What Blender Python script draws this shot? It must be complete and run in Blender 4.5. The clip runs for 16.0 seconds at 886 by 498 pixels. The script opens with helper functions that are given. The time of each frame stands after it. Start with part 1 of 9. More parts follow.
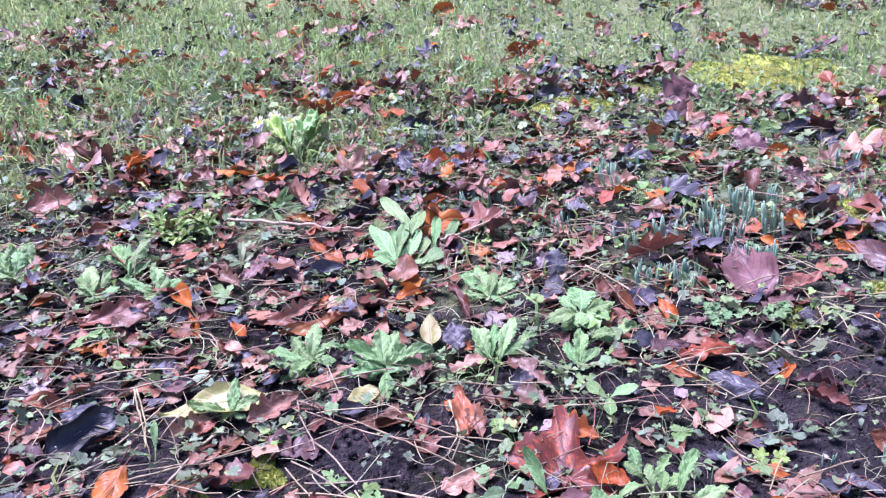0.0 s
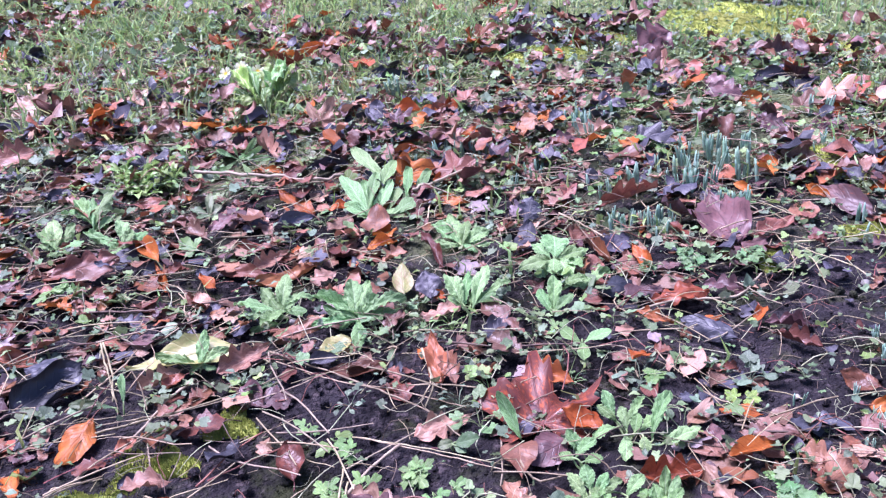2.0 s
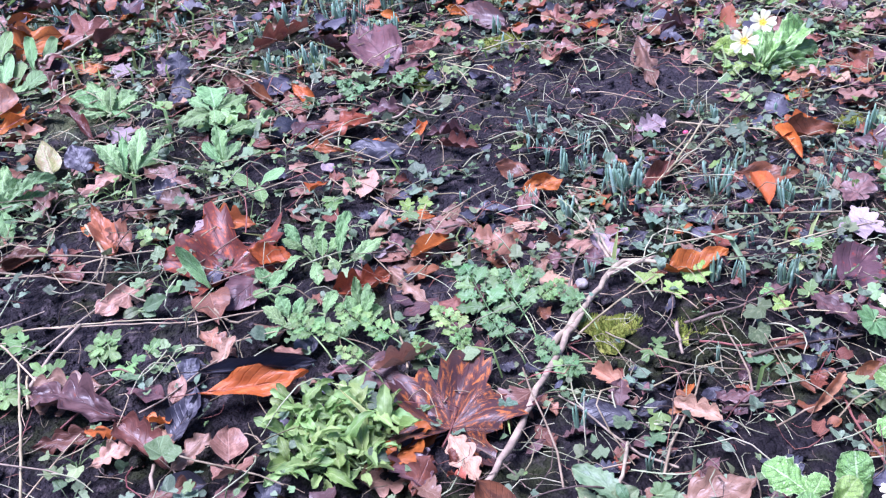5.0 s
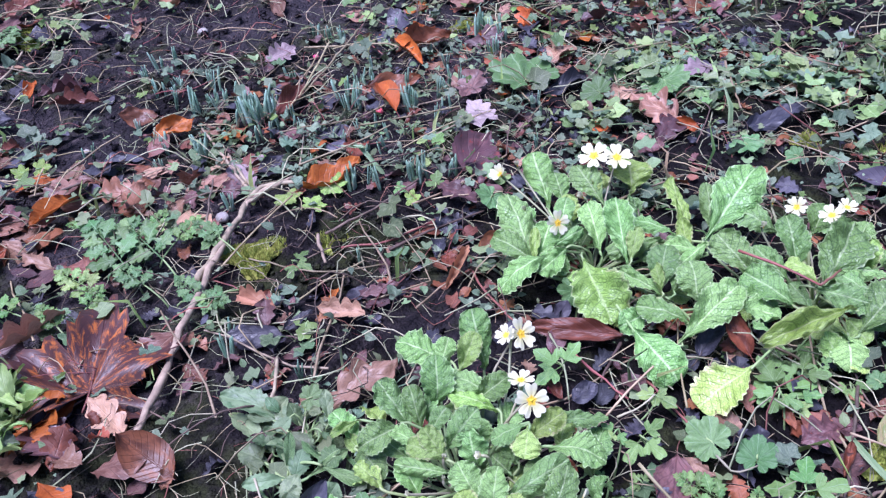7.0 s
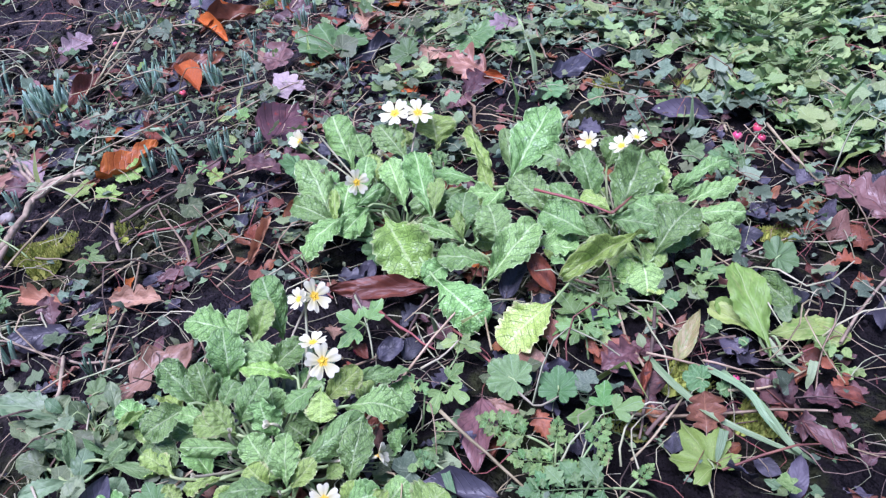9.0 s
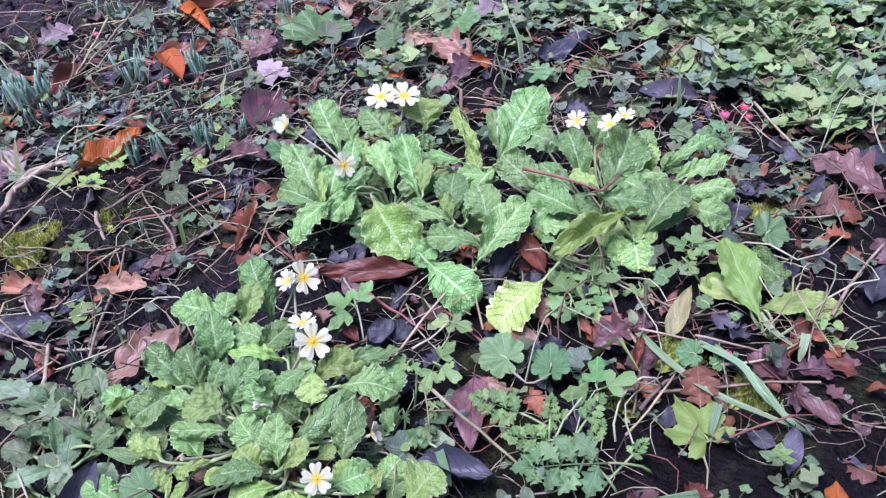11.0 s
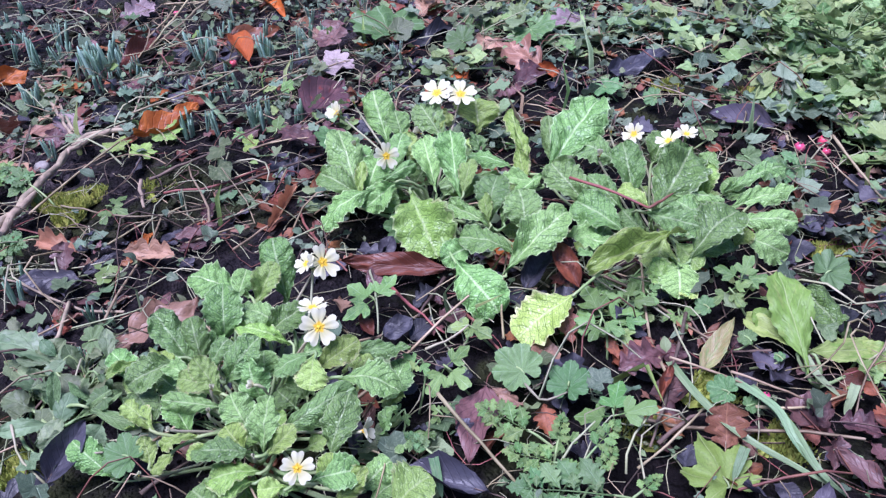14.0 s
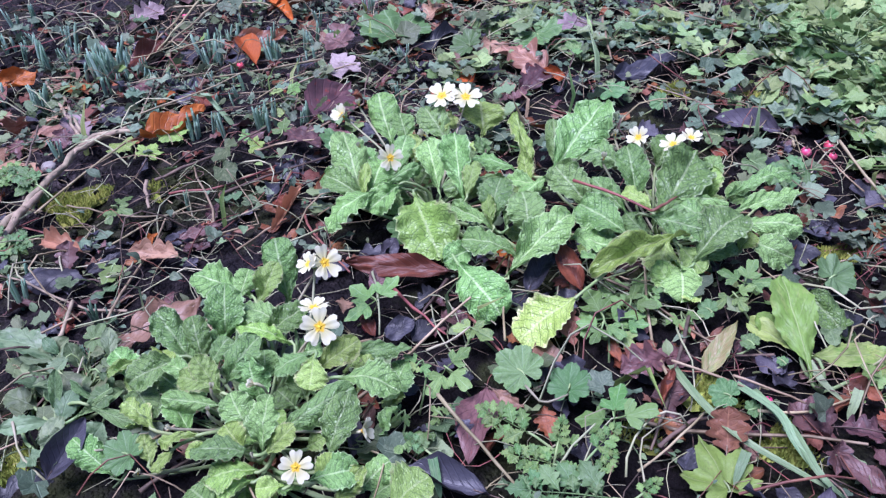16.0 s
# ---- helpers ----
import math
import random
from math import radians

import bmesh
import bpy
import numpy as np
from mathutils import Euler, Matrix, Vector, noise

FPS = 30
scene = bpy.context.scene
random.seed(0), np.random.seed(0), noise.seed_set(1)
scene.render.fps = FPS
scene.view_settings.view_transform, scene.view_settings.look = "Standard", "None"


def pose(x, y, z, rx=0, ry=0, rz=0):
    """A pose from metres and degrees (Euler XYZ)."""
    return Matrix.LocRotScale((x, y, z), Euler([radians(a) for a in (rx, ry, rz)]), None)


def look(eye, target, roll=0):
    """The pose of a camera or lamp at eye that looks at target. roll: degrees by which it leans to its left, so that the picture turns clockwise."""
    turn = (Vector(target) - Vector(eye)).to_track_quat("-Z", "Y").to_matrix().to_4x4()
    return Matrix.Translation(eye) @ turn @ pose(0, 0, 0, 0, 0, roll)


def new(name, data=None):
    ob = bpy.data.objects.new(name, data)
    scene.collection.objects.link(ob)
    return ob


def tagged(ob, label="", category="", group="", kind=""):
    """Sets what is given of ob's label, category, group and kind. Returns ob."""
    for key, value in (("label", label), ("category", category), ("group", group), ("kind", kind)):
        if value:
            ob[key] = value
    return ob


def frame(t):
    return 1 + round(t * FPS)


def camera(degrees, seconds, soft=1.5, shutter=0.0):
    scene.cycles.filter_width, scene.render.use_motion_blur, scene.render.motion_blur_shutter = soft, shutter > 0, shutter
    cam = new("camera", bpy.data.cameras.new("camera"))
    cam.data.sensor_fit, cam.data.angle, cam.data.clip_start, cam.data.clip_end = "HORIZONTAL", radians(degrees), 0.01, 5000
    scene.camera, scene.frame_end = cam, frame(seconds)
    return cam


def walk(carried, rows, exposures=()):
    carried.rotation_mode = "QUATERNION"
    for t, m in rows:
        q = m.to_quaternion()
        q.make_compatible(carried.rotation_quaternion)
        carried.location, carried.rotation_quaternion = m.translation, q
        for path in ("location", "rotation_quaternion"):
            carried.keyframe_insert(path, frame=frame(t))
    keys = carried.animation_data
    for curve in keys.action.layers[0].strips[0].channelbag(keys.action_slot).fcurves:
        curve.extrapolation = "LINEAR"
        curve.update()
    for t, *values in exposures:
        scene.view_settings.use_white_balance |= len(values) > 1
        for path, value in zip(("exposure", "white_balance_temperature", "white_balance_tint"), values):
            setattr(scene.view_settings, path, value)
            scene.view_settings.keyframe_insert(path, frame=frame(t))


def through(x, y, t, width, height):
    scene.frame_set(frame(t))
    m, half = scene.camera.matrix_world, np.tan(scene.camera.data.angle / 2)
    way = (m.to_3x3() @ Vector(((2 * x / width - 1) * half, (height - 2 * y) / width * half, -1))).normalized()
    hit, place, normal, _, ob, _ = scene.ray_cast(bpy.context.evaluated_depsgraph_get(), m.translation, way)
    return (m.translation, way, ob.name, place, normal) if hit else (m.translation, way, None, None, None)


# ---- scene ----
cam = camera(56.8, 16.0, 1.3)
PATH = [
    (0, (0.323, 0.117, 0.744), (-0.145, 1.955, 0.109), -6.6),
    (0.5, (0.322, 0.119, 0.741), (-0.155, 1.95, 0.093), -6.7),
    (1, (0.321, 0.123, 0.731), (-0.15, 1.944, 0.052), -6.8),
    (1.5, (0.329, 0.126, 0.723), (-0.114, 1.94, 0.008), -6.9),
    (2, (0.326, 0.132, 0.717), (-0.09, 1.945, -0.018), -6.9),
    (2.5, (0.327, 0.132, 0.716), (-0.063, 1.943, -0.037), -6.9),
    (3, (0.321, 0.134, 0.712), (-0.024, 1.942, -0.07), -6.7),
    (3.5, (0.317, 0.133, 0.708), (0.029, 1.93, -0.122), -6.4),
    (4, (0.318, 0.131, 0.699), (0.147, 1.909, -0.199), -7.1),
    (4.5, (0.336, 0.121, 0.675), (0.369, 1.856, -0.318), -7.9),
    (5, (0.348, 0.117, 0.652), (0.623, 1.776, -0.431), -7.8),
    (5.2, (0.358, 0.111, 0.645), (0.719, 1.739, -0.459), -7.7),
    (7.3, (0.437, 0.064, 0.581), (1.325, 1.368, -0.649), -5.5),
    (7.5, (0.442, 0.063, 0.574), (1.349, 1.349, -0.661), -5.4),
    (8, (0.461, 0.049, 0.559), (1.416, 1.285, -0.69), -5.9),
    (8.5, (0.484, 0.027, 0.546), (1.496, 1.211, -0.708), -6.3),
    (9, (0.495, 0.013, 0.539), (1.544, 1.166, -0.714), -6.1),
    (9.2, (0.501, 0.01, 0.532), (1.557, 1.159, -0.719), -6.2),
    (11.5, (0.487, 0.013, 0.522), (1.555, 1.134, -0.743), -6.1),
    (12, (0.487, 0.012, 0.518), (1.552, 1.132, -0.751), -5.8),
    (12.5, (0.501, 0.008, 0.505), (1.52, 1.199, -0.738), -5.2),
    (13, (0.516, 0.002, 0.489), (1.491, 1.25, -0.732), -4.4),
    (13.5, (0.526, -0.001, 0.483), (1.488, 1.266, -0.729), -3.9),
    (14, (0.527, -0.003, 0.484), (1.485, 1.272, -0.723), -3.9),
    (14.5, (0.528, -0.005, 0.485), (1.486, 1.27, -0.722), -3.8),
    (15, (0.53, -0.006, 0.481), (1.487, 1.268, -0.726), -3.9),
    (15.5, (0.531, -0.007, 0.482), (1.486, 1.273, -0.721), -3.9),
    (16, (0.53, -0.008, 0.48), (1.477, 1.287, -0.713), -3.9),
]
EXPOSURES = [(0, 1.50, 5330, 43), (3.5, 1.43, 5270, 41), (5.2, 1.31, 5120, 36), (8, 0.82, 5150, 37), (12, 0.82, 5230, 38), (16, 0.71, 5160, 37)]
walk(cam, [(t, look(eye, target, roll)) for t, eye, target, roll in PATH], EXPOSURES)
SKY_STRENGTH, SUN_STRENGTH = 0.068, 4.5

# ---- light ----
world = bpy.data.worlds.new("overcast_sky")
scene.world = world
world.use_nodes = True
wn = world.node_tree
sky = wn.nodes.new("ShaderNodeTexSky")
sky.sky_type, sky.sun_disc = "NISHITA", False
sky.sun_elevation, sky.sun_rotation, sky.dust_density = radians(73), radians(280), 0.5
wn.links.new(sky.outputs[0], wn.nodes["Background"].inputs[0])
wn.nodes["Background"].inputs[1].default_value = SKY_STRENGTH
sun = new("sun", bpy.data.lights.new("sun", "SUN"))
sun.data.energy, sun.data.angle, sun.data.color = SUN_STRENGTH, radians(34), (1.0, 0.96, 0.93)
sun.matrix_world = look((-1.5, 0.26, 5.0), (0, 0, 0))

# ---- materials ----


class Graph:
    """Short names for the nodes of one material."""

    def __init__(self, name):
        self.mat = bpy.data.materials.new(name)
        self.mat.use_nodes = True
        self.nt = self.mat.node_tree
        self.out = self.nt.nodes["Principled BSDF"]

    def node(self, kind, **values):
        n = self.nt.nodes.new("ShaderNode" + kind)
        for key, value in values.items():
            if key == "op":
                n.operation = value
        return n

    def put(self, socket, value):
        if isinstance(value, bpy.types.NodeSocket):
            self.nt.links.new(value, socket)
        elif isinstance(value, tuple) and len(value) == 3 and socket.type == "RGBA":
            socket.default_value = (*value, 1)
        else:
            socket.default_value = value

    def math(self, op, a, b=0.0, c=0.0):
        n = self.node("Math", op=op)
        for s, v in zip(n.inputs, (a, b, c)):
            self.put(s, v)
        return n.outputs[0]

    def ramp(self, value, lo, hi, a=0.0, b=1.0, smooth=True):
        n = self.node("MapRange")
        n.interpolation_type = "SMOOTHSTEP" if smooth else "LINEAR"
        for s, v in zip(n.inputs, (value, lo, hi, a, b)):
            self.put(s, v)
        return n.outputs[0]

    def mix(self, f, a, b, blend="MIX"):
        n = self.node("Mix")
        n.data_type, n.blend_type = "RGBA", blend
        self.put(n.inputs[0], f), self.put(n.inputs[6], a), self.put(n.inputs[7], b)
        return n.outputs[2]

    def noise(self, vector, scale, detail=3.0, rough=0.55):
        n = self.node("TexNoise")
        self.put(n.inputs["Vector"], vector)
        n.inputs["Scale"].default_value, n.inputs["Detail"].default_value, n.inputs["Roughness"].default_value = scale, detail, rough
        return n.outputs[0]

    def voronoi(self, vector, scale, feature="F1"):
        n = self.node("TexVoronoi")
        n.feature = feature
        self.put(n.inputs["Vector"], vector)
        n.inputs["Scale"].default_value = scale
        return n.outputs["Distance"]

    def xyz(self, x, y, z):
        n = self.node("CombineXYZ")
        for s, v in zip(n.inputs, (x, y, z)):
            self.put(s, v)
        return n.outputs[0]

    def rnd(self):
        """A number of its own for each thing, and for each loose piece of a joined mesh."""
        a = self.node("ObjectInfo").outputs["Random"]
        b = self.node("NewGeometry").outputs["Random Per Island"]
        return self.math("FRACT", self.math("ADD", self.math("MULTIPLY", a, 7.13), b))

    def bump(self, height, strength, distance):
        n = self.node("Bump")
        n.inputs["Strength"].default_value, n.inputs["Distance"].default_value = strength, distance
        self.put(n.inputs["Height"], height)
        self.nt.links.new(n.outputs[0], self.out.inputs["Normal"])

    def finish(self, colour, rough, spec=0.5, through=0.0):
        self.put(self.out.inputs["Base Color"], colour)
        self.put(self.out.inputs["Roughness"], rough)
        self.out.inputs["Specular IOR Level"].default_value = spec
        if through:
            t = self.node("BsdfTranslucent")
            self.put(t.inputs[0], colour)
            m = self.node("MixShader")
            m.inputs[0].default_value = through
            self.nt.links.new(self.out.outputs[0], m.inputs[1])
            self.nt.links.new(t.outputs[0], m.inputs[2])
            self.nt.links.new(m.outputs[0], self.nt.nodes["Material Output"].inputs[0])
        return self.mat


def leaf_material(name, c1, c2, vein, rough=0.42, spec=0.5, lats=8, slant=2.2, width=0.05, veins=0.5, lateral=0.5, vary=0.35, hue=0.03,
                  spots=None, spot_at=0.62, edge=None, through=0.0, quilt=0.0, bump=0.5, net_dark=0.9):
    g = Graph(name)
    uv = g.node("UVMap").outputs[0]
    s = g.node("SeparateXYZ")
    g.put(s.inputs[0], uv)
    u, v = s.outputs[0], s.outputs[1]
    a = g.math("ABSOLUTE", g.math("MULTIPLY_ADD", v, 2.0, -1.0))
    r = g.rnd()
    at = g.xyz(u, v, g.math("MULTIPLY", r, 37.0))
    mid = g.ramp(a, width * 0.3, width, 1.0, 0.0)
    saw = g.math("FRACT", g.math("SUBTRACT", g.math("MULTIPLY", u, lats), g.math("MULTIPLY", a, slant)))
    lat = g.ramp(g.math("ABSOLUTE", g.math("SUBTRACT", saw, 0.5)), 0.0, 0.13, 1.0, 0.0)
    lines = g.math("MAXIMUM", mid, g.math("MULTIPLY", lat, lateral))
    blotch = g.noise(at, 3.5, 4.0, 0.6)
    colour = g.mix(g.ramp(g.math("ADD", blotch, g.math("MULTIPLY_ADD", r, 0.4, -0.2)), 0.35 if quilt else 0.41, 0.65 if quilt else 0.59), c1, c2)
    colour = g.mix(g.ramp(g.noise(at, 16.0, 4.0, 0.7), 0.4, 0.72, 0.0, 0.0 if quilt else 0.55), colour, g.mix(0.55, colour, (0.02, 0.015, 0.012)))
    if spots:
        colour = g.mix(g.ramp(g.noise(at, 9.0, 5.0, 0.65), spot_at, spot_at + 0.17), colour, spots)
    if edge:
        ragged = g.math("ADD", a, g.math("MULTIPLY_ADD", g.noise(at, 6.0, 3.0), 0.9, -0.45))
        colour = g.mix(g.ramp(ragged, 0.82, 1.05), colour, edge)
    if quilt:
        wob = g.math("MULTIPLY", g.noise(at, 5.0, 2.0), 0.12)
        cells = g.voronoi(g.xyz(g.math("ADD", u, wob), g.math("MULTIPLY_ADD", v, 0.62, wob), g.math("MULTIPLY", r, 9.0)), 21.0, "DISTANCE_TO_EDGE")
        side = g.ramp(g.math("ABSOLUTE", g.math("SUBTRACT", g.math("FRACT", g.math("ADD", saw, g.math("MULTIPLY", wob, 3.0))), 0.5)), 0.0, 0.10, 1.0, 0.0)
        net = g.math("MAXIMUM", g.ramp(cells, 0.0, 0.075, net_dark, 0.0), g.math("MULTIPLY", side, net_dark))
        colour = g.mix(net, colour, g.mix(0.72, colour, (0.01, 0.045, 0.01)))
        colour = g.mix(g.ramp(a, 0.90, 0.98, 0.0, 0.6), colour, vein)
    colour = g.mix(g.math("MULTIPLY", lines, veins), colour, vein)
    h = g.node("HueSaturation")
    g.put(h.inputs["Hue"], g.math("MULTIPLY_ADD", g.math("FRACT", g.math("MULTIPLY", r, 5.7)), 2 * hue, 0.5 - hue))
    g.put(h.inputs["Value"], g.math("MULTIPLY_ADD", g.math("FRACT", g.math("MULTIPLY", r, 11.3)), 2 * vary, 1.0 - vary))
    g.put(h.inputs["Color"], colour)
    fine = g.noise(at, 28.0, 3.0)
    height = g.math("SUBTRACT", g.math("MULTIPLY", fine, 0.22), g.math("MULTIPLY", lines, 0.5))
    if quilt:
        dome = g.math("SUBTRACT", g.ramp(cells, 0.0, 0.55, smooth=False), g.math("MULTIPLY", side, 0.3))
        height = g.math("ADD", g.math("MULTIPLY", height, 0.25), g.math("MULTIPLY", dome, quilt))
    g.bump(height, bump, 0.0026 if quilt else 0.003)
    return g.finish(h.outputs[0], g.ramp(g.noise(at, 7.0, 2.0), 0.3, 0.7, rough - 0.03 if quilt else rough - 0.08, rough + 0.05 if quilt else rough + 0.12), spec, through)


def plain_material(name, c1, c2, scale, rough=0.6, spec=0.4, vary=0.25, hue=0.015, bump=0.4, dist=0.002, stretch=(1, 1, 1), through=0.0):
    g = Graph(name)
    m = g.node("Mapping")
    g.put(m.inputs["Vector"], g.node("TexCoord").outputs["Object"])
    m.inputs["Scale"].default_value = stretch
    at = m.outputs[0]
    r = g.rnd()
    colour = g.mix(g.ramp(g.noise(at, scale, 5.0, 0.62), 0.33, 0.67), c1, c2)
    h = g.node("HueSaturation")
    g.put(h.inputs["Hue"], g.math("MULTIPLY_ADD", g.math("FRACT", g.math("MULTIPLY", r, 5.7)), 2 * hue, 0.5 - hue))
    g.put(h.inputs["Value"], g.math("MULTIPLY_ADD", r, 2 * vary, 1.0 - vary))
    g.put(h.inputs["Color"], colour)
    g.bump(g.noise(at, scale * 3.1, 4.0, 0.65), bump, dist)
    return g.finish(h.outputs[0], rough, spec, through)


def soil_material():
    g = Graph("soil")
    at = g.node("TexCoord").outputs["Object"]
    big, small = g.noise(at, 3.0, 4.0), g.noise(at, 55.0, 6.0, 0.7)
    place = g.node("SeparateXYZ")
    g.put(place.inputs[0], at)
    # Shade painted into the soil colour near the primroses, fading out up the bank.
    shade_fade = g.ramp(g.math("ADD", g.math("SUBTRACT", place.outputs[1], g.math("MULTIPLY", place.outputs[0], 0.4)), big), 0.6, 1.3, 0.12, 1.0)
    colour = g.mix(g.math("MULTIPLY", g.ramp(big, 0.35, 0.65), shade_fade), (0.0068, 0.0056, 0.0062), (0.040, 0.034, 0.0395))
    colour = g.mix(g.math("MULTIPLY", g.ramp(small, 0.50, 0.68), shade_fade), colour, (0.10, 0.08, 0.082))
    colour = g.mix(g.ramp(g.noise(at, 7.0, 5.0, 0.7), 0.50, 0.66, 0.0, 0.6), colour, (0.048, 0.058, 0.018))
    turf = g.math("ADD", g.math("SUBTRACT", place.outputs[1], g.math("MULTIPLY", place.outputs[0], 0.25)), g.math("MULTIPLY_ADD", big, 2.4, -1.2))
    thatch = g.mix(g.ramp(g.noise(at, 14.0, 6.0, 0.7), 0.35, 0.65), (0.17, 0.235, 0.075), (0.29, 0.31, 0.14))
    colour = g.mix(g.ramp(turf, 1.7, 2.8, 0.0, 0.9), colour, thatch)
    crumbs = g.voronoi(at, 130.0)
    grit = g.voronoi(at, 330.0)
    g.bump(g.math("SUBTRACT", g.math("MULTIPLY", small, 1.6), g.math("ADD", crumbs, g.math("MULTIPLY", grit, 0.5))), 1.0, 0.009)
    return g.finish(colour, g.ramp(g.noise(at, 20.0, 3.0), 0.3, 0.7, 0.5, 0.8), 0.1)


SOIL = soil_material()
OAK = leaf_material("oak_brown", (0.16, 0.062, 0.038), (0.27, 0.115, 0.07), (0.31, 0.15, 0.09), spec=0.42, spots=(0.055, 0.02, 0.02), spot_at=0.57, through=0.1, hue=0.012)
OAK_PINK = leaf_material("oak_pink", (0.19, 0.095, 0.06), (0.335, 0.19, 0.125), (0.37, 0.24, 0.17), rough=0.42, spec=0.42, spots=(0.10, 0.035, 0.032), spot_at=0.58, vary=0.42, through=0.1, hue=0.012)
OAK_PALE = leaf_material("oak_pale", (0.24, 0.175, 0.175), (0.36, 0.275, 0.27), (0.42, 0.33, 0.32), rough=0.5, vary=0.15, through=0.1)
BEECH = leaf_material("beech_orange", (0.33, 0.085, 0.016), (0.47, 0.135, 0.024), (0.19, 0.042, 0.016), spec=0.3, lats=11, spots=(0.13, 0.035, 0.02), spot_at=0.6, vary=0.25, hue=0.008, through=0.15)
OAK_ORANGE = leaf_material("oak_orange", (0.26, 0.075, 0.025), (0.4, 0.125, 0.036), (0.2, 0.06, 0.022), spec=0.4, rough=0.4, spots=(0.14, 0.04, 0.025), spot_at=0.58, vary=0.2, hue=0.01, through=0.12)
RUST = leaf_material("beech_rust", (0.13, 0.045, 0.022), (0.25, 0.085, 0.036), (0.13, 0.045, 0.026), spec=0.42, lats=11, spots=(0.06, 0.02, 0.016), rough=0.42, hue=0.014, through=0.1)
MAPLE = leaf_material("maple_red", (0.055, 0.02, 0.02), (0.12, 0.034, 0.02), (0.05, 0.015, 0.016), rough=0.42, spec=0.42, lats=6, spots=(0.33, 0.08, 0.02), spot_at=0.5, lateral=0.2, vary=0.2, hue=0.012, through=0.06)
PURPLE = leaf_material("maple_purple", (0.078, 0.038, 0.038), (0.155, 0.078, 0.072), (0.05, 0.022, 0.024), rough=0.42, spec=0.42, lats=7, spots=(0.22, 0.05, 0.026), spot_at=0.58, vary=0.25, through=0.06, hue=0.012)
DARK = leaf_material("dark_wet", (0.025, 0.0245, 0.032), (0.062, 0.058, 0.075), (0.085, 0.075, 0.095), rough=0.44, spec=0.42, lats=9, veins=0.2, vary=0.3, hue=0.05)
YELLOW = leaf_material("leaf_yellow", (0.38, 0.37, 0.12), (0.33, 0.27, 0.11), (0.50, 0.55, 0.25), spots=(0.22, 0.27, 0.08), spot_at=0.47, vary=0.12, through=0.2)
TAN = leaf_material("leaf_tan", (0.46, 0.27, 0.12), (0.56, 0.38, 0.20), (0.30, 0.17, 0.08), rough=0.6, spots=(0.22, 0.11, 0.06), vary=0.2, through=0.15)
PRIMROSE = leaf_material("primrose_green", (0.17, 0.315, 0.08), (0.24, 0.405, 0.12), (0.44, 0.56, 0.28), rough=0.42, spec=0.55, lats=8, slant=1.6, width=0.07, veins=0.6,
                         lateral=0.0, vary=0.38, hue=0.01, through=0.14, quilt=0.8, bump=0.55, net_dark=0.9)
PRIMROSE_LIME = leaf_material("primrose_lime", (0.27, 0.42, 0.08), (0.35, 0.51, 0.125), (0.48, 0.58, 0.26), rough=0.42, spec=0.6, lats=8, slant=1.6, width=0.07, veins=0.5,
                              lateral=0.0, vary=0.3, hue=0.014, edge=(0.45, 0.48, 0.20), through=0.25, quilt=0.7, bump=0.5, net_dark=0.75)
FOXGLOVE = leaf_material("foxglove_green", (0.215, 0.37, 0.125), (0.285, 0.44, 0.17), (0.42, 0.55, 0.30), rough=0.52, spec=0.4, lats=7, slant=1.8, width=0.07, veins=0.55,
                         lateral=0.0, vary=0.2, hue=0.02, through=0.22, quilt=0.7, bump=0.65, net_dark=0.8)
YELLOWING = leaf_material("leaf_yellowing", (0.2, 0.32, 0.06), (0.32, 0.4, 0.11), (0.45, 0.52, 0.24), rough=0.5, spec=0.4, lats=7, width=0.06, veins=0.4, lateral=0.25, vary=0.12, hue=0.012,
                          spots=(0.20, 0.30, 0.05), spot_at=0.55, through=0.25)
WEED = leaf_material("weed_green", (0.1, 0.155, 0.064), (0.2, 0.26, 0.125), (0.30, 0.39, 0.21), rough=0.45, spec=0.45, lats=4, slant=1.5, width=0.08, veins=0.35, lateral=0.4, vary=0.28, hue=0.035, through=0.25)
WEED_BLUE = leaf_material("weed_blue", (0.1, 0.15, 0.088), (0.19, 0.25, 0.15), (0.28, 0.38, 0.25), spec=0.45, lats=4, slant=1.5, width=0.07, veins=0.4, lateral=0.4, vary=0.3, hue=0.03, rough=0.45, through=0.2)
LUSH = leaf_material("lush_green", (0.15, 0.235, 0.085), (0.245, 0.335, 0.145), (0.36, 0.5, 0.26), rough=0.38, lats=4, slant=1.5, width=0.08, veins=0.4, lateral=0.4, vary=0.25, hue=0.025, through=0.25)
BUSHY_BLUE = leaf_material("bushy_blue", (0.15, 0.24, 0.135), (0.26, 0.36, 0.22), (0.36, 0.46, 0.3), rough=0.36, spec=0.6, lats=4, slant=1.5, width=0.08, veins=0.4, lateral=0.4, vary=0.25, hue=0.02, through=0.2)
BUSHY = leaf_material("bushy_green", (0.175, 0.285, 0.085), (0.31, 0.42, 0.155), (0.38, 0.5, 0.28), rough=0.46, spec=0.35, lats=4, slant=1.5, width=0.08, veins=0.4, lateral=0.4, vary=0.25, hue=0.025, through=0.25)
HERB = leaf_material("herb_green", (0.105, 0.21, 0.048), (0.19, 0.31, 0.082), (0.32, 0.46, 0.24), rough=0.45, spec=0.45, lats=3, slant=1.5, width=0.07, veins=0.5, lateral=0.4, vary=0.22, hue=0.02, through=0.2)
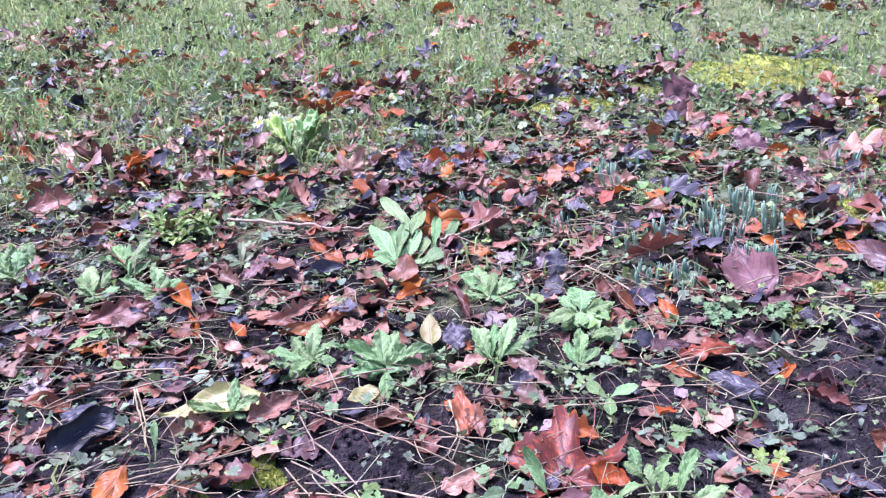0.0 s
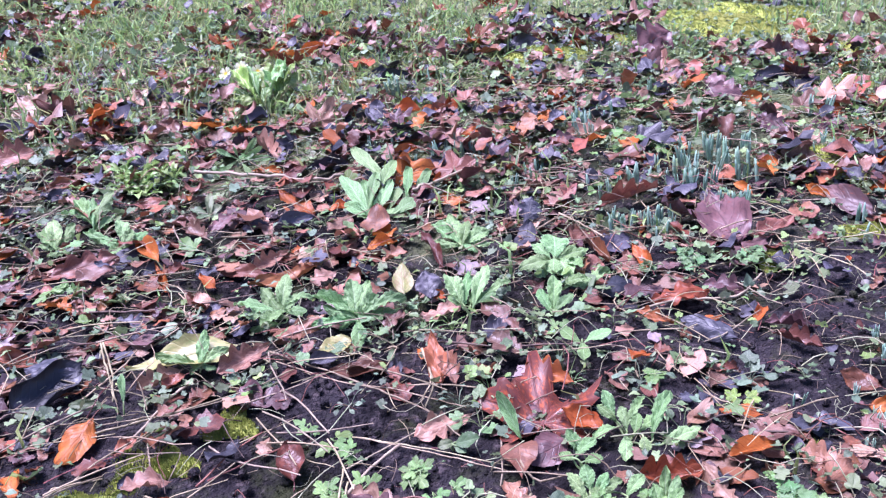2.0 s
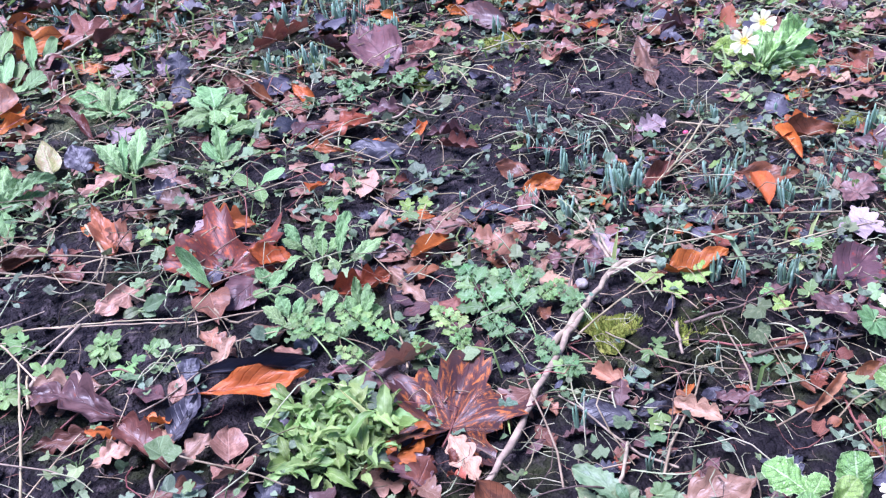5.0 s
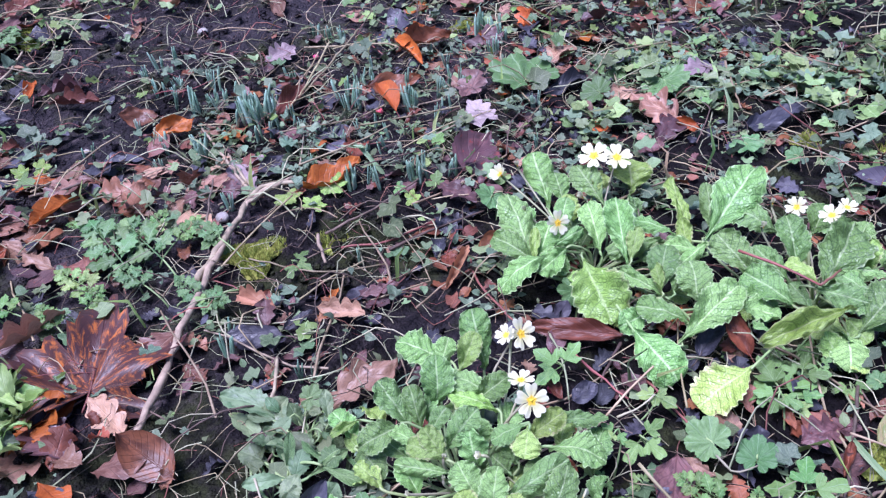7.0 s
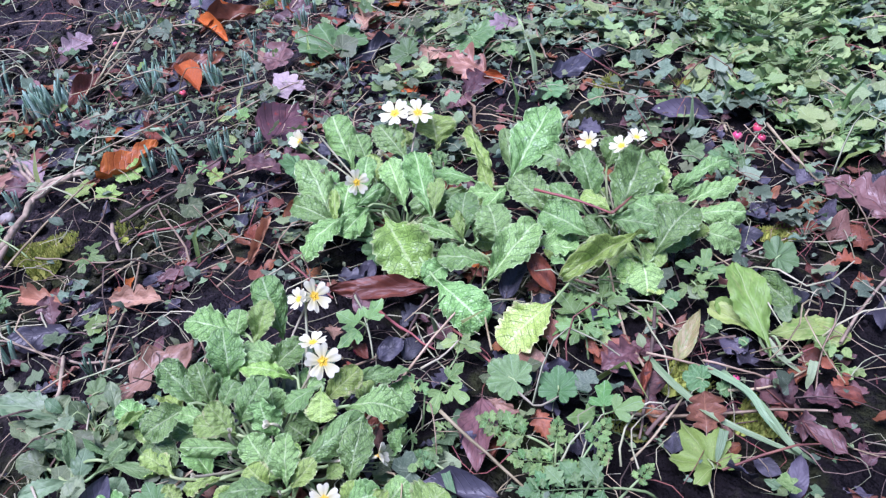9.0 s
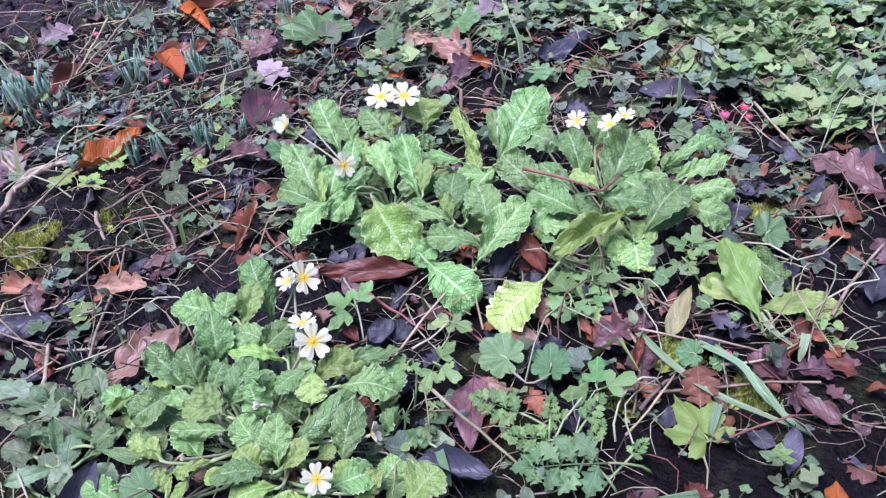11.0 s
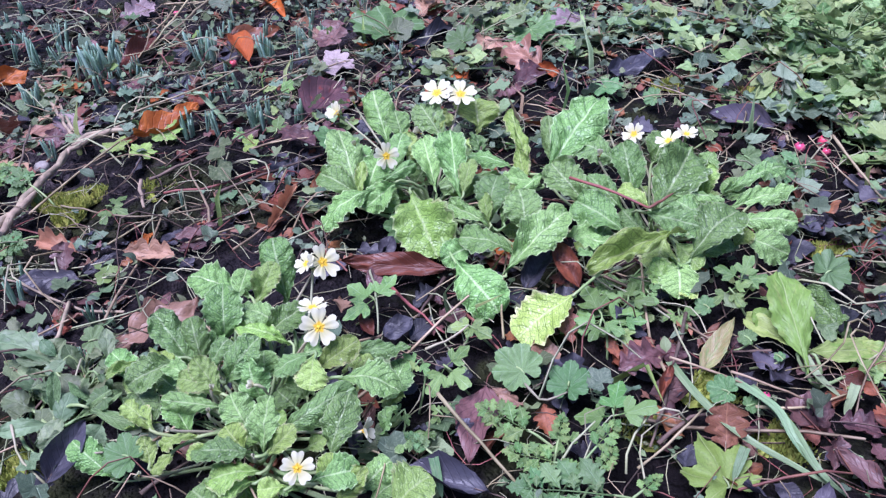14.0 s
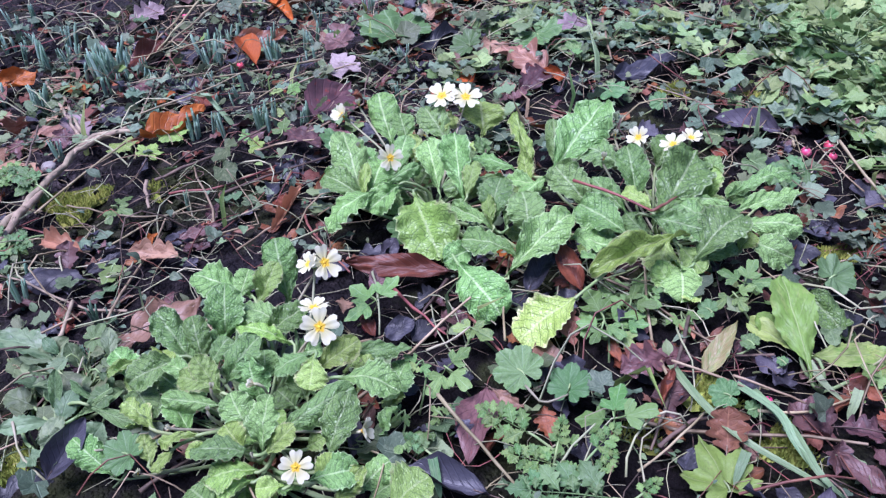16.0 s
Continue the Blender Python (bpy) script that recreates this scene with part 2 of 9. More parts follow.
HERB_BLUE = leaf_material("herb_blue", (0.085, 0.18, 0.052), (0.15, 0.26, 0.09), (0.27, 0.39, 0.22), rough=0.45, spec=0.45, lats=3, slant=1.5, width=0.07, veins=0.5, lateral=0.4, vary=0.22, hue=0.02, through=0.2)
CLUMP = leaf_material("clump_lime", (0.18, 0.3, 0.07), (0.3, 0.42, 0.13), (0.45, 0.56, 0.26), lats=4, width=0.1, veins=0.4, lateral=0.2, vary=0.25, hue=0.02, through=0.3)
SHOOT = leaf_material("snowdrop_shoot", (0.21, 0.36, 0.235), (0.33, 0.49, 0.345), (0.38, 0.5, 0.38), lats=1, width=0.2, veins=0.3, lateral=0.0, vary=0.25, rough=0.4, through=0.15)
GRASS = leaf_material("grass_blade", (0.27, 0.41, 0.11), (0.45, 0.55, 0.22), (0.46, 0.54, 0.28), lats=1, width=0.15, veins=0.3, lateral=0.0, vary=0.4, hue=0.04, through=0.4)
MOSS = plain_material("moss", (0.16, 0.20, 0.03), (0.32, 0.34, 0.07), 60, rough=0.85, spec=0.2, vary=0.3, bump=0.8)
STRAW = plain_material("straw", (0.175, 0.135, 0.07), (0.36, 0.29, 0.175), 40, rough=0.6, vary=0.4, hue=0.02)
TENDRIL = plain_material("pale_stem", (0.27, 0.29, 0.15), (0.42, 0.40, 0.26), 40, rough=0.5, vary=0.3, hue=0.03, through=0.1)
TWIG = plain_material("twig_bark", (0.065, 0.045, 0.036), (0.16, 0.11, 0.08), 70, rough=0.7, vary=0.35)
TWIG_PALE = plain_material("twig_pale", (0.19, 0.145, 0.10), (0.36, 0.28, 0.19), 60, rough=0.65, vary=0.15)
RED_STEM = plain_material("red_stem", (0.16, 0.055, 0.05), (0.26, 0.10, 0.07), 50, rough=0.5, vary=0.3)
GREEN_STEM = plain_material("green_stem", (0.22, 0.33, 0.12), (0.34, 0.42, 0.19), 40, rough=0.5, vary=0.25, through=0.2)
EYE = plain_material("flower_eye", (0.75, 0.45, 0.02), (0.8, 0.55, 0.04), 80, rough=0.6, vary=0.05)


def petal_material():
    g = Graph("petal_cream")
    s = g.node("SeparateXYZ")
    g.put(s.inputs[0], g.node("UVMap").outputs[0])
    u, a = s.outputs[0], g.math("ABSOLUTE", g.math("MULTIPLY_ADD", s.outputs[1], 2.0, -1.0))
    star = g.ramp(g.math("ADD", u, g.math("MULTIPLY", a, 0.14)), 0.20, 0.36, 1.0, 0.0)
    colour = g.mix(star, g.mix(g.ramp(u, 0.3, 0.9), (0.60, 0.57, 0.30), (0.66, 0.65, 0.46)), (0.78, 0.52, 0.03))
    g.bump(g.noise(g.xyz(u, g.math("MULTIPLY", a, 3.0), 0.0), 14.0, 2.0), 0.25, 0.0015)
    return g.finish(colour, 0.5, 0.3, 0.25)


PETAL = petal_material()
BERRY = plain_material("berry_pink", (0.62, 0.06, 0.12), (0.72, 0.13, 0.2), 60, rough=0.3, spec=0.5, vary=0.1, bump=0.1)
STONE = plain_material("pale_stone", (0.22, 0.20, 0.18), (0.38, 0.35, 0.30), 60, rough=0.6, vary=0.2)

# ---- ground ----
LEAN = radians(44)


def swell(v, w):
    return w * np.logaddexp(0, v / w)


def ground(x, y):
    """Height of the soil: level under the flowers, a gentle bank behind."""
    return 0.185 * swell(y * math.cos(LEAN) - x * math.sin(LEAN) - 0.6, 0.15) + 0.08 * swell(y - 3.6, 0.4)


def mesh_of(name, co, faces, mats, uvs=None, slots=None, smooth=True):
    """A mesh from arrays; faces all of one size, uvs one a vertex."""
    co, faces = np.asarray(co, float), np.asarray(faces, int)
    me = bpy.data.meshes.new(name)
    k = faces.shape[1]
    me.vertices.add(len(co)), me.loops.add(faces.size), me.polygons.add(len(faces))
    me.vertices.foreach_set("co", co.ravel())
    me.loops.foreach_set("vertex_index", faces.ravel())
    me.polygons.foreach_set("loop_start", np.arange(0, faces.size, k))
    me.polygons.foreach_set("use_smooth", np.full(len(faces), smooth))
    for m in mats:
        me.materials.append(m)
    if slots is not None:
        me.polygons.foreach_set("material_index", np.asarray(slots, int))
    if uvs is not None:
        layer = me.uv_layers.new(name="UVMap")
        layer.data.foreach_set("uv", np.asarray(uvs, float)[faces.ravel()].ravel())
    me.update(calc_edges=True)
    return me


def rumple(x, y):
    z = np.zeros(len(x))
    for i in range(len(x)):
        p = Vector((x[i], y[i], 0))
        z[i] = 0.011 * noise.noise(p * 7) + 0.007 * noise.noise(p * 23) + 0.006 * abs(noise.noise(p * 60))
    return z


def build_ground():
    ax = np.unique(np.concatenate([np.linspace(-60, -4, 12), np.linspace(-4, -1.2, 24), np.linspace(-1.2, 2.0, 210), np.linspace(2.0, 4, 20), np.linspace(4, 60, 12)]))
    ay = np.unique(np.concatenate([np.linspace(-20, -0.4, 8), np.linspace(-0.4, 3.0, 215), np.linspace(3, 6, 40), np.linspace(6, 70, 20)]))
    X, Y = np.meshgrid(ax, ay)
    x, y = X.ravel(), Y.ravel()
    z = ground(x, y)
    near = (x > -1.3) & (x < 2.1) & (y > -0.4) & (y < 3.2)
    z[near] += rumple(x[near], y[near]) - 0.004
    z[~near] -= 0.004
    i = np.arange(len(x)).reshape(X.shape)
    faces = np.stack([i[:-1, :-1], i[:-1, 1:], i[1:, 1:], i[1:, :-1]], -1).reshape(-1, 4)
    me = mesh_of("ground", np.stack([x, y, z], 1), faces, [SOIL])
    return tagged(new("ground", me), "dark damp crumbly garden soil on a gentle bank", "ground", "", "structure")


build_ground()

# ---- leaf shapes: unit length along x from the stalk end, upper side +z ----


def shape_oak(u, k=0.0):
    base = np.sin(np.pi * np.clip(u, 0, 1) ** 1.2) ** 0.7
    return 0.30 * base * (0.46 + 0.78 * np.abs(np.sin(np.pi * (4.3 * u + k))) ** 0.75) + 0.012


def shape_beech(u, k=0.0):
    return 0.30 * np.sin(np.pi * u ** 0.92) ** 0.85 * (1 + 0.02 * np.sin(40 * u + k))


def shape_long(u, k=0.0):
    return 0.19 * np.sin(np.pi * u ** 0.95) ** 0.8 * (1 + 0.03 * np.sin(25 * u + k))


def shape_broad(u, k=0.0):
    return 0.38 * np.sin(np.pi * u ** 0.72) ** 0.95 * (1 + 0.04 * np.sin(45 * u + k))


def shape_primrose(u, k=0.0):
    rise = np.sin(np.pi / 2 * np.clip((u - 0.06) / 0.58, 0, 1)) ** 1.2
    blade = np.where(u < 0.64, rise, np.sqrt(np.clip(1 - ((u - 0.64) / 0.365) ** 2, 0, 1)))
    return (0.03 + 0.285 * blade) * (1 + 0.06 * np.sin(58 * u + k) + 0.03 * np.sin(131 * u + k))


def shape_spoon(u, k=0.0):
    return 0.02 + 0.19 * np.sin(np.pi * np.clip(u, 0, 1) ** 1.7) ** 0.7


def shape_foxglove(u, k=0.0):
    return (0.03 + 0.25 * np.sin(np.pi * np.clip(u, 0, 1) ** 1.25) ** 0.8) * (1 + 0.09 * np.sin(60 * u + k))


def shape_ovate(u, k=0.0):
    return 0.33 * np.sin(np.pi * u ** 0.75) ** 0.8


def shape_blade(u, k=0.0):
    return 0.042 * (1 - u ** 3)


def blade(shape, seed=0, nu=16, nv=4, curl=0.2, cup=0.25, wave=0.05, roll=0.0, quilt=0.0, slant=0.06, twist=0.0):
    """Vertices, faces and uvs of one leaf. curl bends it along, cup folds it across, roll rolls the margins in, wave ruffles it."""
    rng = np.random.RandomState(seed)
    u = np.linspace(0, 1, nu + 1)
    v = np.linspace(-1, 1, 2 * nv + 1)
    U, V = np.meshgrid(u, v, indexing="ij")
    half = np.stack([shape(u + 0 * s, rng.uniform(-0.2, 0.2) if shape is shape_oak else rng.uniform(0, 6)) for s in (0, 1)], 1)
    W = np.where(V < 0, half[:, :1], half[:, 1:])
    y = V * W
    x = U + slant * np.abs(V) * (1 - U)
    if roll:
        a = roll * y / 0.3
        y, lift = 0.3 * np.sin(a) / roll, 0.3 * (1 - np.cos(a)) / roll
    else:
        lift = 0
    z = lift + cup * np.abs(y) + curl * (U - U * U) * -1
    ph = rng.uniform(0, 6, 4)
    z = z + wave * np.abs(V) ** 1.5 * np.sin(9 * U + ph[0] + 2.5 * np.sign(V)) + 0.5 * wave * np.sin(5 * U + ph[1]) * np.sin(4 * y / 0.3 + ph[2])
    z = z + 0.35 * wave * np.sin(19 * U + ph[2]) * np.sin(7 * V + ph[3] + 3 * U) + 0.25 * wave * np.abs(V) * np.sin(31 * U + ph[1] + 2 * V)
    if quilt:
        row = np.abs(np.sin(np.pi * (8 * U - 1.6 * np.abs(V) + ph[3])))
        z = z + quilt * row * (0.55 + 0.45 * np.abs(np.sin(np.pi * (2.6 * np.abs(V) + 0.8 * np.sin(25 * U))))) * np.minimum(1, 5 * np.abs(V)) * (1 - 0.5 * np.abs(V))
        z = z + 1.1 * quilt * np.abs(V) ** 4 * np.sin(38 * U + ph[2] + 3 * np.sign(V))
    if twist:
        a = twist * (U - 0.4)
        y, z = y * np.cos(a) - z * np.sin(a), y * np.sin(a) + z * np.cos(a)
    i = np.arange(U.size).reshape(U.shape)
    f = np.stack([i[:-1, :-1], i[1:, :-1], i[1:, 1:], i[:-1, 1:]], -1).reshape(-1, 4)
    return np.stack([x, y, z], -1).reshape(-1, 3), f, np.stack([U, V * 0.5 + 0.5], -1).reshape(-1, 2)


def palmate(seed=0, lobes=5, spread=118, deep=0.5, teeth=0.08, na=60, nr=5, cup=0.15, wave=0.05, wide=1.0, sharp=1.1):
    """A lobed round leaf, growing from the stalk at the origin towards +x."""
    rng = np.random.RandomState(seed)
    th = np.linspace(-radians(spread + 28), radians(spread + 28), na + 1)
    tips = np.radians(np.linspace(-spread, spread, lobes))
    gap = tips[1] - tips[0]
    off = (th[:, None] - tips[None]) / (gap / 2)
    near = np.argmin(np.abs(off), 1)
    d = np.clip(np.abs(off[np.arange(len(th)), near]), 0, 1.6)
    size = 1 - 0.42 * (np.abs(tips[near]) / radians(spread)) ** 1.6
    R = size * (1 - deep * np.clip(d, 0, 1) ** sharp - 0.5 * np.clip(d - 1, 0, 1)) * (1 + teeth * np.sin(th * lobes * 5 + rng.uniform(0, 6)))
    r = np.linspace(0, 1, nr + 1) ** 0.8
    RR, TT = r[:, None] * R[None], np.broadcast_to(th, (nr + 1, na + 1))
    x, y = RR * np.cos(TT), RR * np.sin(TT) * wide
    ph = rng.uniform(0, 6, 3)
    z = cup * RR ** 1.5 + wave * np.sin(7 * x + ph[0]) * np.sin(6 * y + ph[1]) + wave * RR * np.cos(TT * lobes * 1.3 + ph[2]) * 1.2
    i = np.arange(x.size).reshape(x.shape)
    f = np.stack([i[:-1, :-1], i[1:, :-1], i[1:, 1:], i[:-1, 1:]], -1).reshape(-1, 4)
    uv = np.stack([np.broadcast_to(r[:, None], x.shape), np.broadcast_to(0.5 + 0.5 * np.clip(off[np.arange(len(th)), near], -1, 1)[None], x.shape)], -1)
    return np.stack([x, y, z], -1).reshape(-1, 3), f, uv.reshape(-1, 2)


def trifoliate(seed=0, na=30, nr=3):
    """A leaf of three stalked wedge-shaped leaflets, each cut into three toothed lobes."""
    rng = np.random.RandomState(seed)
    cos, fs, uvs, base = [], [], [], 0
    for k, (turn, size) in enumerate(((0, 0.72), (78, 0.64), (-78, 0.64))):
        a = radians(turn + rng.uniform(-10, 10))
        co, f, uv = palmate(rng.randint(999), 3, 50, 0.34, 0.07, na, nr, rng.uniform(-0.25, 0.2), 0.05, 1.05, 1.5)
        co = co * (size * rng.uniform(0.9, 1.1)) + (0.2, 0, 0)
        droop = rng.uniform(-0.45, 0.1)
        co[:, 2] += droop * co[:, 0]
        rib = tube([(0.0, 0, 0), (0.1, 0, 0.1 * droop), (0.24, 0, 0.24 * droop)], 0.014, 4, caps=False)
        for c, g, t in ((co, f, uv), rib):
            cos.append(np.stack([c[:, 0] * math.cos(a) - c[:, 1] * math.sin(a), c[:, 0] * math.sin(a) + c[:, 1] * math.cos(a), c[:, 2]], 1))
            fs.append(g + base), uvs.append(t)
            base += len(c)
    return np.concatenate(cos), np.concatenate(fs), np.concatenate(uvs)


def tube(points, radii, sides=5, caps=True):
    """Vertices, faces and uvs of a bent round stem through the points."""
    p = np.asarray(points, float)
    r = np.broadcast_to(np.asarray(radii, float), len(p)) if np.ndim(radii) == 0 else np.asarray(radii, float)
    t = np.gradient(p, axis=0)
    t /= np.linalg.norm(t, axis=1)[:, None] + 1e-9
    up = np.where(np.abs(t[:, 2:3]) > 0.9, [[1.0, 0, 0]], [[0, 0, 1.0]])
    a = np.cross(t, up)
    a /= np.linalg.norm(a, axis=1)[:, None]
    b = np.cross(t, a)
    ang = np.arange(sides) * 2 * np.pi / sides
    co = p[:, None] + r[:, None, None] * (np.cos(ang)[None, :, None] * a[:, None] + np.sin(ang)[None, :, None] * b[:, None])
    n = len(p)
    i = np.arange(n * sides).reshape(n, sides)
    j = np.roll(i, -1, 1)
    f = np.stack([i[:-1], j[:-1], j[1:], i[1:]], -1).reshape(-1, 4)
    if caps:
        ends = []
        for row in (i[0][::-1], i[-1]):
            for q in range(1, sides - 1, 2):
                ends.append([row[0], row[q], row[q + 1], row[min(q + 2, sides - 1)]])
        f = np.concatenate([f, ends])
        f = np.array([q for q in f])
    uv = np.stack(np.broadcast_arrays(np.linspace(0, 1, n)[:, None], np.linspace(0, 1, sides)[None]), -1).reshape(-1, 2)
    return co.reshape(-1, 3), f, uv


def bend(points, n):
    """Points along a smooth line through the given ones."""
    p = np.asarray(points, float)
    if len(p) == 2:
        return p[0] + np.linspace(0, 1, n)[:, None] * (p[1] - p[0])
    q = np.concatenate([[2 * p[0] - p[1]], p, [2 * p[-1] - p[-2]]])
    out = []
    for s in np.linspace(0, len(p) - 1 - 1e-6, n):
        k, f = int(s), s - int(s)
        a, b, c, d = q[k:k + 4]
        out.append(0.5 * (2 * b + (c - a) * f + (2 * a - 5 * b + 4 * c - d) * f * f + (3 * b - a - 3 * c + d) * f ** 3))
    return np.array(out)


def fix_quads(f):
    """Caps on stems with few sides repeat a corner: keep only faces of four corners."""
    return np.array([q for q in f if len(set(q)) == 4])


def tube_mesh(name, points, radii, mat, sides=5):
    co, f, uv = tube(points, radii, sides, caps=sides in (4, 6, 8))
    return mesh_of(name, co, fix_quads(f), [mat], uv)


def part(name, me, parent, label="", m=None):
    ob = new(name, me)
    ob.parent = parent
    if m is not None:
        ob.matrix_basis = m
    return tagged(ob, label)


STALK = {}


def stalk_mesh(mat):
    if mat.name not in STALK:
        pts = bend([(-0.19, 0.03, -0.02), (-0.09, 0.005, 0.008), (0.02, 0, 0.002), (0.2, 0, 0.002)], 8)
        STALK[mat.name] = tube_mesh("leaf_stalk", pts, np.linspace(0.012, 0.006, 8), mat, 4)
    return STALK[mat.name]


KINDS = {}


def kind(key, name, label, category, mats, meshes, stalk, group):
    KINDS[key] = dict(name=name, label=label, category=category, stalk=stalk, group=group,
                      meshes=[mesh_of(name, co, f, mats, uv) for co, f, uv in meshes])


def leaf_set(shape, n, seed, **span):
    """n variants of one leaf, more or less curled, folded and rolled."""
    rng = np.random.RandomState(seed)
    out = []
    for i in range(n):
        v = {k: rng.uniform(*r) for k, r in span.items()}
        out.append(blade(shape, seed * 31 + i, 24 if shape is shape_oak else 16, 5, **v))
    return out


DRY = dict(curl=(-0.25, 0.45), cup=(-0.3, 0.45), wave=(0.03, 0.09), roll=(0.05, 1.6), twist=(-0.5, 0.5))
FLAT = dict(curl=(-0.1, 0.25), cup=(-0.1, 0.2), wave=(0.02, 0.05), roll=(0.05, 0.5), twist=(-0.2, 0.2))
kind("oak", "oak_leaf", "fallen red-brown lobed oak leaf, damp and curling", "leaf", [OAK], leaf_set(shape_oak, 6, 1, **DRY), TWIG_PALE, "fallen leaves")
kind("okp", "oak_leaf", "fallen pinkish-brown oak leaf lying on the litter", "leaf", [OAK_PINK], leaf_set(shape_oak, 6, 2, **DRY), TWIG_PALE, "fallen leaves")
kind("oko", "oak_leaf", "fallen bright orange-brown oak leaf", "leaf", [OAK_ORANGE], leaf_set(shape_oak, 4, 21, **DRY), TWIG_PALE, "fallen leaves")
kind("okl", "oak_leaf", "fallen oak leaf, bleached pale lilac", "leaf", [OAK_PALE], leaf_set(shape_oak, 3, 3, **FLAT), TWIG_PALE, "fallen leaves")
kind("be", "beech_leaf", "fallen bright orange beech leaf with fine ribs", "leaf", [BEECH], leaf_set(shape_beech, 6, 4, **DRY), RED_STEM, "fallen leaves")
kind("bel", "beech_leaf", "long rolled orange beech leaf on the litter", "leaf", [BEECH], leaf_set(shape_long, 4, 5, **DRY), RED_STEM, "fallen leaves")
kind("br", "beech_leaf", "fallen dark rust-red beech leaf, wet", "leaf", [RUST], leaf_set(shape_beech, 6, 6, **DRY), RED_STEM, "fallen leaves")
kind("brl", "beech_leaf", "long rolled rust-brown leaf on the soil", "leaf", [RUST], leaf_set(shape_long, 4, 7, **DRY), RED_STEM, "fallen leaves")
kind("mp", "maple_leaf", "large fallen dark red maple leaf, wet and shiny", "leaf", [MAPLE], [palmate(s, deep=0.5, wide=0.9, wave=0.11, cup=0.12, teeth=0.1) for s in (1, 2, 3)], RED_STEM, "fallen leaves")
kind("pu", "broad_leaf", "fallen purple-brown leaf, damp and shiny", "leaf", [PURPLE], leaf_set(shape_broad, 4, 8, **FLAT), RED_STEM, "fallen leaves")
kind("puo", "oak_leaf", "fallen purple-brown oak leaf, wet", "leaf", [PURPLE], leaf_set(shape_oak, 4, 9, **DRY), RED_STEM, "fallen leaves")
kind("dk", "dark_leaf", "fallen blue-black rotting leaf, wet and shiny", "leaf", [DARK], leaf_set(shape_beech, 5, 10, **DRY), TWIG, "fallen leaves")
kind("dkc", "dark_leaf", "blackened leaf rolled into a trough, wet", "leaf", [DARK],
     [blade(shape_beech, 77 + i, 18, 6, curl=0.35, cup=0.0, wave=0.03, roll=2.2, twist=0.3) for i in range(3)], TWIG, "fallen leaves")
kind("dkd", "dark_leaf", "domed grey-black rotting leaf, wet", "leaf", [DARK],
     [blade(shape_long, 87 + i, 18, 6, curl=-0.5, cup=-0.2, wave=0.05, roll=-1.9, twist=0.3) for i in range(2)], TWIG, "fallen leaves")
kind("yl", "yellow_leaf", "fallen yellow leaf mottled with green", "leaf", [YELLOW], leaf_set(shape_broad, 4, 11, **FLAT), TENDRIL, "fallen leaves")
kind("tn", "dry_leaf", "crumpled dry tan leaf", "leaf", [TAN], leaf_set(shape_oak, 4, 12, **DRY), TWIG_PALE, "fallen leaves")
COUNT = {}
KEEP = []  # where a leaf or crown lies that small growth leaves free


def lay(key, x, y, h, az, el, rl, size, wide=1.0):
    """A fallen leaf with its stalk end at x, y, a little over the soil."""
    k = KINDS[key]
    n = COUNT[key] = COUNT.get(key, -1) + 1
    ob = new(k["name"], k["meshes"][n % len(k["meshes"])])
    ob.matrix_basis = pose(x, y, float(ground(x, y)) + h + 0.003, rl, -el, az) @ Matrix.Diagonal((size, size * wide, size, 1))
    tagged(ob, k["label"], k["category"], k["group"])
    part("leaf_stalk", stalk_mesh(k["stalk"]), ob)
    mid = ob.matrix_basis @ Vector((0.5, 0, 0))
    KEEP.append((mid.x, mid.y, size * 0.42))
    return ob


def scatter(name, templates, places, label, category, mats, kind_="stuff"):
    """One joined mesh of many small pieces. places: rows of template, slot, x, y, h, az, el, rl, size."""
    cos, fs, uvs, sl, base = [], [], [], [], 0
    for t, slot, x, y, h, az, el, rl, size in places:
        co, f, uv = templates[t]
        a, e, r = radians(az), radians(-el), radians(rl)
        ca, sa, ce, se, cr, sr = math.cos(a), math.sin(a), math.cos(e), math.sin(e), math.cos(r), math.sin(r)
        R = np.array([[ca * ce, ca * se * sr - sa * cr, ca * se * cr + sa * sr], [sa * ce, sa * se * sr + ca * cr, sa * se * cr - ca * sr], [-se, ce * sr, ce * cr]])
        cos.append(co * size @ R.T + (x, y, float(ground(x, y)) + h))
        fs.append(f + base)
        uvs.append(uv)
        sl.append(np.full(len(f), slot))
        base += len(co)
    me = mesh_of(name, np.concatenate(cos), np.concatenate(fs), mats, np.concatenate(uvs), np.concatenate(sl))
    return tagged(new(name, me), label, category, "", kind_)

# ---- plants: an empty at the crown, with every leaf, stalk and flower as a part ----
SPROUT = {}


def sprout(key, mat, shapes, stem):
    SPROUT[key] = dict(meshes=[mesh_of("leaf", co, f, [mat], uv) for co, f, uv in shapes], stem=stem)


def many(shape, n, seed, nu=16, nv=4, quilt=0.0, **span):
    rng = np.random.RandomState(seed)
    return [blade(shape, seed * 17 + i, nu, nv, quilt=quilt, **{k: rng.uniform(*r) for k, r in span.items()}) for i in range(n)]


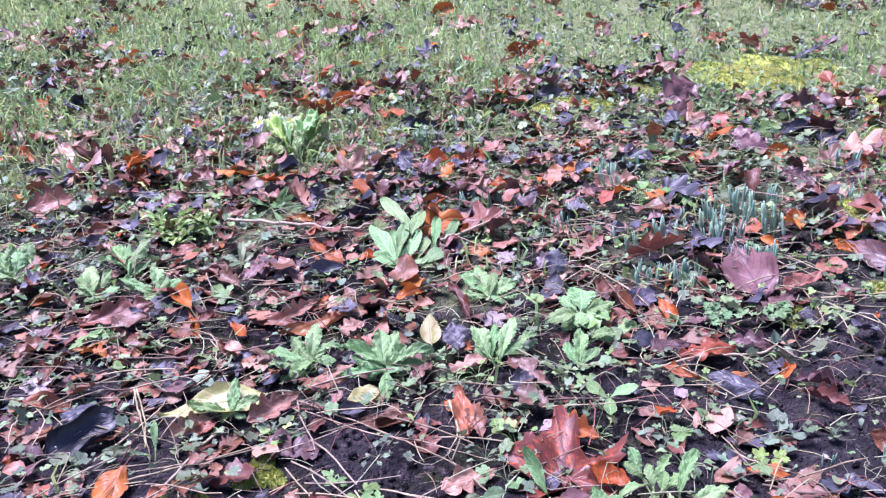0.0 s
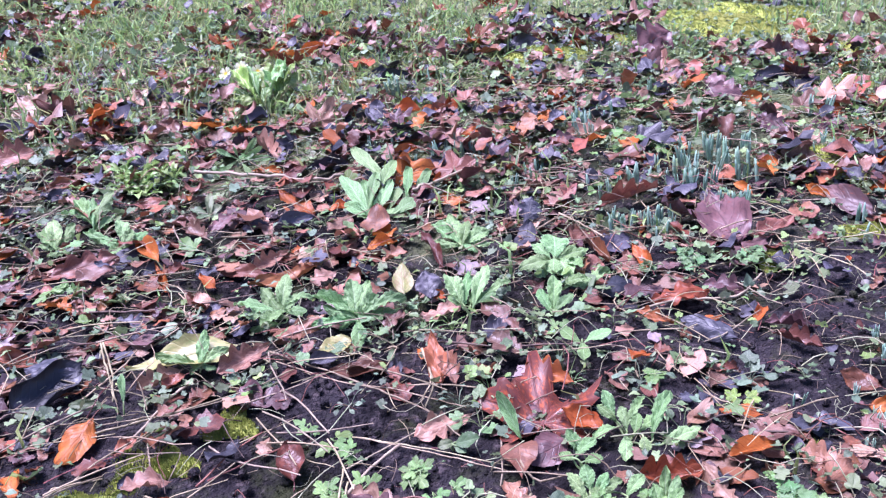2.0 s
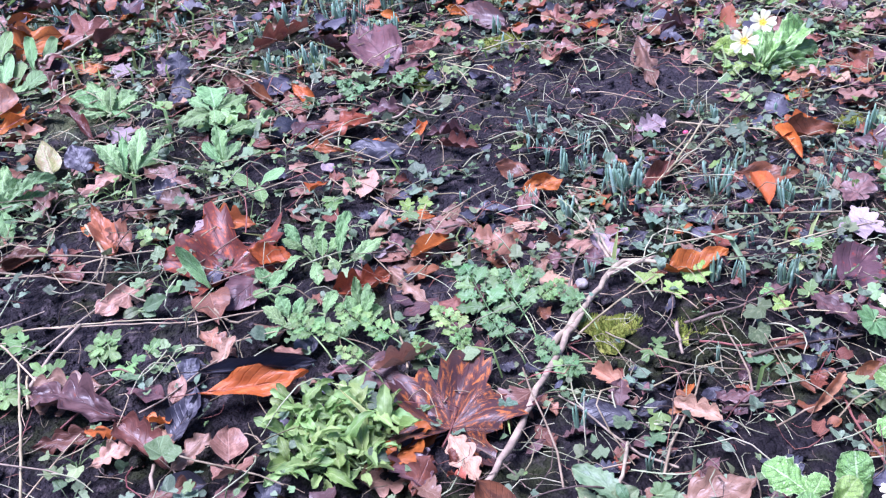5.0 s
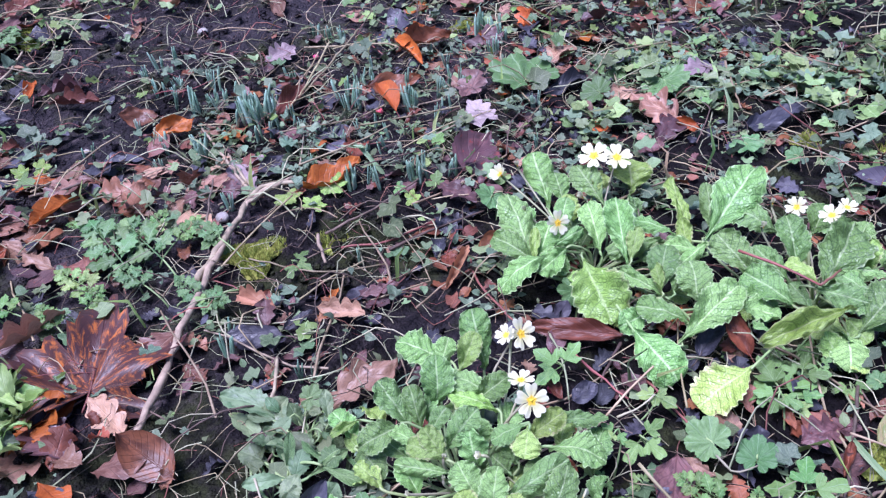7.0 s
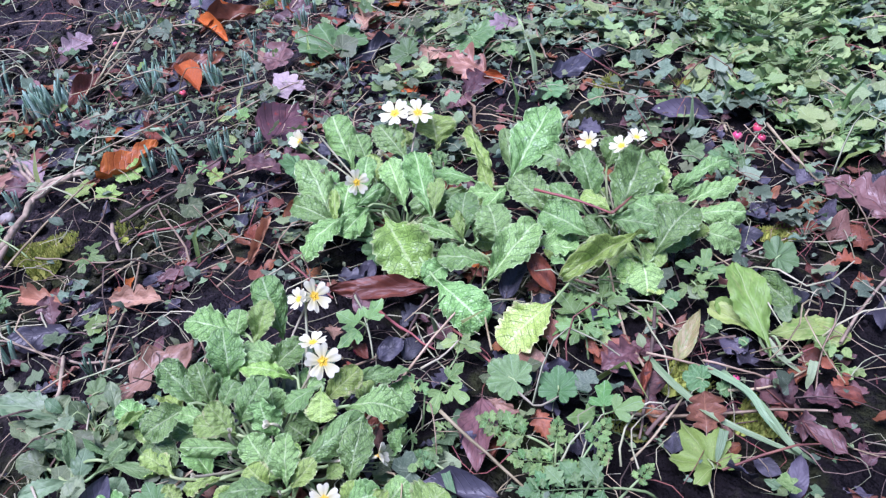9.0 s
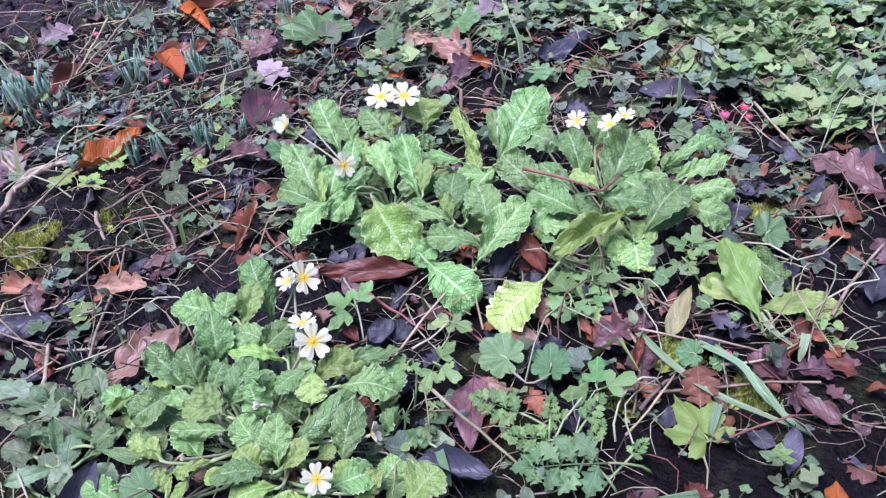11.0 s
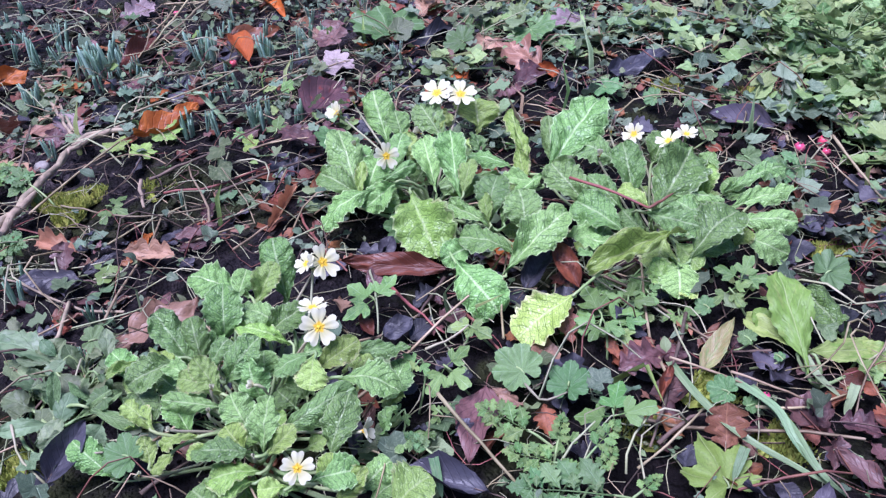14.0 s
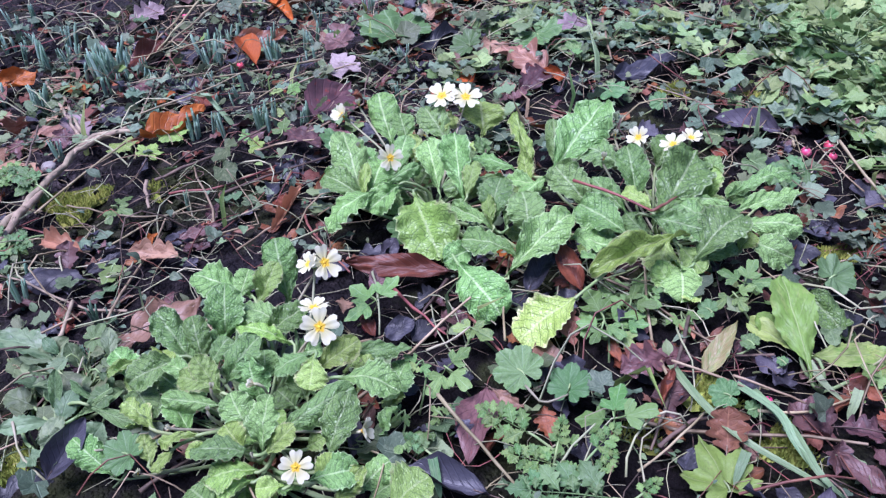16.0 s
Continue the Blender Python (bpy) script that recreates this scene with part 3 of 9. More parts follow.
LIVE = dict(curl=(-0.35, 0.1), cup=(0.05, 0.35), wave=(0.02, 0.05), twist=(-0.3, 0.3))
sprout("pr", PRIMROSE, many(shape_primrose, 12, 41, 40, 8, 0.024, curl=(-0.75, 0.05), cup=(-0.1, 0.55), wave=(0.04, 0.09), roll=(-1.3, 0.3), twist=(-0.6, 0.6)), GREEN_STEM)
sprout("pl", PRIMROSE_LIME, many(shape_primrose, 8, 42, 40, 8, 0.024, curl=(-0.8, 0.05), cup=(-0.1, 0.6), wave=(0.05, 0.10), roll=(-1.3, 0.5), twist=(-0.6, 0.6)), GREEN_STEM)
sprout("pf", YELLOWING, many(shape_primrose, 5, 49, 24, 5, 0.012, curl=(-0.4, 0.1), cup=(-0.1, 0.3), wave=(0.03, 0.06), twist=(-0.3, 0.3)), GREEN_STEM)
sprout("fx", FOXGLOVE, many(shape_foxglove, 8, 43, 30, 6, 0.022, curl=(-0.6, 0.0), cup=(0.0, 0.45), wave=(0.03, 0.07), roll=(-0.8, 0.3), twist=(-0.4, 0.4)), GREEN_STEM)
sprout("sp", FOXGLOVE, many(shape_spoon, 5, 44, 16, 4, 0.0, **LIVE), GREEN_STEM)
sprout("cl", CLUMP, many(shape_foxglove, 8, 45, 14, 3, 0.0, curl=(-0.9, -0.2), cup=(0.0, 0.5), wave=(0.03, 0.08), twist=(-0.7, 0.7)), GREEN_STEM)
sprout("ov", WEED, many(shape_ovate, 5, 46, 10, 3, 0.0, **LIVE), GREEN_STEM)
sprout("og", BUSHY, [palmate(s + 69, 5, 120, 0.16, 0.05, 20, 2, 0.12, 0.06, 1, 2.4) for s in range(5)], GREEN_STEM)
sprout("gw", WEED, many(shape_foxglove, 5, 47, 20, 4, 0.012, **LIVE), GREEN_STEM)
sprout("p3", HERB, [palmate(s, 3, 70, 0.4, 0.07, 44, 4, 0.1, 0.05, 1, 1.6) for s in range(4)], GREEN_STEM)
sprout("p5", HERB, [trifoliate(s + 9) for s in range(5)], GREEN_STEM)
sprout("p7", HERB_BLUE, [palmate(s + 19, 7, 140, 0.17, 0.025, 84, 5, 0.15, 0.05, 1, 2.6) for s in range(4)], GREEN_STEM)
sprout("g5", HERB, [trifoliate(s + 29) for s in range(5)], GREEN_STEM)
sprout("m5", YELLOWING, [palmate(s + 49, 5, 105, 0.34, 0.05, 60, 5, 0.05, 0.08) for s in range(2)], GREEN_STEM)
sprout("l5", PRIMROSE_LIME, [palmate(s + 39, 5, 105, 0.3, 0.05, 60, 4, 0.1, 0.05) for s in range(2)], GREEN_STEM)
TICK = {}


def plant(name, label, category, x, y, group=""):
    ob = new(name)
    ob.empty_display_size = 0.02
    ob.location = (x, y, float(ground(x, y)))
    KEEP.append((x, y, 0.02))
    return tagged(ob, label, category, group)


def stem(owner, name, a, b, lead, r0, r1, mat, n=7):
    """A bent stalk from a to b (both from the crown), which leaves b against the way lead."""
    a, b, lead = np.array(a, float), np.array(b, float), np.array(lead, float)
    d = np.linalg.norm(b - a)
    if d < 0.004:
        return
    pts = bend([a, a * 0.5 + (b - lead * d * 0.35) * 0.5 + np.array((0, 0, 0.06 * d)), b - lead * 0.002, b + lead * 0.006], n)
    part(name, tube_mesh(name, pts, np.linspace(r0, r1, n), mat, 6), owner)


def grow(owner, key, x, y, z, az, el, rl, size, wide=1.0, thick=0.0016):
    """A leaf of a plant: its blade starts at x, y and z metres over the soil."""
    s = SPROUT[key]
    n = TICK[key] = TICK.get(key, -1) + 1
    c = owner.location
    at = np.array((x - c[0], y - c[1], float(ground(x, y)) + z - c[2]))
    m = pose(*at, rl, -el, az)
    part("leaf", s["meshes"][n % len(s["meshes"])], owner, "", m @ Matrix.Diagonal((size, size * wide, size, 1)))
    stem(owner, "leaf_stalk", (0, 0, -0.003), at, m.col[0].xyz, thick, thick * 0.75, s["stem"])


def petal_shape():
    u, v = np.meshgrid(np.linspace(0, 1, 9), np.linspace(-1, 1, 9), indexing="ij")
    w = 0.09 + 0.29 * np.sin(np.clip(u * 1.1, 0, 1) * np.pi * 0.56) ** 1.4
    w = w * np.where(u > 0.95, 0.72, 1)
    x = 0.06 + 0.94 * u * (1 - 0.13 * np.exp(-(v / 0.32) ** 2) * u ** 4)
    z = 0.10 * u ** 2 - 0.05 * v * v * u + 0.02 * np.sin(6 * v)
    i = np.arange(81).reshape(9, 9)
    f = np.stack([i[:-1, :-1], i[1:, :-1], i[1:, 1:], i[:-1, 1:]], -1).reshape(-1, 4)
    return np.stack([x, v * w, z], -1).reshape(-1, 3), f, np.stack([u, v * 0.5 + 0.5], -1).reshape(-1, 2)


PETAL_MESH = mesh_of("petal", *petal_shape()[:2], [PETAL], petal_shape()[2])
EYE_MESH = tube_mesh("flower", [(0, 0, -0.62), (0, 0, -0.2), (0, 0, 0.0), (0, 0, 0.03)], [0.07, 0.08, 0.10, 0.12], EYE, 8)


CALYX_MESH = tube_mesh("calyx", [(0, 0, -0.98), (0, 0, -0.85), (0, 0, -0.5), (0, 0, -0.28), (0, 0, -0.16)], [0.05, 0.11, 0.14, 0.14, 0.12], GREEN_STEM, 8)


def flower(owner, x, y, z, az, el, size, spread=0.0):
    """A five-petalled flower that faces the way az, el; spread lifts the petals towards a closed cup."""
    c = owner.location
    at = np.array((x - c[0], y - c[1], float(ground(x, y)) + z - c[2]))
    m = pose(*at, 0, 90 - el, az) @ Matrix.Scale(size / 2, 4)
    f = part("flower", EYE_MESH, owner, "golden-yellow flower eye", m)
    part("calyx", CALYX_MESH, f, "pale green ribbed calyx")
    for k in range(5):
        part("petal", PETAL_MESH, f, "pale cream notched petal", pose(0, 0, 0.02, 0, -spread, 72 * k + 20))
    way = m.to_3x3() @ Vector((0, 0, 1))
    stem(owner, "flower_stalk", (0, 0, 0), at - np.array(way.normalized()) * 0.3 * size, way.normalized(), 0.0012, 0.0011, TENDRIL)


def rosette(owner, key, n, l0, l1, e0, e1, seed, lift=0.006, wide=1.0):
    """Leaves all round the crown, the inner ones steeper and shorter."""
    rng = random.Random(seed)
    c = owner.location
    for i in range(n):
        f = i / max(1, n - 1)
        az = i * 137.5 + rng.uniform(-18, 18)
        el = e0 + (e1 - e0) * f + rng.uniform(-7, 7)
        size = (l1 + (l0 - l1) * f) * rng.uniform(0.85, 1.15)
        r = 0.012 * (1 - f) + 0.003
        x, y = c[0] + r * math.cos(radians(az)), c[1] + r * math.sin(radians(az))
        grow(owner, key, x, y, lift + 0.01 * f, az, el, rng.uniform(-15, 15), size, wide)


SHOOTS = []
for i in range(6):
    rng = random.Random(i + 500)
    lean, pieces = rng.uniform(-0.12, 0.12), []
    for side in (-1, 1):
        h = rng.uniform(0.8, 1.05)
        pts = bend([(0, 0, -0.06), (0.05 * side, lean * 0.5, 0.45 * h), ((0.05 + rng.uniform(0, 0.06)) * side, lean, h)], 6)
        co, f, uv = tube(pts, [0.05, 0.075, 0.08, 0.078, 0.068, 0.03], 6)
        co[:, 0] = (co[:, 0] - 0.05 * side) * 0.6 + 0.055 * side
        pieces.append((co, fix_quads(f), uv))
    co = np.concatenate([p[0] for p in pieces])
    f = np.concatenate([pieces[0][1], pieces[1][1] + len(pieces[0][0])])
    SHOOTS.append(mesh_of("shoot", co, f, [SHOOT], np.concatenate([p[2] for p in pieces])))


def snowdrops(x, y, n, spread, tall, seed):
    """A clump of young blunt snowdrop shoots."""
    rng = random.Random(seed)
    ob = plant("snowdrop_clump", "clump of short blue-green snowdrop shoots in soil", "snowdrop", x, y, "snowdrop clumps")
    c = ob.location
    for i in range(n):
        px, py = x + rng.gauss(0, spread), y + rng.gauss(0, spread)
        s = tall * rng.uniform(0.7, 1.15)
        m = pose(px - c[0], py - c[1], float(ground(px, py)) - c[2] - 0.002, rng.uniform(-12, 12), rng.uniform(-12, 12), rng.uniform(0, 360))
        part("shoot", SHOOTS[rng.randrange(6)], ob, "", m @ Matrix.Diagonal((s * rng.uniform(0.7, 0.95), s * 0.8, s, 1)))


def shape_cut(u, k=0.0):
    return 0.34 * np.sin(np.pi * np.clip(u + 0.02, 0, 1) ** 0.7) ** 0.9 * (0.42 + 0.62 * np.abs(np.sin(np.pi * (4.2 * u + 0.15 + 0.03 * k)))) + 0.012


def frond_mesh(seed, mat):
    """A feathery leaf: a thin rib with pairs of deeply cut leaflets and one at the tip."""
    rng = np.random.RandomState(seed)
    rib, f, uv = tube(bend([(0, 0, 0), (0.5, 0, 0.06), (1, 0, -0.02)], 6), np.linspace(0.012, 0.004, 6), 4)
    cos, fs, uvs, base = [rib], [fix_quads(f)], [uv], len(rib)
    for u, size in ((0.16, 0.42), (0.38, 0.40), (0.58, 0.33), (0.75, 0.26), (0.86, 0.2)):
        for side in (-1, 1):
            for off, k in ((0.0, size), (0.07, 0.5 * size)):
                co, f, uv = blade(shape_cut, rng.randint(999), 16, 2, curl=rng.uniform(-0.5, 0.1), cup=rng.uniform(0, 0.3), wave=0.06, slant=0.2)
                a = radians(side * (58 + 30 * (off > 0) + rng.uniform(-10, 10)))
                x, y = co[:, 0] * k, co[:, 1] * k
                cos.append(np.stack([u + off + x * math.cos(a) - y * math.sin(a), x * math.sin(a) + y * math.cos(a), co[:, 2] * k + 0.04 + 0.02 * rng.randn()], 1))
                fs.append(f + base), uvs.append(uv)
                base += len(co)
    co, f, uv = blade(shape_cut, rng.randint(999), 16, 2, curl=-0.3, cup=0.2, wave=0.05, slant=0.2)
    cos.append(co * 0.3 + (0.82, 0, 0.02)), fs.append(f + base), uvs.append(uv)
    return mesh_of("frond", np.concatenate(cos), np.concatenate(fs), [mat], np.concatenate(uvs))


for i in range(4):
    SPROUT.setdefault("fr", dict(meshes=[], stem=GREEN_STEM))["meshes"].append(frond_mesh(i, HERB))
    SPROUT.setdefault("fb", dict(meshes=[], stem=GREEN_STEM))["meshes"].append(frond_mesh(i + 7, HERB_BLUE))
    SPROUT.setdefault("fl", dict(meshes=[], stem=GREEN_STEM))["meshes"].append(frond_mesh(i + 13, CLUMP))


def twig(name, label, mat, r0, r1, *points, lift=0.004, sides=6, category="twig", rough=0.15):
    """A stick or stalk over the soil through points x, y, h."""
    rng = np.random.RandomState(int(abs(points[0][0]) * 1e4) % 9999)
    p = np.array([(x, y, float(ground(x, y)) + h + r0 * 0.6 + lift) for x, y, h in points])
    n = max(6, min(28, int(np.linalg.norm(np.diff(p, axis=0), axis=1).sum() / 0.012)))
    q = bend(p, n)
    q[1:-1] += rng.randn(n - 2, 3) * (r0 * 0.35)
    r = np.linspace(r0, r1, n) * (1 + rough * rng.randn(n).clip(-1, 1))
    o = q[0].copy()
    ob = new(name, tube_mesh(name, q - o, r, mat, sides))
    ob.location = o
    return tagged(ob, label, category, "fallen twigs and stalks")


def pale_straw(*p):
    twig("straw", "pale dry straw stalk lying over the litter", STRAW, 0.0011, 0.0008, *p, category="straw")


def thick_straw(*p):
    twig("straw", "thick bleached dead stem on the litter", STRAW, 0.0018, 0.0012, *p, category="straw")


def brown_twig(*p):
    twig("twig", "thin dark brown fallen twig", TWIG, 0.0019, 0.0011, *p)


def red_twig(*p):
    twig("twig", "thin reddish-brown stem lying on the soil", RED_STEM, 0.0016, 0.0010, *p)


def tendril(*p):
    twig("pale_stem", "thin pale green creeping stem", TENDRIL, 0.0011, 0.0008, *p, category="stem")


def stick(*p):
    twig("stick", "pale bare stick lying across the litter", TWIG_PALE, 0.0042, 0.0030, *p, category="stick", sides=8)


def branch(*p):
    twig("branch", "pale brown forked dead branch on the soil", TWIG_PALE, 0.0042, 0.0032, *p, category="branch", sides=8)


def bits(*p):
    twig("twig", "short broken pale twig stub", TWIG_PALE, 0.0024, 0.002, *p)


def blade_long(*p):
    """A long limp grass blade."""
    q = np.array([(x, y, float(ground(x, y)) + h) for x, y, h in p])
    q = bend(q, 16)
    o = q[0].copy()
    q = q - o
    t = np.gradient(q, axis=0)
    s = np.cross(t, (0, 0, 1))
    s /= np.linalg.norm(s, axis=1)[:, None] + 1e-9
    w = 0.0035 * np.sqrt(np.clip(1 - np.linspace(0, 1, 16) ** 2.5, 0.02, 1))[:, None]
    co = np.concatenate([q - s * w + (0, 0, 0.001), q, q + s * w + (0, 0, 0.001)])
    i = np.arange(15)
    f = np.concatenate([np.stack([i, i + 1, i + 17, i + 16], 1), np.stack([i + 16, i + 17, i + 33, i + 32], 1)])
    u = np.tile(np.linspace(0, 1, 16), 3)
    v = np.repeat([0.0, 0.5, 1.0], 16)
    ob = new("grass_leaf", mesh_of("grass_leaf", co, f, [GRASS_PALE], np.stack([u, v], 1)))
    ob.location = o
    tagged(ob, "long limp grey-green grass leaf lying over the litter", "grass", "long grass leaves")


GRASS_PALE = leaf_material("grass_pale", (0.17, 0.27, 0.12), (0.27, 0.37, 0.18), (0.26, 0.34, 0.2), lats=1, width=0.2, veins=0.4, lateral=0.0, vary=0.15, through=0.2)


def blob(co_r, squash, seed, sub=2):
    bm = bmesh.new()
    bmesh.ops.create_icosphere(bm, subdivisions=sub, radius=co_r)
    for v in bm.verts:
        v.co *= 1 + 0.14 * noise.noise(v.co / co_r * 1.4 + Vector((seed, 0, 0)))
        v.co.z *= squash
    me = bpy.data.meshes.new("blob")
    bm.to_mesh(me)
    bm.free()
    me.polygons.foreach_set("use_smooth", np.full(len(me.polygons), True))
    return me


def berry(x, y, h, r):
    me = blob(r, 0.95, 3)
    me.materials.append(BERRY)
    ob = new("berry", me)
    ob.location = (x, y, float(ground(x, y)) + h)
    KEEP.append((x, y, 0.035))
    tagged(ob, "small shiny pink berry on the litter", "berry", "pink berries")
    part("calyx", tube_mesh("calyx", [(0, 0, r * 0.85), (0, 0, r * 1.05), (0, 0, r * 1.3)], [r * 0.35, r * 0.22, r * 0.1], TWIG, 6), ob)


def stone(x, y, r, seed):
    me = blob(r, 0.7, seed)
    me.materials.append(STONE)
    ob = new("stone", me)
    ob.location = (x, y, float(ground(x, y)) + r * 0.4)
    tagged(ob, "small pale rounded stone on bare soil", "stone", "pale stones")


def moss(x, y, r, tall, seed, n):
    """A cushion of short pointed moss shoots."""
    rng = np.random.RandomState(seed)
    a, d = rng.uniform(0, 6.3, n), r * np.sqrt(rng.uniform(0, 1, n))
    lump = 1 + 0.35 * np.sin(a * 3 + seed) * (d / r)
    dx, dy = d * np.cos(a) * lump, d * np.sin(a) * lump
    top = tall * np.sqrt(np.clip(1 - (d / r) ** 2, 0.02, 1))
    z = np.array([float(ground(x + p, y + q)) for p, q in zip(dx, dy)]) - float(ground(x, y))
    cos, fs = [], []
    for i in range(n):
        s = rng.uniform(0.0008, 0.0016)
        way = np.array((dx[i] / r * 0.6, dy[i] / r * 0.6, 1.0)) + rng.randn(3) * 0.6
        tip = np.array((dx[i], dy[i], z[i] + top[i])) + way / np.linalg.norm(way) * rng.uniform(0.0012, 0.003)
        b = np.array((dx[i], dy[i], z[i] + top[i] - 0.003))
        k = len(cos)
        t = rng.uniform(0, 6.3)
        for j in range(3):
            cos.append(b + s * np.array((math.cos(t + 2.1 * j), math.sin(t + 2.1 * j), 0)))
        cos.append(tip)
        fs += [(k, k + 1, k + 3), (k + 1, k + 2, k + 3), (k + 2, k, k + 3)]
    g = np.linspace(0, 1, 5)
    k = len(cos)
    for j in range(5):
        for i in range(14):
            t = i * math.pi / 7
            rr = r * g[j] * (1 + 0.35 * math.sin(t * 3 + seed) * g[j])
            px, py = rr * math.cos(t), rr * math.sin(t)
            cos.append((px, py, float(ground(x + px, y + py)) - float(ground(x, y)) + tall * math.sqrt(max(0, 1 - g[j] ** 2)) - 0.004))
    for j in range(4):
        for i in range(14):
            p, q = k + j * 14 + i, k + j * 14 + (i + 1) % 14
            fs += [(p, p + 14, q + 14), (p, q + 14, q)]
    ob = new("moss_cushion", mesh_of("moss_cushion", np.array(cos), np.array(fs), [MOSS], smooth=False))
    ob.location = (x, y, float(ground(x, y)))
    KEEP.append((x, y, r * 0.9))
    tagged(ob, "soft yellow-green cushion of moss on soil", "moss", "moss cushions")


def carpet_leaves(owner, key, r, n, l0, l1, tall, seed, squash=1.0, turn=0.0):
    """Leaves of a bushy low plant at all heights over a patch round its crown."""
    rng = random.Random(seed)
    c = owner.location
    for i in range(n):
        a, d = rng.uniform(0, 6.28), r * math.sqrt(rng.random())
        px, py = d * math.cos(a), d * math.sin(a) * squash
        x = c[0] + px * math.cos(turn) - py * math.sin(turn)
        y = c[1] + px * math.sin(turn) + py * math.cos(turn)
        z = tall * rng.uniform(0.25, 1) * (1.05 - 0.6 * (d / r) ** 2)
        grow(owner, key, x, y, z, math.degrees(a) + rng.gauss(0, 60), rng.gauss(12, 25), rng.uniform(-35, 35), rng.uniform(l0, l1), rng.uniform(0.8, 1.2) * (0.55 if key == "cl" else 1), 0.0009)


def tuft(owner, key, r, crowns, n, l0, l1, seed):
    """Narrow leaves that arch out of several crowns close together."""
    rng = random.Random(seed)
    c = owner.location
    for k in range(crowns):
        a, d = k * 2.4, r * math.sqrt(k / crowns)
        x, y = c[0] + d * math.cos(a), c[1] + d * math.sin(a)
        for i in range(n):
            az = i * 137.5 + rng.uniform(-30, 30)
            grow(owner, key, x + 0.004 * math.cos(radians(az)), y + 0.004 * math.sin(radians(az)), rng.uniform(0.006, 0.02), az, rng.uniform(4, 45), rng.uniform(-25, 25), rng.uniform(l0, l1), rng.uniform(0.4, 0.62), 0.0009)


def herb(key, x, y, z, az, el, rl, size):
    """One lobed leaf on a thin stalk that rises from the soil."""
    a = radians(az)
    ob = plant("buttercup" if key in ("p5", "g5", "p3") else "geranium", {"p7": "round scalloped dark green geranium leaf with water drops", "l5": "small yellow-green lobed ivy leaf", "m5": "broad lobed olive-green leaf among grass",
               "p3": "small blue-green three-lobed leaf"}.get(key, "lobed green leaf on a thin pale stalk"), "weed", x + 0.02 * math.cos(a + 0.6), y + 0.02 * math.sin(a + 0.6), "lobed leaves")
    grow(ob, key, x, y, z, az, el, rl, size, 1.0, 0.001)


def parsley(key, x, y, z, az, el, rl, size):
    a = radians(az)
    ob = plant("cow_parsley", "feathery finely cut green cow parsley leaf", "cow parsley", x - 0.03 * math.cos(a), y - 0.03 * math.sin(a), "cow parsley leaves")
    grow(ob, key, x, y, z, az, el, rl, size, 1.0, 0.0012)
    ob.children[0].name = "frond"

# ---- fallen leaves that stand out ----
lay("dk", -1.078, 2.497, 0.023, -11, -23, 23, 0.100)
lay("okp", -1.600, 2.288, 0.018, 22, -13, 37, 0.098)
lay("be", -1.452, 2.150, 0.037, -5, -33, 10, 0.092)
lay("okp", -1.354, 2.222, 0.035, -31, -24, 21, 0.156)
lay("be", -1.198, 2.274, 0.009, 10, -16, 17, 0.060)
lay("okp", -0.902, 2.229, 0.045, -72, -51, -12, 0.069)
lay("okp", -0.869, 2.119, 0.026, 2, -28, 39, 0.077)
lay("dk", -0.798, 2.242, 0.034, -26, -37, 8, 0.078)
lay("be", -0.880, 2.233, -0.002, 54, 19, 53, 0.062)
lay("dk", -0.670, 2.206, -0.002, 48, 15, 46, 0.087)
lay("dk", -1.321, 2.014, 0.019, 18, -14, 11, 0.111)
lay("oak", -1.172, 1.809, 0.020, 41, 1, 48, 0.120)
lay("dk", -0.968, 1.578, -0.001, 59, 21, 46, 0.060)
lay("bel", -0.895, 1.429, 0.001, 50, 9, 67, 0.064)
lay("dk", -0.422, 2.614, 0.004, 27, 8, 49, 0.081)
lay("be", -0.373, 2.360, 0.015, -9, -18, 9, 0.091)
lay("be", -0.278, 2.305, 0.012, 18, 0, 30, 0.097)
lay("be", -0.202, 2.335, 0.019, -16, -25, 15, 0.075)
lay("be", -0.119, 2.383, 0.040, -77, -43, -9, 0.074)
lay("okp", -0.115, 2.485, 0.024, -25, -23, 6, 0.112)
lay("dk", -0.065, 2.377, 0.003, 21, 5, 21, 0.071)
lay("okp", 0.155, 2.727, 0.036, -38, -33, 21, 0.097)
lay("dk", 0.244, 2.724, 0.001, 18, 10, 51, 0.097)
lay("puo", 0.579, 2.609, 0.020, -17, -12, 19, 0.123, 1.3)
lay("be", 0.672, 2.549, -0.002, 20, 16, 55, 0.080)
lay("dk", 0.734, 2.758, 0.001, 9, 3, 27, 0.121)
lay("puo", 0.696, 2.413, 0.026, -36, -24, 23, 0.106)
lay("be", 0.881, 2.550, 0.012, -25, -14, 32, 0.085)
lay("okp", 0.278, 2.288, 0.014, -17, -21, 29, 0.055)
lay("dk", -0.879, 1.331, 0.003, 52, 4, 20, 0.055)
lay("dk", -0.728, 1.222, 0.009, 37, -4, 32, 0.068)
lay("brl", -0.683, 1.126, 0.027, 23, -23, 32, 0.090)
lay("dkc", -0.573, 1.028, 0.008, 59, 12, 43, 0.128, 1.5)
lay("okl", -0.634, 1.059, 0.001, 61, 18, 66, 0.056)
lay("be", -0.638, 1.015, 0.004, 44, -1, 54, 0.033)
lay("be", -0.394, 3.099, -0.002, 39, 33, 47, 0.061)
lay("puo", 0.389, 2.970, -0.002, 22, 21, 49, 0.158, 1.3)
lay("okp", -0.548, 2.670, 0.015, -101, -21, -19, 0.068)
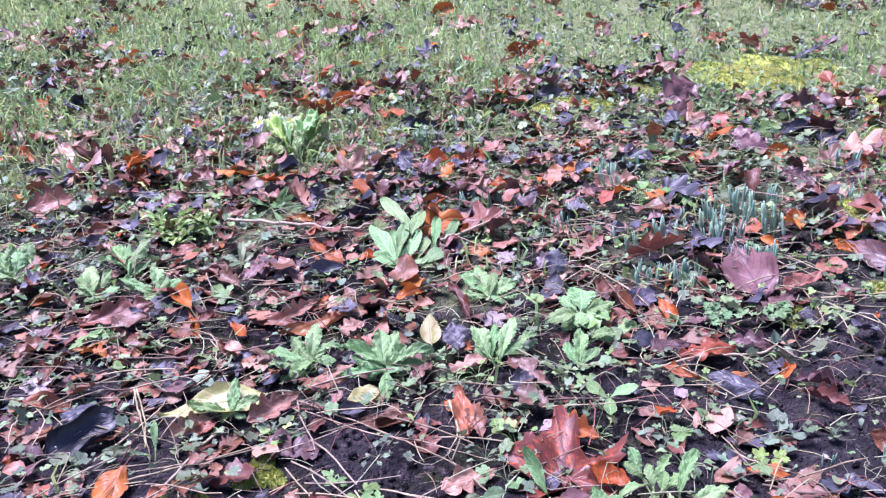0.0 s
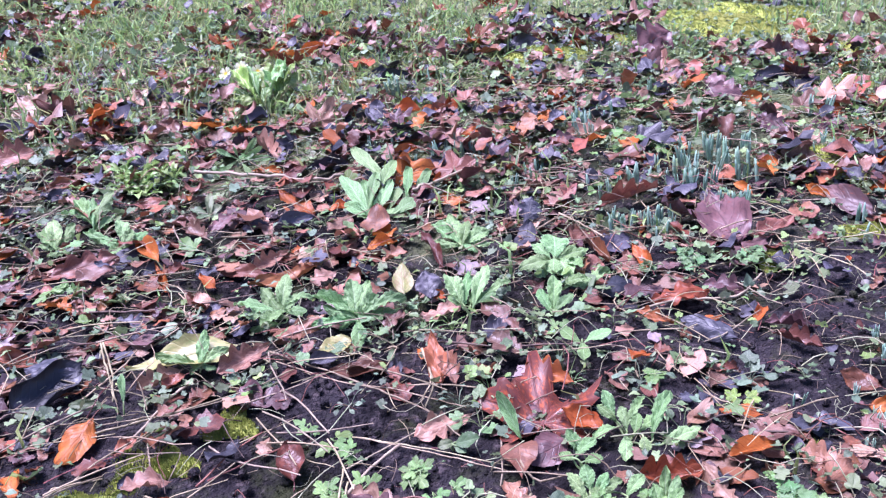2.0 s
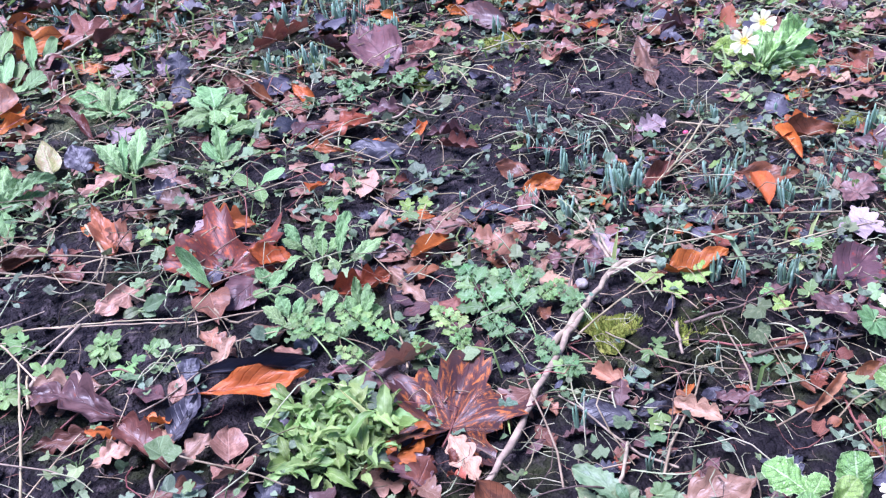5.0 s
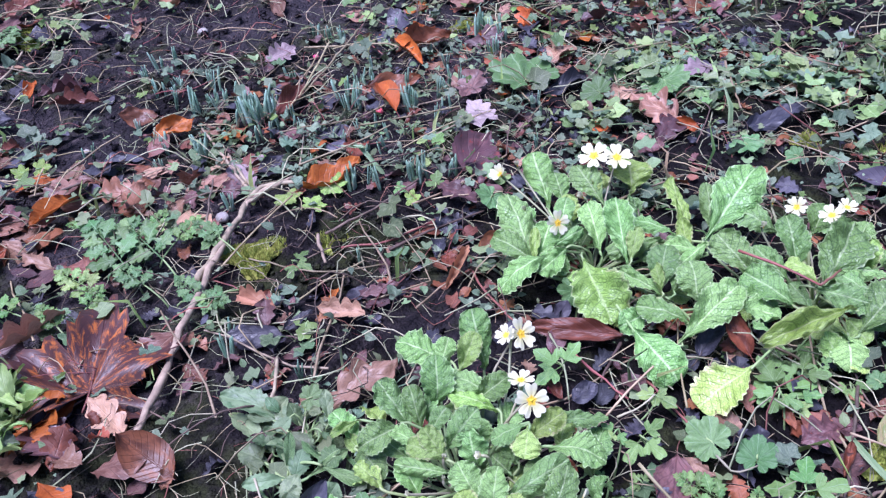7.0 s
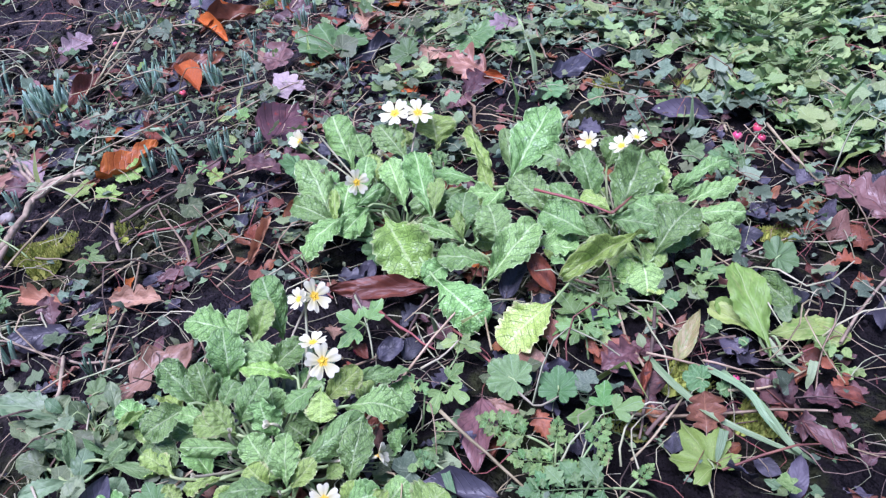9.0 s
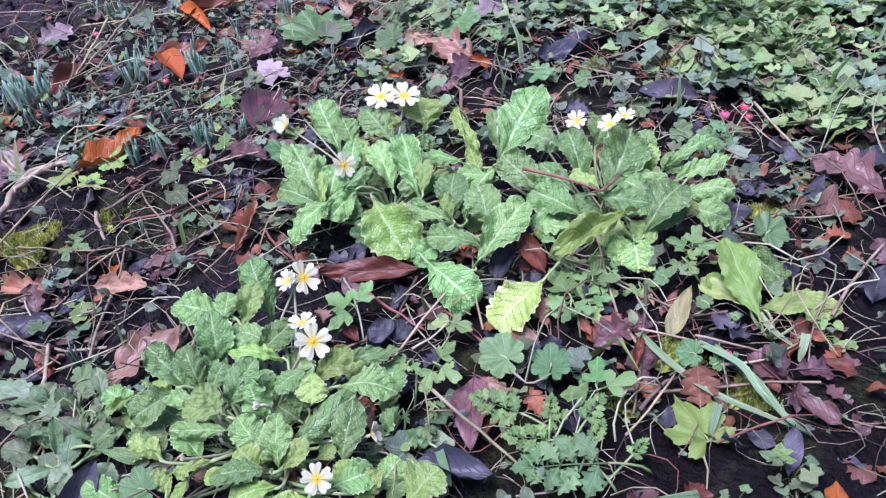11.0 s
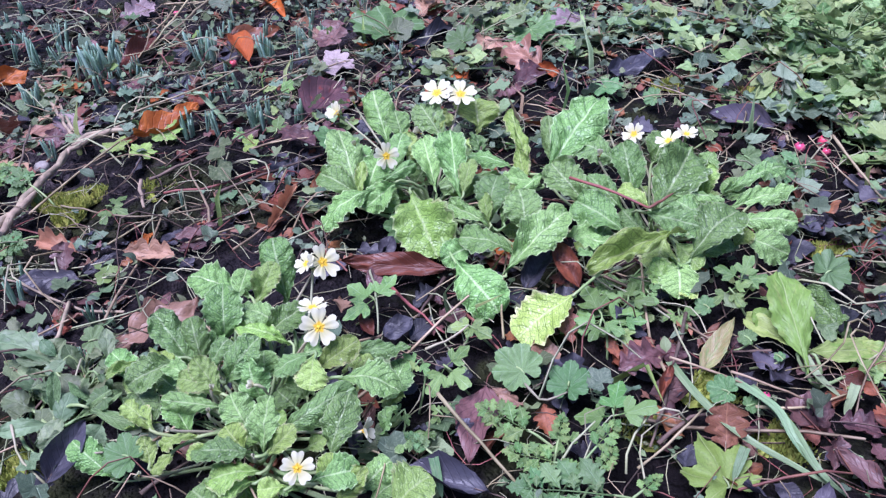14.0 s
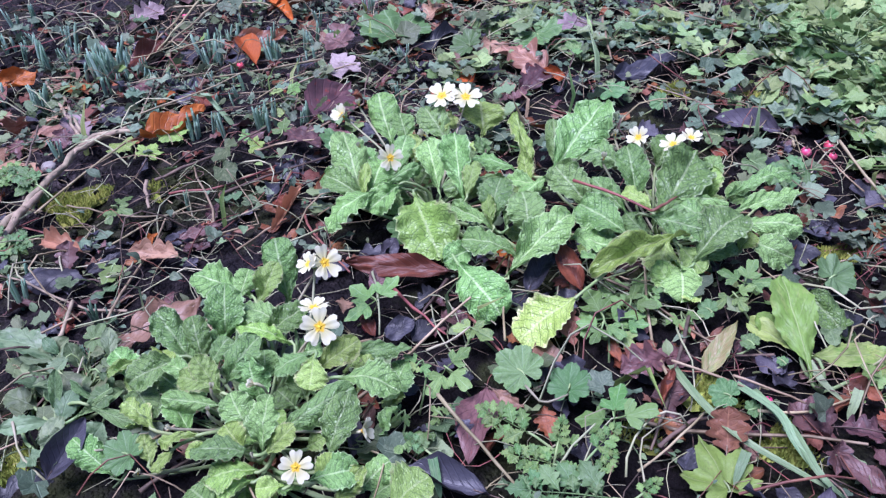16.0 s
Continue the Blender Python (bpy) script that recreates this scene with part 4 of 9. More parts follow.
lay("be", -0.695, 2.761, 0.006, 32, 5, 51, 0.122)
lay("br", -0.665, 2.860, 0.016, 23, 2, 45, 0.121)
lay("br", -0.647, 2.735, 0.008, 29, 8, 60, 0.101)
lay("be", -0.977, 2.674, -0.001, 62, 17, 26, 0.040)
lay("yl", -0.975, 2.613, 0.006, 37, 9, 55, 0.051)
lay("be", -1.394, 2.727, 0.003, 46, 11, 58, 0.074)
lay("dk", -1.612, 2.671, 0.005, 48, 11, 53, 0.083)
lay("be", -1.576, 2.885, 0.004, 40, 4, 48, 0.046)
lay("be", -1.206, 2.761, 0.002, 38, 2, 31, 0.060)
lay("br", -2.218, 3.281, 0.000, 60, 10, 10, 0.078)
lay("dk", -1.616, 3.208, 0.009, 39, 6, 28, 0.093)
lay("dk", -1.544, 3.334, 0.001, 47, 7, 11, 0.089)
lay("br", -0.590, 2.805, -0.002, 59, 34, 24, 0.054)
lay("okp", -0.529, 2.959, 0.003, 24, -1, 39, 0.083)
lay("puo", 0.764, 2.962, 0.002, 9, 1, 39, 0.161)
lay("dk", -0.025, 2.953, 0.016, 9, -3, 56, 0.135)
lay("dk", -0.120, 2.780, 0.003, 20, 8, 53, 0.068)
lay("be", 0.181, 3.029, 0.002, 16, 8, 26, 0.061)
lay("okp", -0.304, 2.854, -0.002, 50, 29, 37, 0.061)
lay("okp", -1.051, 3.685, 0.009, 30, 6, 30, 0.105)
lay("be", -0.614, 4.059, 0.013, 21, 4, 65, 0.138)
lay("br", 0.154, 3.885, -0.002, 43, 14, 17, 0.102)
lay("be", -0.192, 3.496, 0.023, 2, -10, 53, 0.138)

# ---- the large primroses in the foreground ----
primrose = plant("primrose", "primrose clump with crinkled green leaves and cream flowers", "primrose", 0.658, 0.424, "primroses")
grow(primrose, "pr", 0.736, 0.499, 0.037, 66, 50, 4, 0.058, 1.10)
grow(primrose, "pl", 0.709, 0.503, 0.045, 19, 37, 26, 0.043, 0.84)
grow(primrose, "pr", 0.714, 0.518, 0.046, 125, 15, -10, 0.055, 0.94)
grow(primrose, "pr", 0.704, 0.523, 0.046, 25, 44, 31, 0.027, 1.32)
grow(primrose, "pr", 0.672, 0.487, 0.037, 46, 59, 20, 0.052, 0.95)
grow(primrose, "pr", 0.642, 0.477, 0.037, 97, 43, 4, 0.057, 0.78)
grow(primrose, "pr", 0.650, 0.474, 0.039, 75, 50, -13, 0.042, 0.96)
grow(primrose, "pr", 0.719, 0.458, 0.046, 123, 17, -19, 0.049, 0.77)
grow(primrose, "pr", 0.693, 0.467, 0.046, -8, 18, 35, 0.045, 0.83)
grow(primrose, "pl", 0.710, 0.444, 0.047, 124, 10, -13, 0.047, 0.72)
grow(primrose, "pr", 0.650, 0.443, 0.044, -8, 43, 38, 0.047, 0.92)
grow(primrose, "pr", 0.645, 0.460, 0.046, 7, 37, 12, 0.032, 1.02)
grow(primrose, "pr", 0.638, 0.480, 0.054, 171, -5, -23, 0.044, 0.97)
grow(primrose, "pr", 0.637, 0.449, 0.053, 112, 3, -19, 0.036, 0.68)
grow(primrose, "pl", 0.619, 0.528, 0.028, 177, 3, -21, 0.031, 0.57)
grow(primrose, "pl", 0.645, 0.425, 0.052, 123, 12, -13, 0.039, 0.89)
grow(primrose, "pr", 0.640, 0.412, 0.052, 130, 3, -30, 0.051, 0.61)
grow(primrose, "pl", 0.643, 0.427, 0.050, 102, 46, -18, 0.036, 0.91)
grow(primrose, "pr", 0.676, 0.428, 0.036, 55, 44, 0, 0.028, 1.35)
grow(primrose, "pr", 0.710, 0.406, 0.065, 155, -18, -10, 0.033, 1.01)
grow(primrose, "pl", 0.710, 0.405, 0.066, -140, -37, -2, 0.027, 1.53)
grow(primrose, "pr", 0.716, 0.390, 0.048, -54, -4, 8, 0.049, 0.95)
grow(primrose, "pl", 0.704, 0.407, 0.046, -8, 19, 29, 0.044, 0.81)
grow(primrose, "pr", 0.734, 0.414, 0.043, -35, -3, 11, 0.055, 0.50)
grow(primrose, "pr", 0.653, 0.373, 0.045, -9, 13, 22, 0.065, 0.73)
grow(primrose, "pr", 0.675, 0.338, 0.028, 29, 46, 2, 0.053, 0.75)
grow(primrose, "pr", 0.641, 0.368, 0.039, 39, 47, -2, 0.043, 0.85)
grow(primrose, "pl", 0.639, 0.366, 0.041, -15, 37, 33, 0.033, 0.77)
grow(primrose, "pr", 0.645, 0.391, 0.035, 89, 45, -14, 0.036, 1.21)
grow(primrose, "pl", 0.633, 0.377, 0.042, 97, 33, -15, 0.024, 1.47)
grow(primrose, "pr", 0.638, 0.364, 0.048, 139, 3, -3, 0.047, 0.74)
grow(primrose, "pl", 0.635, 0.359, 0.039, 149, -6, -7, 0.038, 1.02)
grow(primrose, "pl", 0.621, 0.385, 0.044, 139, 3, -23, 0.026, 0.86)
grow(primrose, "pl", 0.617, 0.409, 0.045, 142, -17, -7, 0.034, 0.59)
grow(primrose, "pr", 0.613, 0.423, 0.031, 90, 33, -3, 0.036, 0.94)
grow(primrose, "pl", 0.600, 0.420, 0.035, 177, -27, -16, 0.024, 0.73)
grow(primrose, "pl", 0.581, 0.427, 0.021, 74, 49, -5, 0.025, 0.98)
grow(primrose, "pl", 0.596, 0.453, 0.027, 108, 24, 4, 0.033, 1.07)
grow(primrose, "pr", 0.655, 0.331, 0.037, -32, 13, 23, 0.035, 1.16)
grow(primrose, "pl", 0.656, 0.329, 0.037, -3, 33, 32, 0.024, 1.08)
grow(primrose, "pr", 0.680, 0.314, 0.022, -7, 26, 28, 0.030, 1.52)
grow(primrose, "pl", 0.685, 0.289, 0.022, -6, 12, 9, 0.037, 1.56)
grow(primrose, "pl", 0.662, 0.313, 0.020, -3, 46, 16, 0.036, 0.77)
grow(primrose, "pl", 0.642, 0.340, 0.034, 145, 3, -26, 0.020, 1.43)
grow(primrose, "pr", 0.599, 0.359, 0.029, 103, 3, -17, 0.026, 1.67)
grow(primrose, "pl", 0.630, 0.358, 0.034, 150, -7, -30, 0.035, 0.90)
grow(primrose, "pr", 0.681, 0.304, 0.018, -5, 18, 10, 0.022, 1.25)
grow(primrose, "pr", 0.600, 0.505, 0.028, -91, 3, 6, 0.044, 0.88)
grow(primrose, "pr", 0.628, 0.457, 0.032, 104, 12, -23, 0.040, 0.87)
grow(primrose, "pl", 0.631, 0.398, 0.026, -15, 35, 28, 0.034, 0.86)
grow(primrose, "pr", 0.694, 0.400, 0.031, 91, 54, -14, 0.023, 1.63)
grow(primrose, "pr", 0.704, 0.368, 0.027, 102, 27, -17, 0.029, 1.30)
grow(primrose, "pl", 0.670, 0.365, 0.027, -35, 35, 32, 0.022, 1.16)
grow(primrose, "pr", 0.685, 0.400, 0.027, 108, 37, -13, 0.022, 1.75)
KEEP += [(0.666, 0.439, 0.12)]
carpet_leaves(primrose, "pl", 0.10, 16, 0.025, 0.042, 0.026, 5)
carpet_leaves(primrose, "pr", 0.11, 16, 0.028, 0.045, 0.032, 15)
flower(primrose, 0.768, 0.483, 0.075, -81, 42, 0.030, 5)
flower(primrose, 0.757, 0.490, 0.075, 176, 56, 0.021, 15)
flower(primrose, 0.722, 0.415, 0.078, -104, 41, 0.029, 0)
flower(primrose, 0.731, 0.439, 0.076, -134, 100, 0.024, 10)
flower(primrose, 0.648, 0.329, 0.060, -109, 45, 0.022, 0)
flower(primrose, 0.701, 0.334, 0.050, -42, 13, 0.021, 30)
flower(primrose, 0.660, 0.402, 0.070, 152, 34, 0.013, 62)
flower(primrose, 0.601, 0.419, 0.055, 165, 44, 0.009, 68)
flower(primrose, 0.635, 0.419, 0.070, -164, 103, 0.010, 78)
flower(primrose, 0.625, 0.406, 0.065, -143, 94, 0.009, 80)
flower(primrose, 0.632, 0.360, 0.055, -66, 88, 0.007, 78)
flower(primrose, 0.570, 0.416, 0.035, 145, 106, 0.008, 78)
second_primrose = plant("primrose", "spreading primrose clump with cream flowers and one holed leaf", "primrose", 0.942, 0.566, "primroses")
grow(second_primrose, "pr", 0.957, 0.656, 0.031, 65, 31, -9, 0.077, 1.01)
grow(second_primrose, "pr", 0.971, 0.645, 0.035, 68, 37, -6, 0.043, 1.01)
grow(second_primrose, "pr", 0.871, 0.589, 0.030, 67, 25, 3, 0.096, 0.70)
grow(second_primrose, "pr", 0.877, 0.578, 0.035, 105, 13, -30, 0.066, 0.69)
grow(second_primrose, "pr", 0.878, 0.587, 0.040, 24, 37, 29, 0.043, 1.25)
grow(second_primrose, "pl", 0.867, 0.577, 0.040, 49, 35, -8, 0.045, 0.41)
grow(second_primrose, "pr", 0.895, 0.584, 0.047, -6, 11, 30, 0.044, 0.71)
grow(second_primrose, "pr", 0.885, 0.576, 0.051, 170, -23, -15, 0.066, 0.76)
grow(second_primrose, "pr", 0.910, 0.571, 0.050, 175, -20, -36, 0.045, 0.96)
grow(second_primrose, "pr", 0.912, 0.579, 0.041, -162, -30, -8, 0.032, 1.49)
grow(second_primrose, "pr", 0.925, 0.605, 0.034, 34, 32, 6, 0.050, 0.92)
grow(second_primrose, "pr", 0.944, 0.557, 0.028, 64, 32, -2, 0.063, 0.81)
grow(second_primrose, "pr", 0.948, 0.520, 0.030, 59, 34, -17, 0.082, 0.63)
grow(second_primrose, "pl", 0.946, 0.518, 0.040, 30, 41, -3, 0.040, 0.77)
grow(second_primrose, "pr", 1.003, 0.524, 0.037, 162, 3, -33, 0.067, 0.68)
grow(second_primrose, "pl", 0.907, 0.549, 0.051, -110, -23, 19, 0.082, 1.09)
grow(second_primrose, "pr", 1.006, 0.614, 0.034, 79, 19, -20, 0.067, 0.83)
grow(second_primrose, "pl", 1.004, 0.634, 0.037, 25, 21, 20, 0.038, 0.92)
grow(second_primrose, "pl", 1.053, 0.621, 0.025, 46, 35, 14, 0.046, 2.16)
grow(second_primrose, "pr", 1.019, 0.519, 0.037, 115, 9, -11, 0.054, 0.67)
grow(second_primrose, "pr", 0.935, 0.469, 0.033, 34, 37, 2, 0.054, 0.97)
grow(second_primrose, "pl", 0.931, 0.461, 0.041, 59, 35, -8, 0.034, 0.68)
grow(second_primrose, "pr", 0.937, 0.457, 0.036, 103, 9, -19, 0.057, 0.55)
grow(second_primrose, "pr", 0.944, 0.459, 0.035, 22, 44, 19, 0.037, 0.89)
grow(second_primrose, "pr", 0.953, 0.430, 0.034, 65, 43, -19, 0.047, 1.26)
grow(second_primrose, "pr", 0.902, 0.414, 0.027, -4, 24, 25, 0.084, 0.72)
grow(second_primrose, "pr", 0.926, 0.417, 0.036, 121, 9, -14, 0.056, 0.82)
grow(second_primrose, "pr", 0.881, 0.453, 0.035, -94, -18, 23, 0.067, 1.24)
grow(second_primrose, "pr", 0.910, 0.457, 0.034, 168, -6, -34, 0.036, 1.19)
grow(second_primrose, "pl", 1.027, 0.505, 0.030, 69, 41, 2, 0.078, 0.38)
grow(second_primrose, "pl", 1.008, 0.492, 0.035, 61, 40, -18, 0.040, 0.73)
grow(second_primrose, "pr", 1.013, 0.474, 0.043, 120, 3, -29, 0.045, 0.64)
grow(second_primrose, "pr", 1.021, 0.480, 0.049, -179, -6, -15, 0.039, 0.83)
grow(second_primrose, "pr", 0.932, 0.581, 0.027, 14, 29, 28, 0.027, 1.95)
grow(second_primrose, "pr", 0.982, 0.543, 0.028, -93, 3, 12, 0.033, 1.27)
grow(second_primrose, "pr", 0.921, 0.638, 0.027, 94, 23, -3, 0.036, 1.24)
KEEP += [(0.967, 0.587, 0.11)]
carpet_leaves(second_primrose, "pl", 0.09, 10, 0.025, 0.042, 0.026, 6)
carpet_leaves(second_primrose, "pr", 0.10, 12, 0.028, 0.045, 0.032, 16)
flower(second_primrose, 0.911, 0.591, 0.070, -97, 30, 0.027, 0)
flower(second_primrose, 0.935, 0.717, 0.060, 166, 52, 0.028, 35)
flower(second_primrose, 0.948, 0.701, 0.075, 179, 76, 0.014, 72)
flower(second_primrose, 1.033, 0.662, 0.070, -157, 66, 0.037, 5)
flower(second_primrose, 1.050, 0.641, 0.070, -109, 66, 0.036, 5)
flower(second_primrose, 0.974, 0.618, 0.060, 155, 49, 0.017, 72)
flower(second_primrose, 0.905, 0.637, 0.065, 170, 69, 0.013, 78)
third_primrose = plant("primrose", "large dense primrose clump with pale flower cluster", "primrose", 1.073, 0.377, "primroses")
grow(third_primrose, "pr", 1.037, 0.496, 0.034, 9, 26, 16, 0.105, 0.85)
grow(third_primrose, "pr", 1.052, 0.498, 0.032, 52, 38, -9, 0.063, 0.61)
grow(third_primrose, "pr", 1.099, 0.446, 0.040, 111, 14, -30, 0.061, 0.90)
grow(third_primrose, "pr", 1.017, 0.413, 0.039, 86, 25, -26, 0.065, 0.88)
grow(third_primrose, "pr", 1.008, 0.363, 0.046, 94, 9, -32, 0.060, 1.00)
grow(third_primrose, "pr", 1.031, 0.385, 0.046, 83, 15, -27, 0.056, 0.82)
grow(third_primrose, "pr", 1.050, 0.391, 0.042, 56, 37, -2, 0.065, 0.79)
grow(third_primrose, "pr", 1.036, 0.362, 0.041, 15, 25, 22, 0.095, 0.80)
grow(third_primrose, "pl", 1.096, 0.350, 0.039, 31, 48, -9, 0.043, 1.07)
grow(third_primrose, "pr", 1.061, 0.367, 0.058, -43, -3, 12, 0.054, 0.52)
grow(third_primrose, "pr", 1.022, 0.364, 0.064, -59, -9, 39, 0.059, 0.79)
grow(third_primrose, "pr", 1.069, 0.323, 0.046, 97, 19, -22, 0.042, 0.97)
grow(third_primrose, "pr", 1.027, 0.312, 0.033, -4, 24, 11, 0.068, 0.98)
grow(third_primrose, "pr", 1.103, 0.332, 0.040, -25, 7, 13, 0.074, 0.54)
grow(third_primrose, "pr", 1.100, 0.319, 0.037, -47, 3, 27, 0.058, 0.87)
grow(third_primrose, "pr", 1.085, 0.306, 0.034, -57, -11, 34, 0.050, 0.99)
grow(third_primrose, "pl", 1.073, 0.297, 0.032, -3, 35, 12, 0.023, 1.36)
grow(third_primrose, "pl", 1.036, 0.322, 0.053, 158, -8, -22, 0.094, 0.47)
grow(third_primrose, "pr", 0.965, 0.412, 0.038, -54, -4, 11, 0.052, 0.78)
grow(third_primrose, "pl", 1.037, 0.362, 0.057, 88, 12, -8, 0.039, 0.77)
grow(third_primrose, "pl", 1.032, 0.340, 0.046, -158, -27, -18, 0.036, 1.62)
grow(third_primrose, "pr", 1.025, 0.320, 0.035, -138, -23, 3, 0.040, 1.51)
grow(third_primrose, "pl", 1.031, 0.330, 0.046, -88, -29, 31, 0.033, 1.29)
grow(third_primrose, "pr", 1.131, 0.353, 0.035, -18, 8, 9, 0.074, 0.57)
grow(third_primrose, "pr", 1.105, 0.417, 0.050, 13, 43, 17, 0.038, 1.29)
grow(third_primrose, "pl", 0.928, 0.347, 0.036, 170, -24, -5, 0.065, 1.26)
grow(third_primrose, "pr", 1.044, 0.312, 0.027, -18, 23, 22, 0.035, 1.02)
grow(third_primrose, "pr", 1.023, 0.357, 0.037, 80, 24, -8, 0.033, 1.41)
grow(third_primrose, "pr", 1.032, 0.404, 0.028, -159, -4, -19, 0.049, 0.85)
grow(third_primrose, "pr", 1.152, 0.333, 0.027, 100, 25, -27, 0.032, 1.36)
KEEP += [(1.115, 0.404, 0.12)]
carpet_leaves(third_primrose, "pl", 0.10, 10, 0.025, 0.042, 0.026, 7)
carpet_leaves(third_primrose, "pr", 0.11, 14, 0.028, 0.045, 0.032, 17)
flower(third_primrose, 1.094, 0.433, 0.085, -172, 49, 0.023, 15)
flower(third_primrose, 1.107, 0.402, 0.085, 175, 69, 0.025, 10)
flower(third_primrose, 1.136, 0.403, 0.080, -106, 79, 0.022, 20)
flower(third_primrose, 1.089, 0.457, 0.080, 170, 89, 0.012, 78)
flower(third_primrose, 1.060, 0.445, 0.070, 141, 90, 0.014, 75)

# ---- smaller primroses and leaf rosettes on the bank ----
# young rosettes
rose = plant("foxglove", "fresh green rosette of young crinkled foxglove leaves", "foxglove", -0.259, 1.358, "young foxglove rosettes")
grow(rose, "fx", -0.259, 1.349, 0.005, 91, 42, 13, 0.080, 0.67)
grow(rose, "fx", -0.257, 1.344, 0.008, 143, 39, -4, 0.067, 0.76)
grow(rose, "fx", -0.244, 1.331, 0.014, 175, 14, -10, 0.099, 0.48)
grow(rose, "fx", -0.249, 1.338, 0.008, -165, 10, -9, 0.080, 0.48)
grow(rose, "fx", -0.234, 1.332, 0.029, -147, -13, -15, 0.057, 0.86)
grow(rose, "fx", -0.252, 1.345, 0.018, 3, -4, 32, 0.044, 0.88)
grow(rose, "fx", -0.259, 1.350, 0.017, 40, 2, 8, 0.063, 0.45)
grow(rose, "fx", -0.244, 1.328, 0.007, -147, 1, -23, 0.061, 0.54)
grow(rose, "fx", -0.256, 1.344, 0.010, 60, 27, 31, 0.049, 0.75)
grow(rose, "fx", -0.250, 1.336, 0.016, 151, 41, -9, 0.038, 1.03)
KEEP.append((-0.259, 1.358, 0.05))
rose = plant("foxglove", "fresh green rosette of young crinkled foxglove leaves", "foxglove", -0.126, 1.364, "young foxglove rosettes")
grow(rose, "fx", -0.122, 1.349, 0.006, 108, 35, 12, 0.090, 0.75)
grow(rose, "fx", -0.115, 1.349, 0.007, 89, 30, -3, 0.088, 0.51)
grow(rose, "fx", -0.103, 1.347, 0.013, 163, 18, -18, 0.115, 0.36)
grow(rose, "fx", -0.110, 1.340, 0.015, 165, 16, -24, 0.078, 0.50)
grow(rose, "fx", -0.123, 1.344, 0.013, 35, 8, 22, 0.100, 0.42)
grow(rose, "fx", -0.121, 1.342, 0.015, 26, 1, 23, 0.086, 0.39)
grow(rose, "fx", -0.109, 1.340, 0.015, -167, 2, -35, 0.087, 0.44)
grow(rose, "fx", -0.118, 1.353, 0.018, -8, -5, 11, 0.046, 0.85)
grow(rose, "fx", -0.115, 1.335, 0.019, -74, -20, -7, 0.069, 0.70)
grow(rose, "fx", -0.123, 1.345, 0.014, -129, -13, -7, 0.034, 0.81)
grow(rose, "fx", -0.123, 1.351, 0.015, 52, 22, 26, 0.059, 0.66)
grow(rose, "fx", -0.117, 1.351, 0.014, 146, 28, -22, 0.065, 0.60)
KEEP.append((-0.126, 1.364, 0.05))
rose = plant("foxglove", "pale green rosette of toothed leaves among stems", "foxglove", 0.065, 1.443, "young foxglove rosettes")
grow(rose, "fx", 0.056, 1.411, 0.012, 128, 35, -1, 0.077, 0.78)
grow(rose, "fx", 0.056, 1.411, 0.012, 85, 39, -4, 0.073, 0.59)
grow(rose, "fx", 0.072, 1.410, 0.010, 76, 30, 12, 0.098, 0.53)
grow(rose, "fx", 0.068, 1.415, 0.014, 70, 32, 1, 0.056, 0.81)
grow(rose, "fx", 0.076, 1.423, 0.014, 46, 11, 3, 0.085, 0.44)
grow(rose, "fx", 0.074, 1.419, 0.016, 31, 16, 31, 0.046, 0.87)
grow(rose, "fx", 0.066, 1.426, 0.017, 1, -4, 13, 0.057, 0.55)
grow(rose, "fx", 0.060, 1.410, 0.018, 145, 12, -22, 0.042, 0.88)
KEEP.append((0.065, 1.443, 0.05))
rose = plant("nettle", "dull green young dead-nettle with broad toothed leaves", "weed", 0.210, 1.601)
grow(rose, "fx", 0.212, 1.561, 0.035, 100, 21, 11, 0.068, 1.44)
grow(rose, "fx", 0.206, 1.560, 0.036, 34, 1, 30, 0.078, 0.74)
grow(rose, "fx", 0.212, 1.574, 0.026, -143, 4, -25, 0.084, 0.71)
grow(rose, "fx", 0.215, 1.574, 0.033, -61, -17, 22, 0.061, 1.08)
grow(rose, "fx", 0.203, 1.560, 0.037, 130, 13, -11, 0.059, 0.88)
grow(rose, "fx", 0.209, 1.561, 0.040, -90, -32, 3, 0.038, 1.60)
grow(rose, "fx", 0.218, 1.573, 0.028, -24, -6, 11, 0.049, 1.06)
grow(rose, "fx", 0.202, 1.581, 0.018, -115, -6, 1, 0.060, 0.86)
KEEP.append((0.210, 1.601, 0.05))
rose = plant("foxglove", "small rosette of smooth rounded spoon leaves", "foxglove", 0.213, 1.449, "young foxglove rosettes")
grow(rose, "fx", 0.213, 1.426, 0.006, 91, 38, 7, 0.077, 0.60)
grow(rose, "fx", 0.211, 1.422, 0.009, 128, 39, 1, 0.052, 0.92)
grow(rose, "fx", 0.213, 1.422, 0.011, 51, 16, 25, 0.055, 0.66)
grow(rose, "fx", 0.217, 1.494, 0.008, 32, 7, 13, 0.113, 0.47)
grow(rose, "fx", 0.218, 1.503, 0.016, 13, 10, 18, 0.055, 0.80)
grow(rose, "fx", 0.210, 1.426, 0.015, -17, -22, 11, 0.020, 1.72)
KEEP.append((0.213, 1.449, 0.05))
rose = plant("foxglove", "three small smooth oval leaves on the litter", "foxglove", 0.266, 1.351, "young foxglove rosettes")
grow(rose, "sp", 0.264, 1.333, 0.012, 140, 18, -25, 0.049, 1.01)
grow(rose, "sp", 0.260, 1.335, 0.010, 16, 17, 8, 0.057, 1.11)
grow(rose, "sp", 0.264, 1.334, 0.019, -84, -19, -4, 0.043, 1.22)
KEEP.append((0.266, 1.351, 0.05))
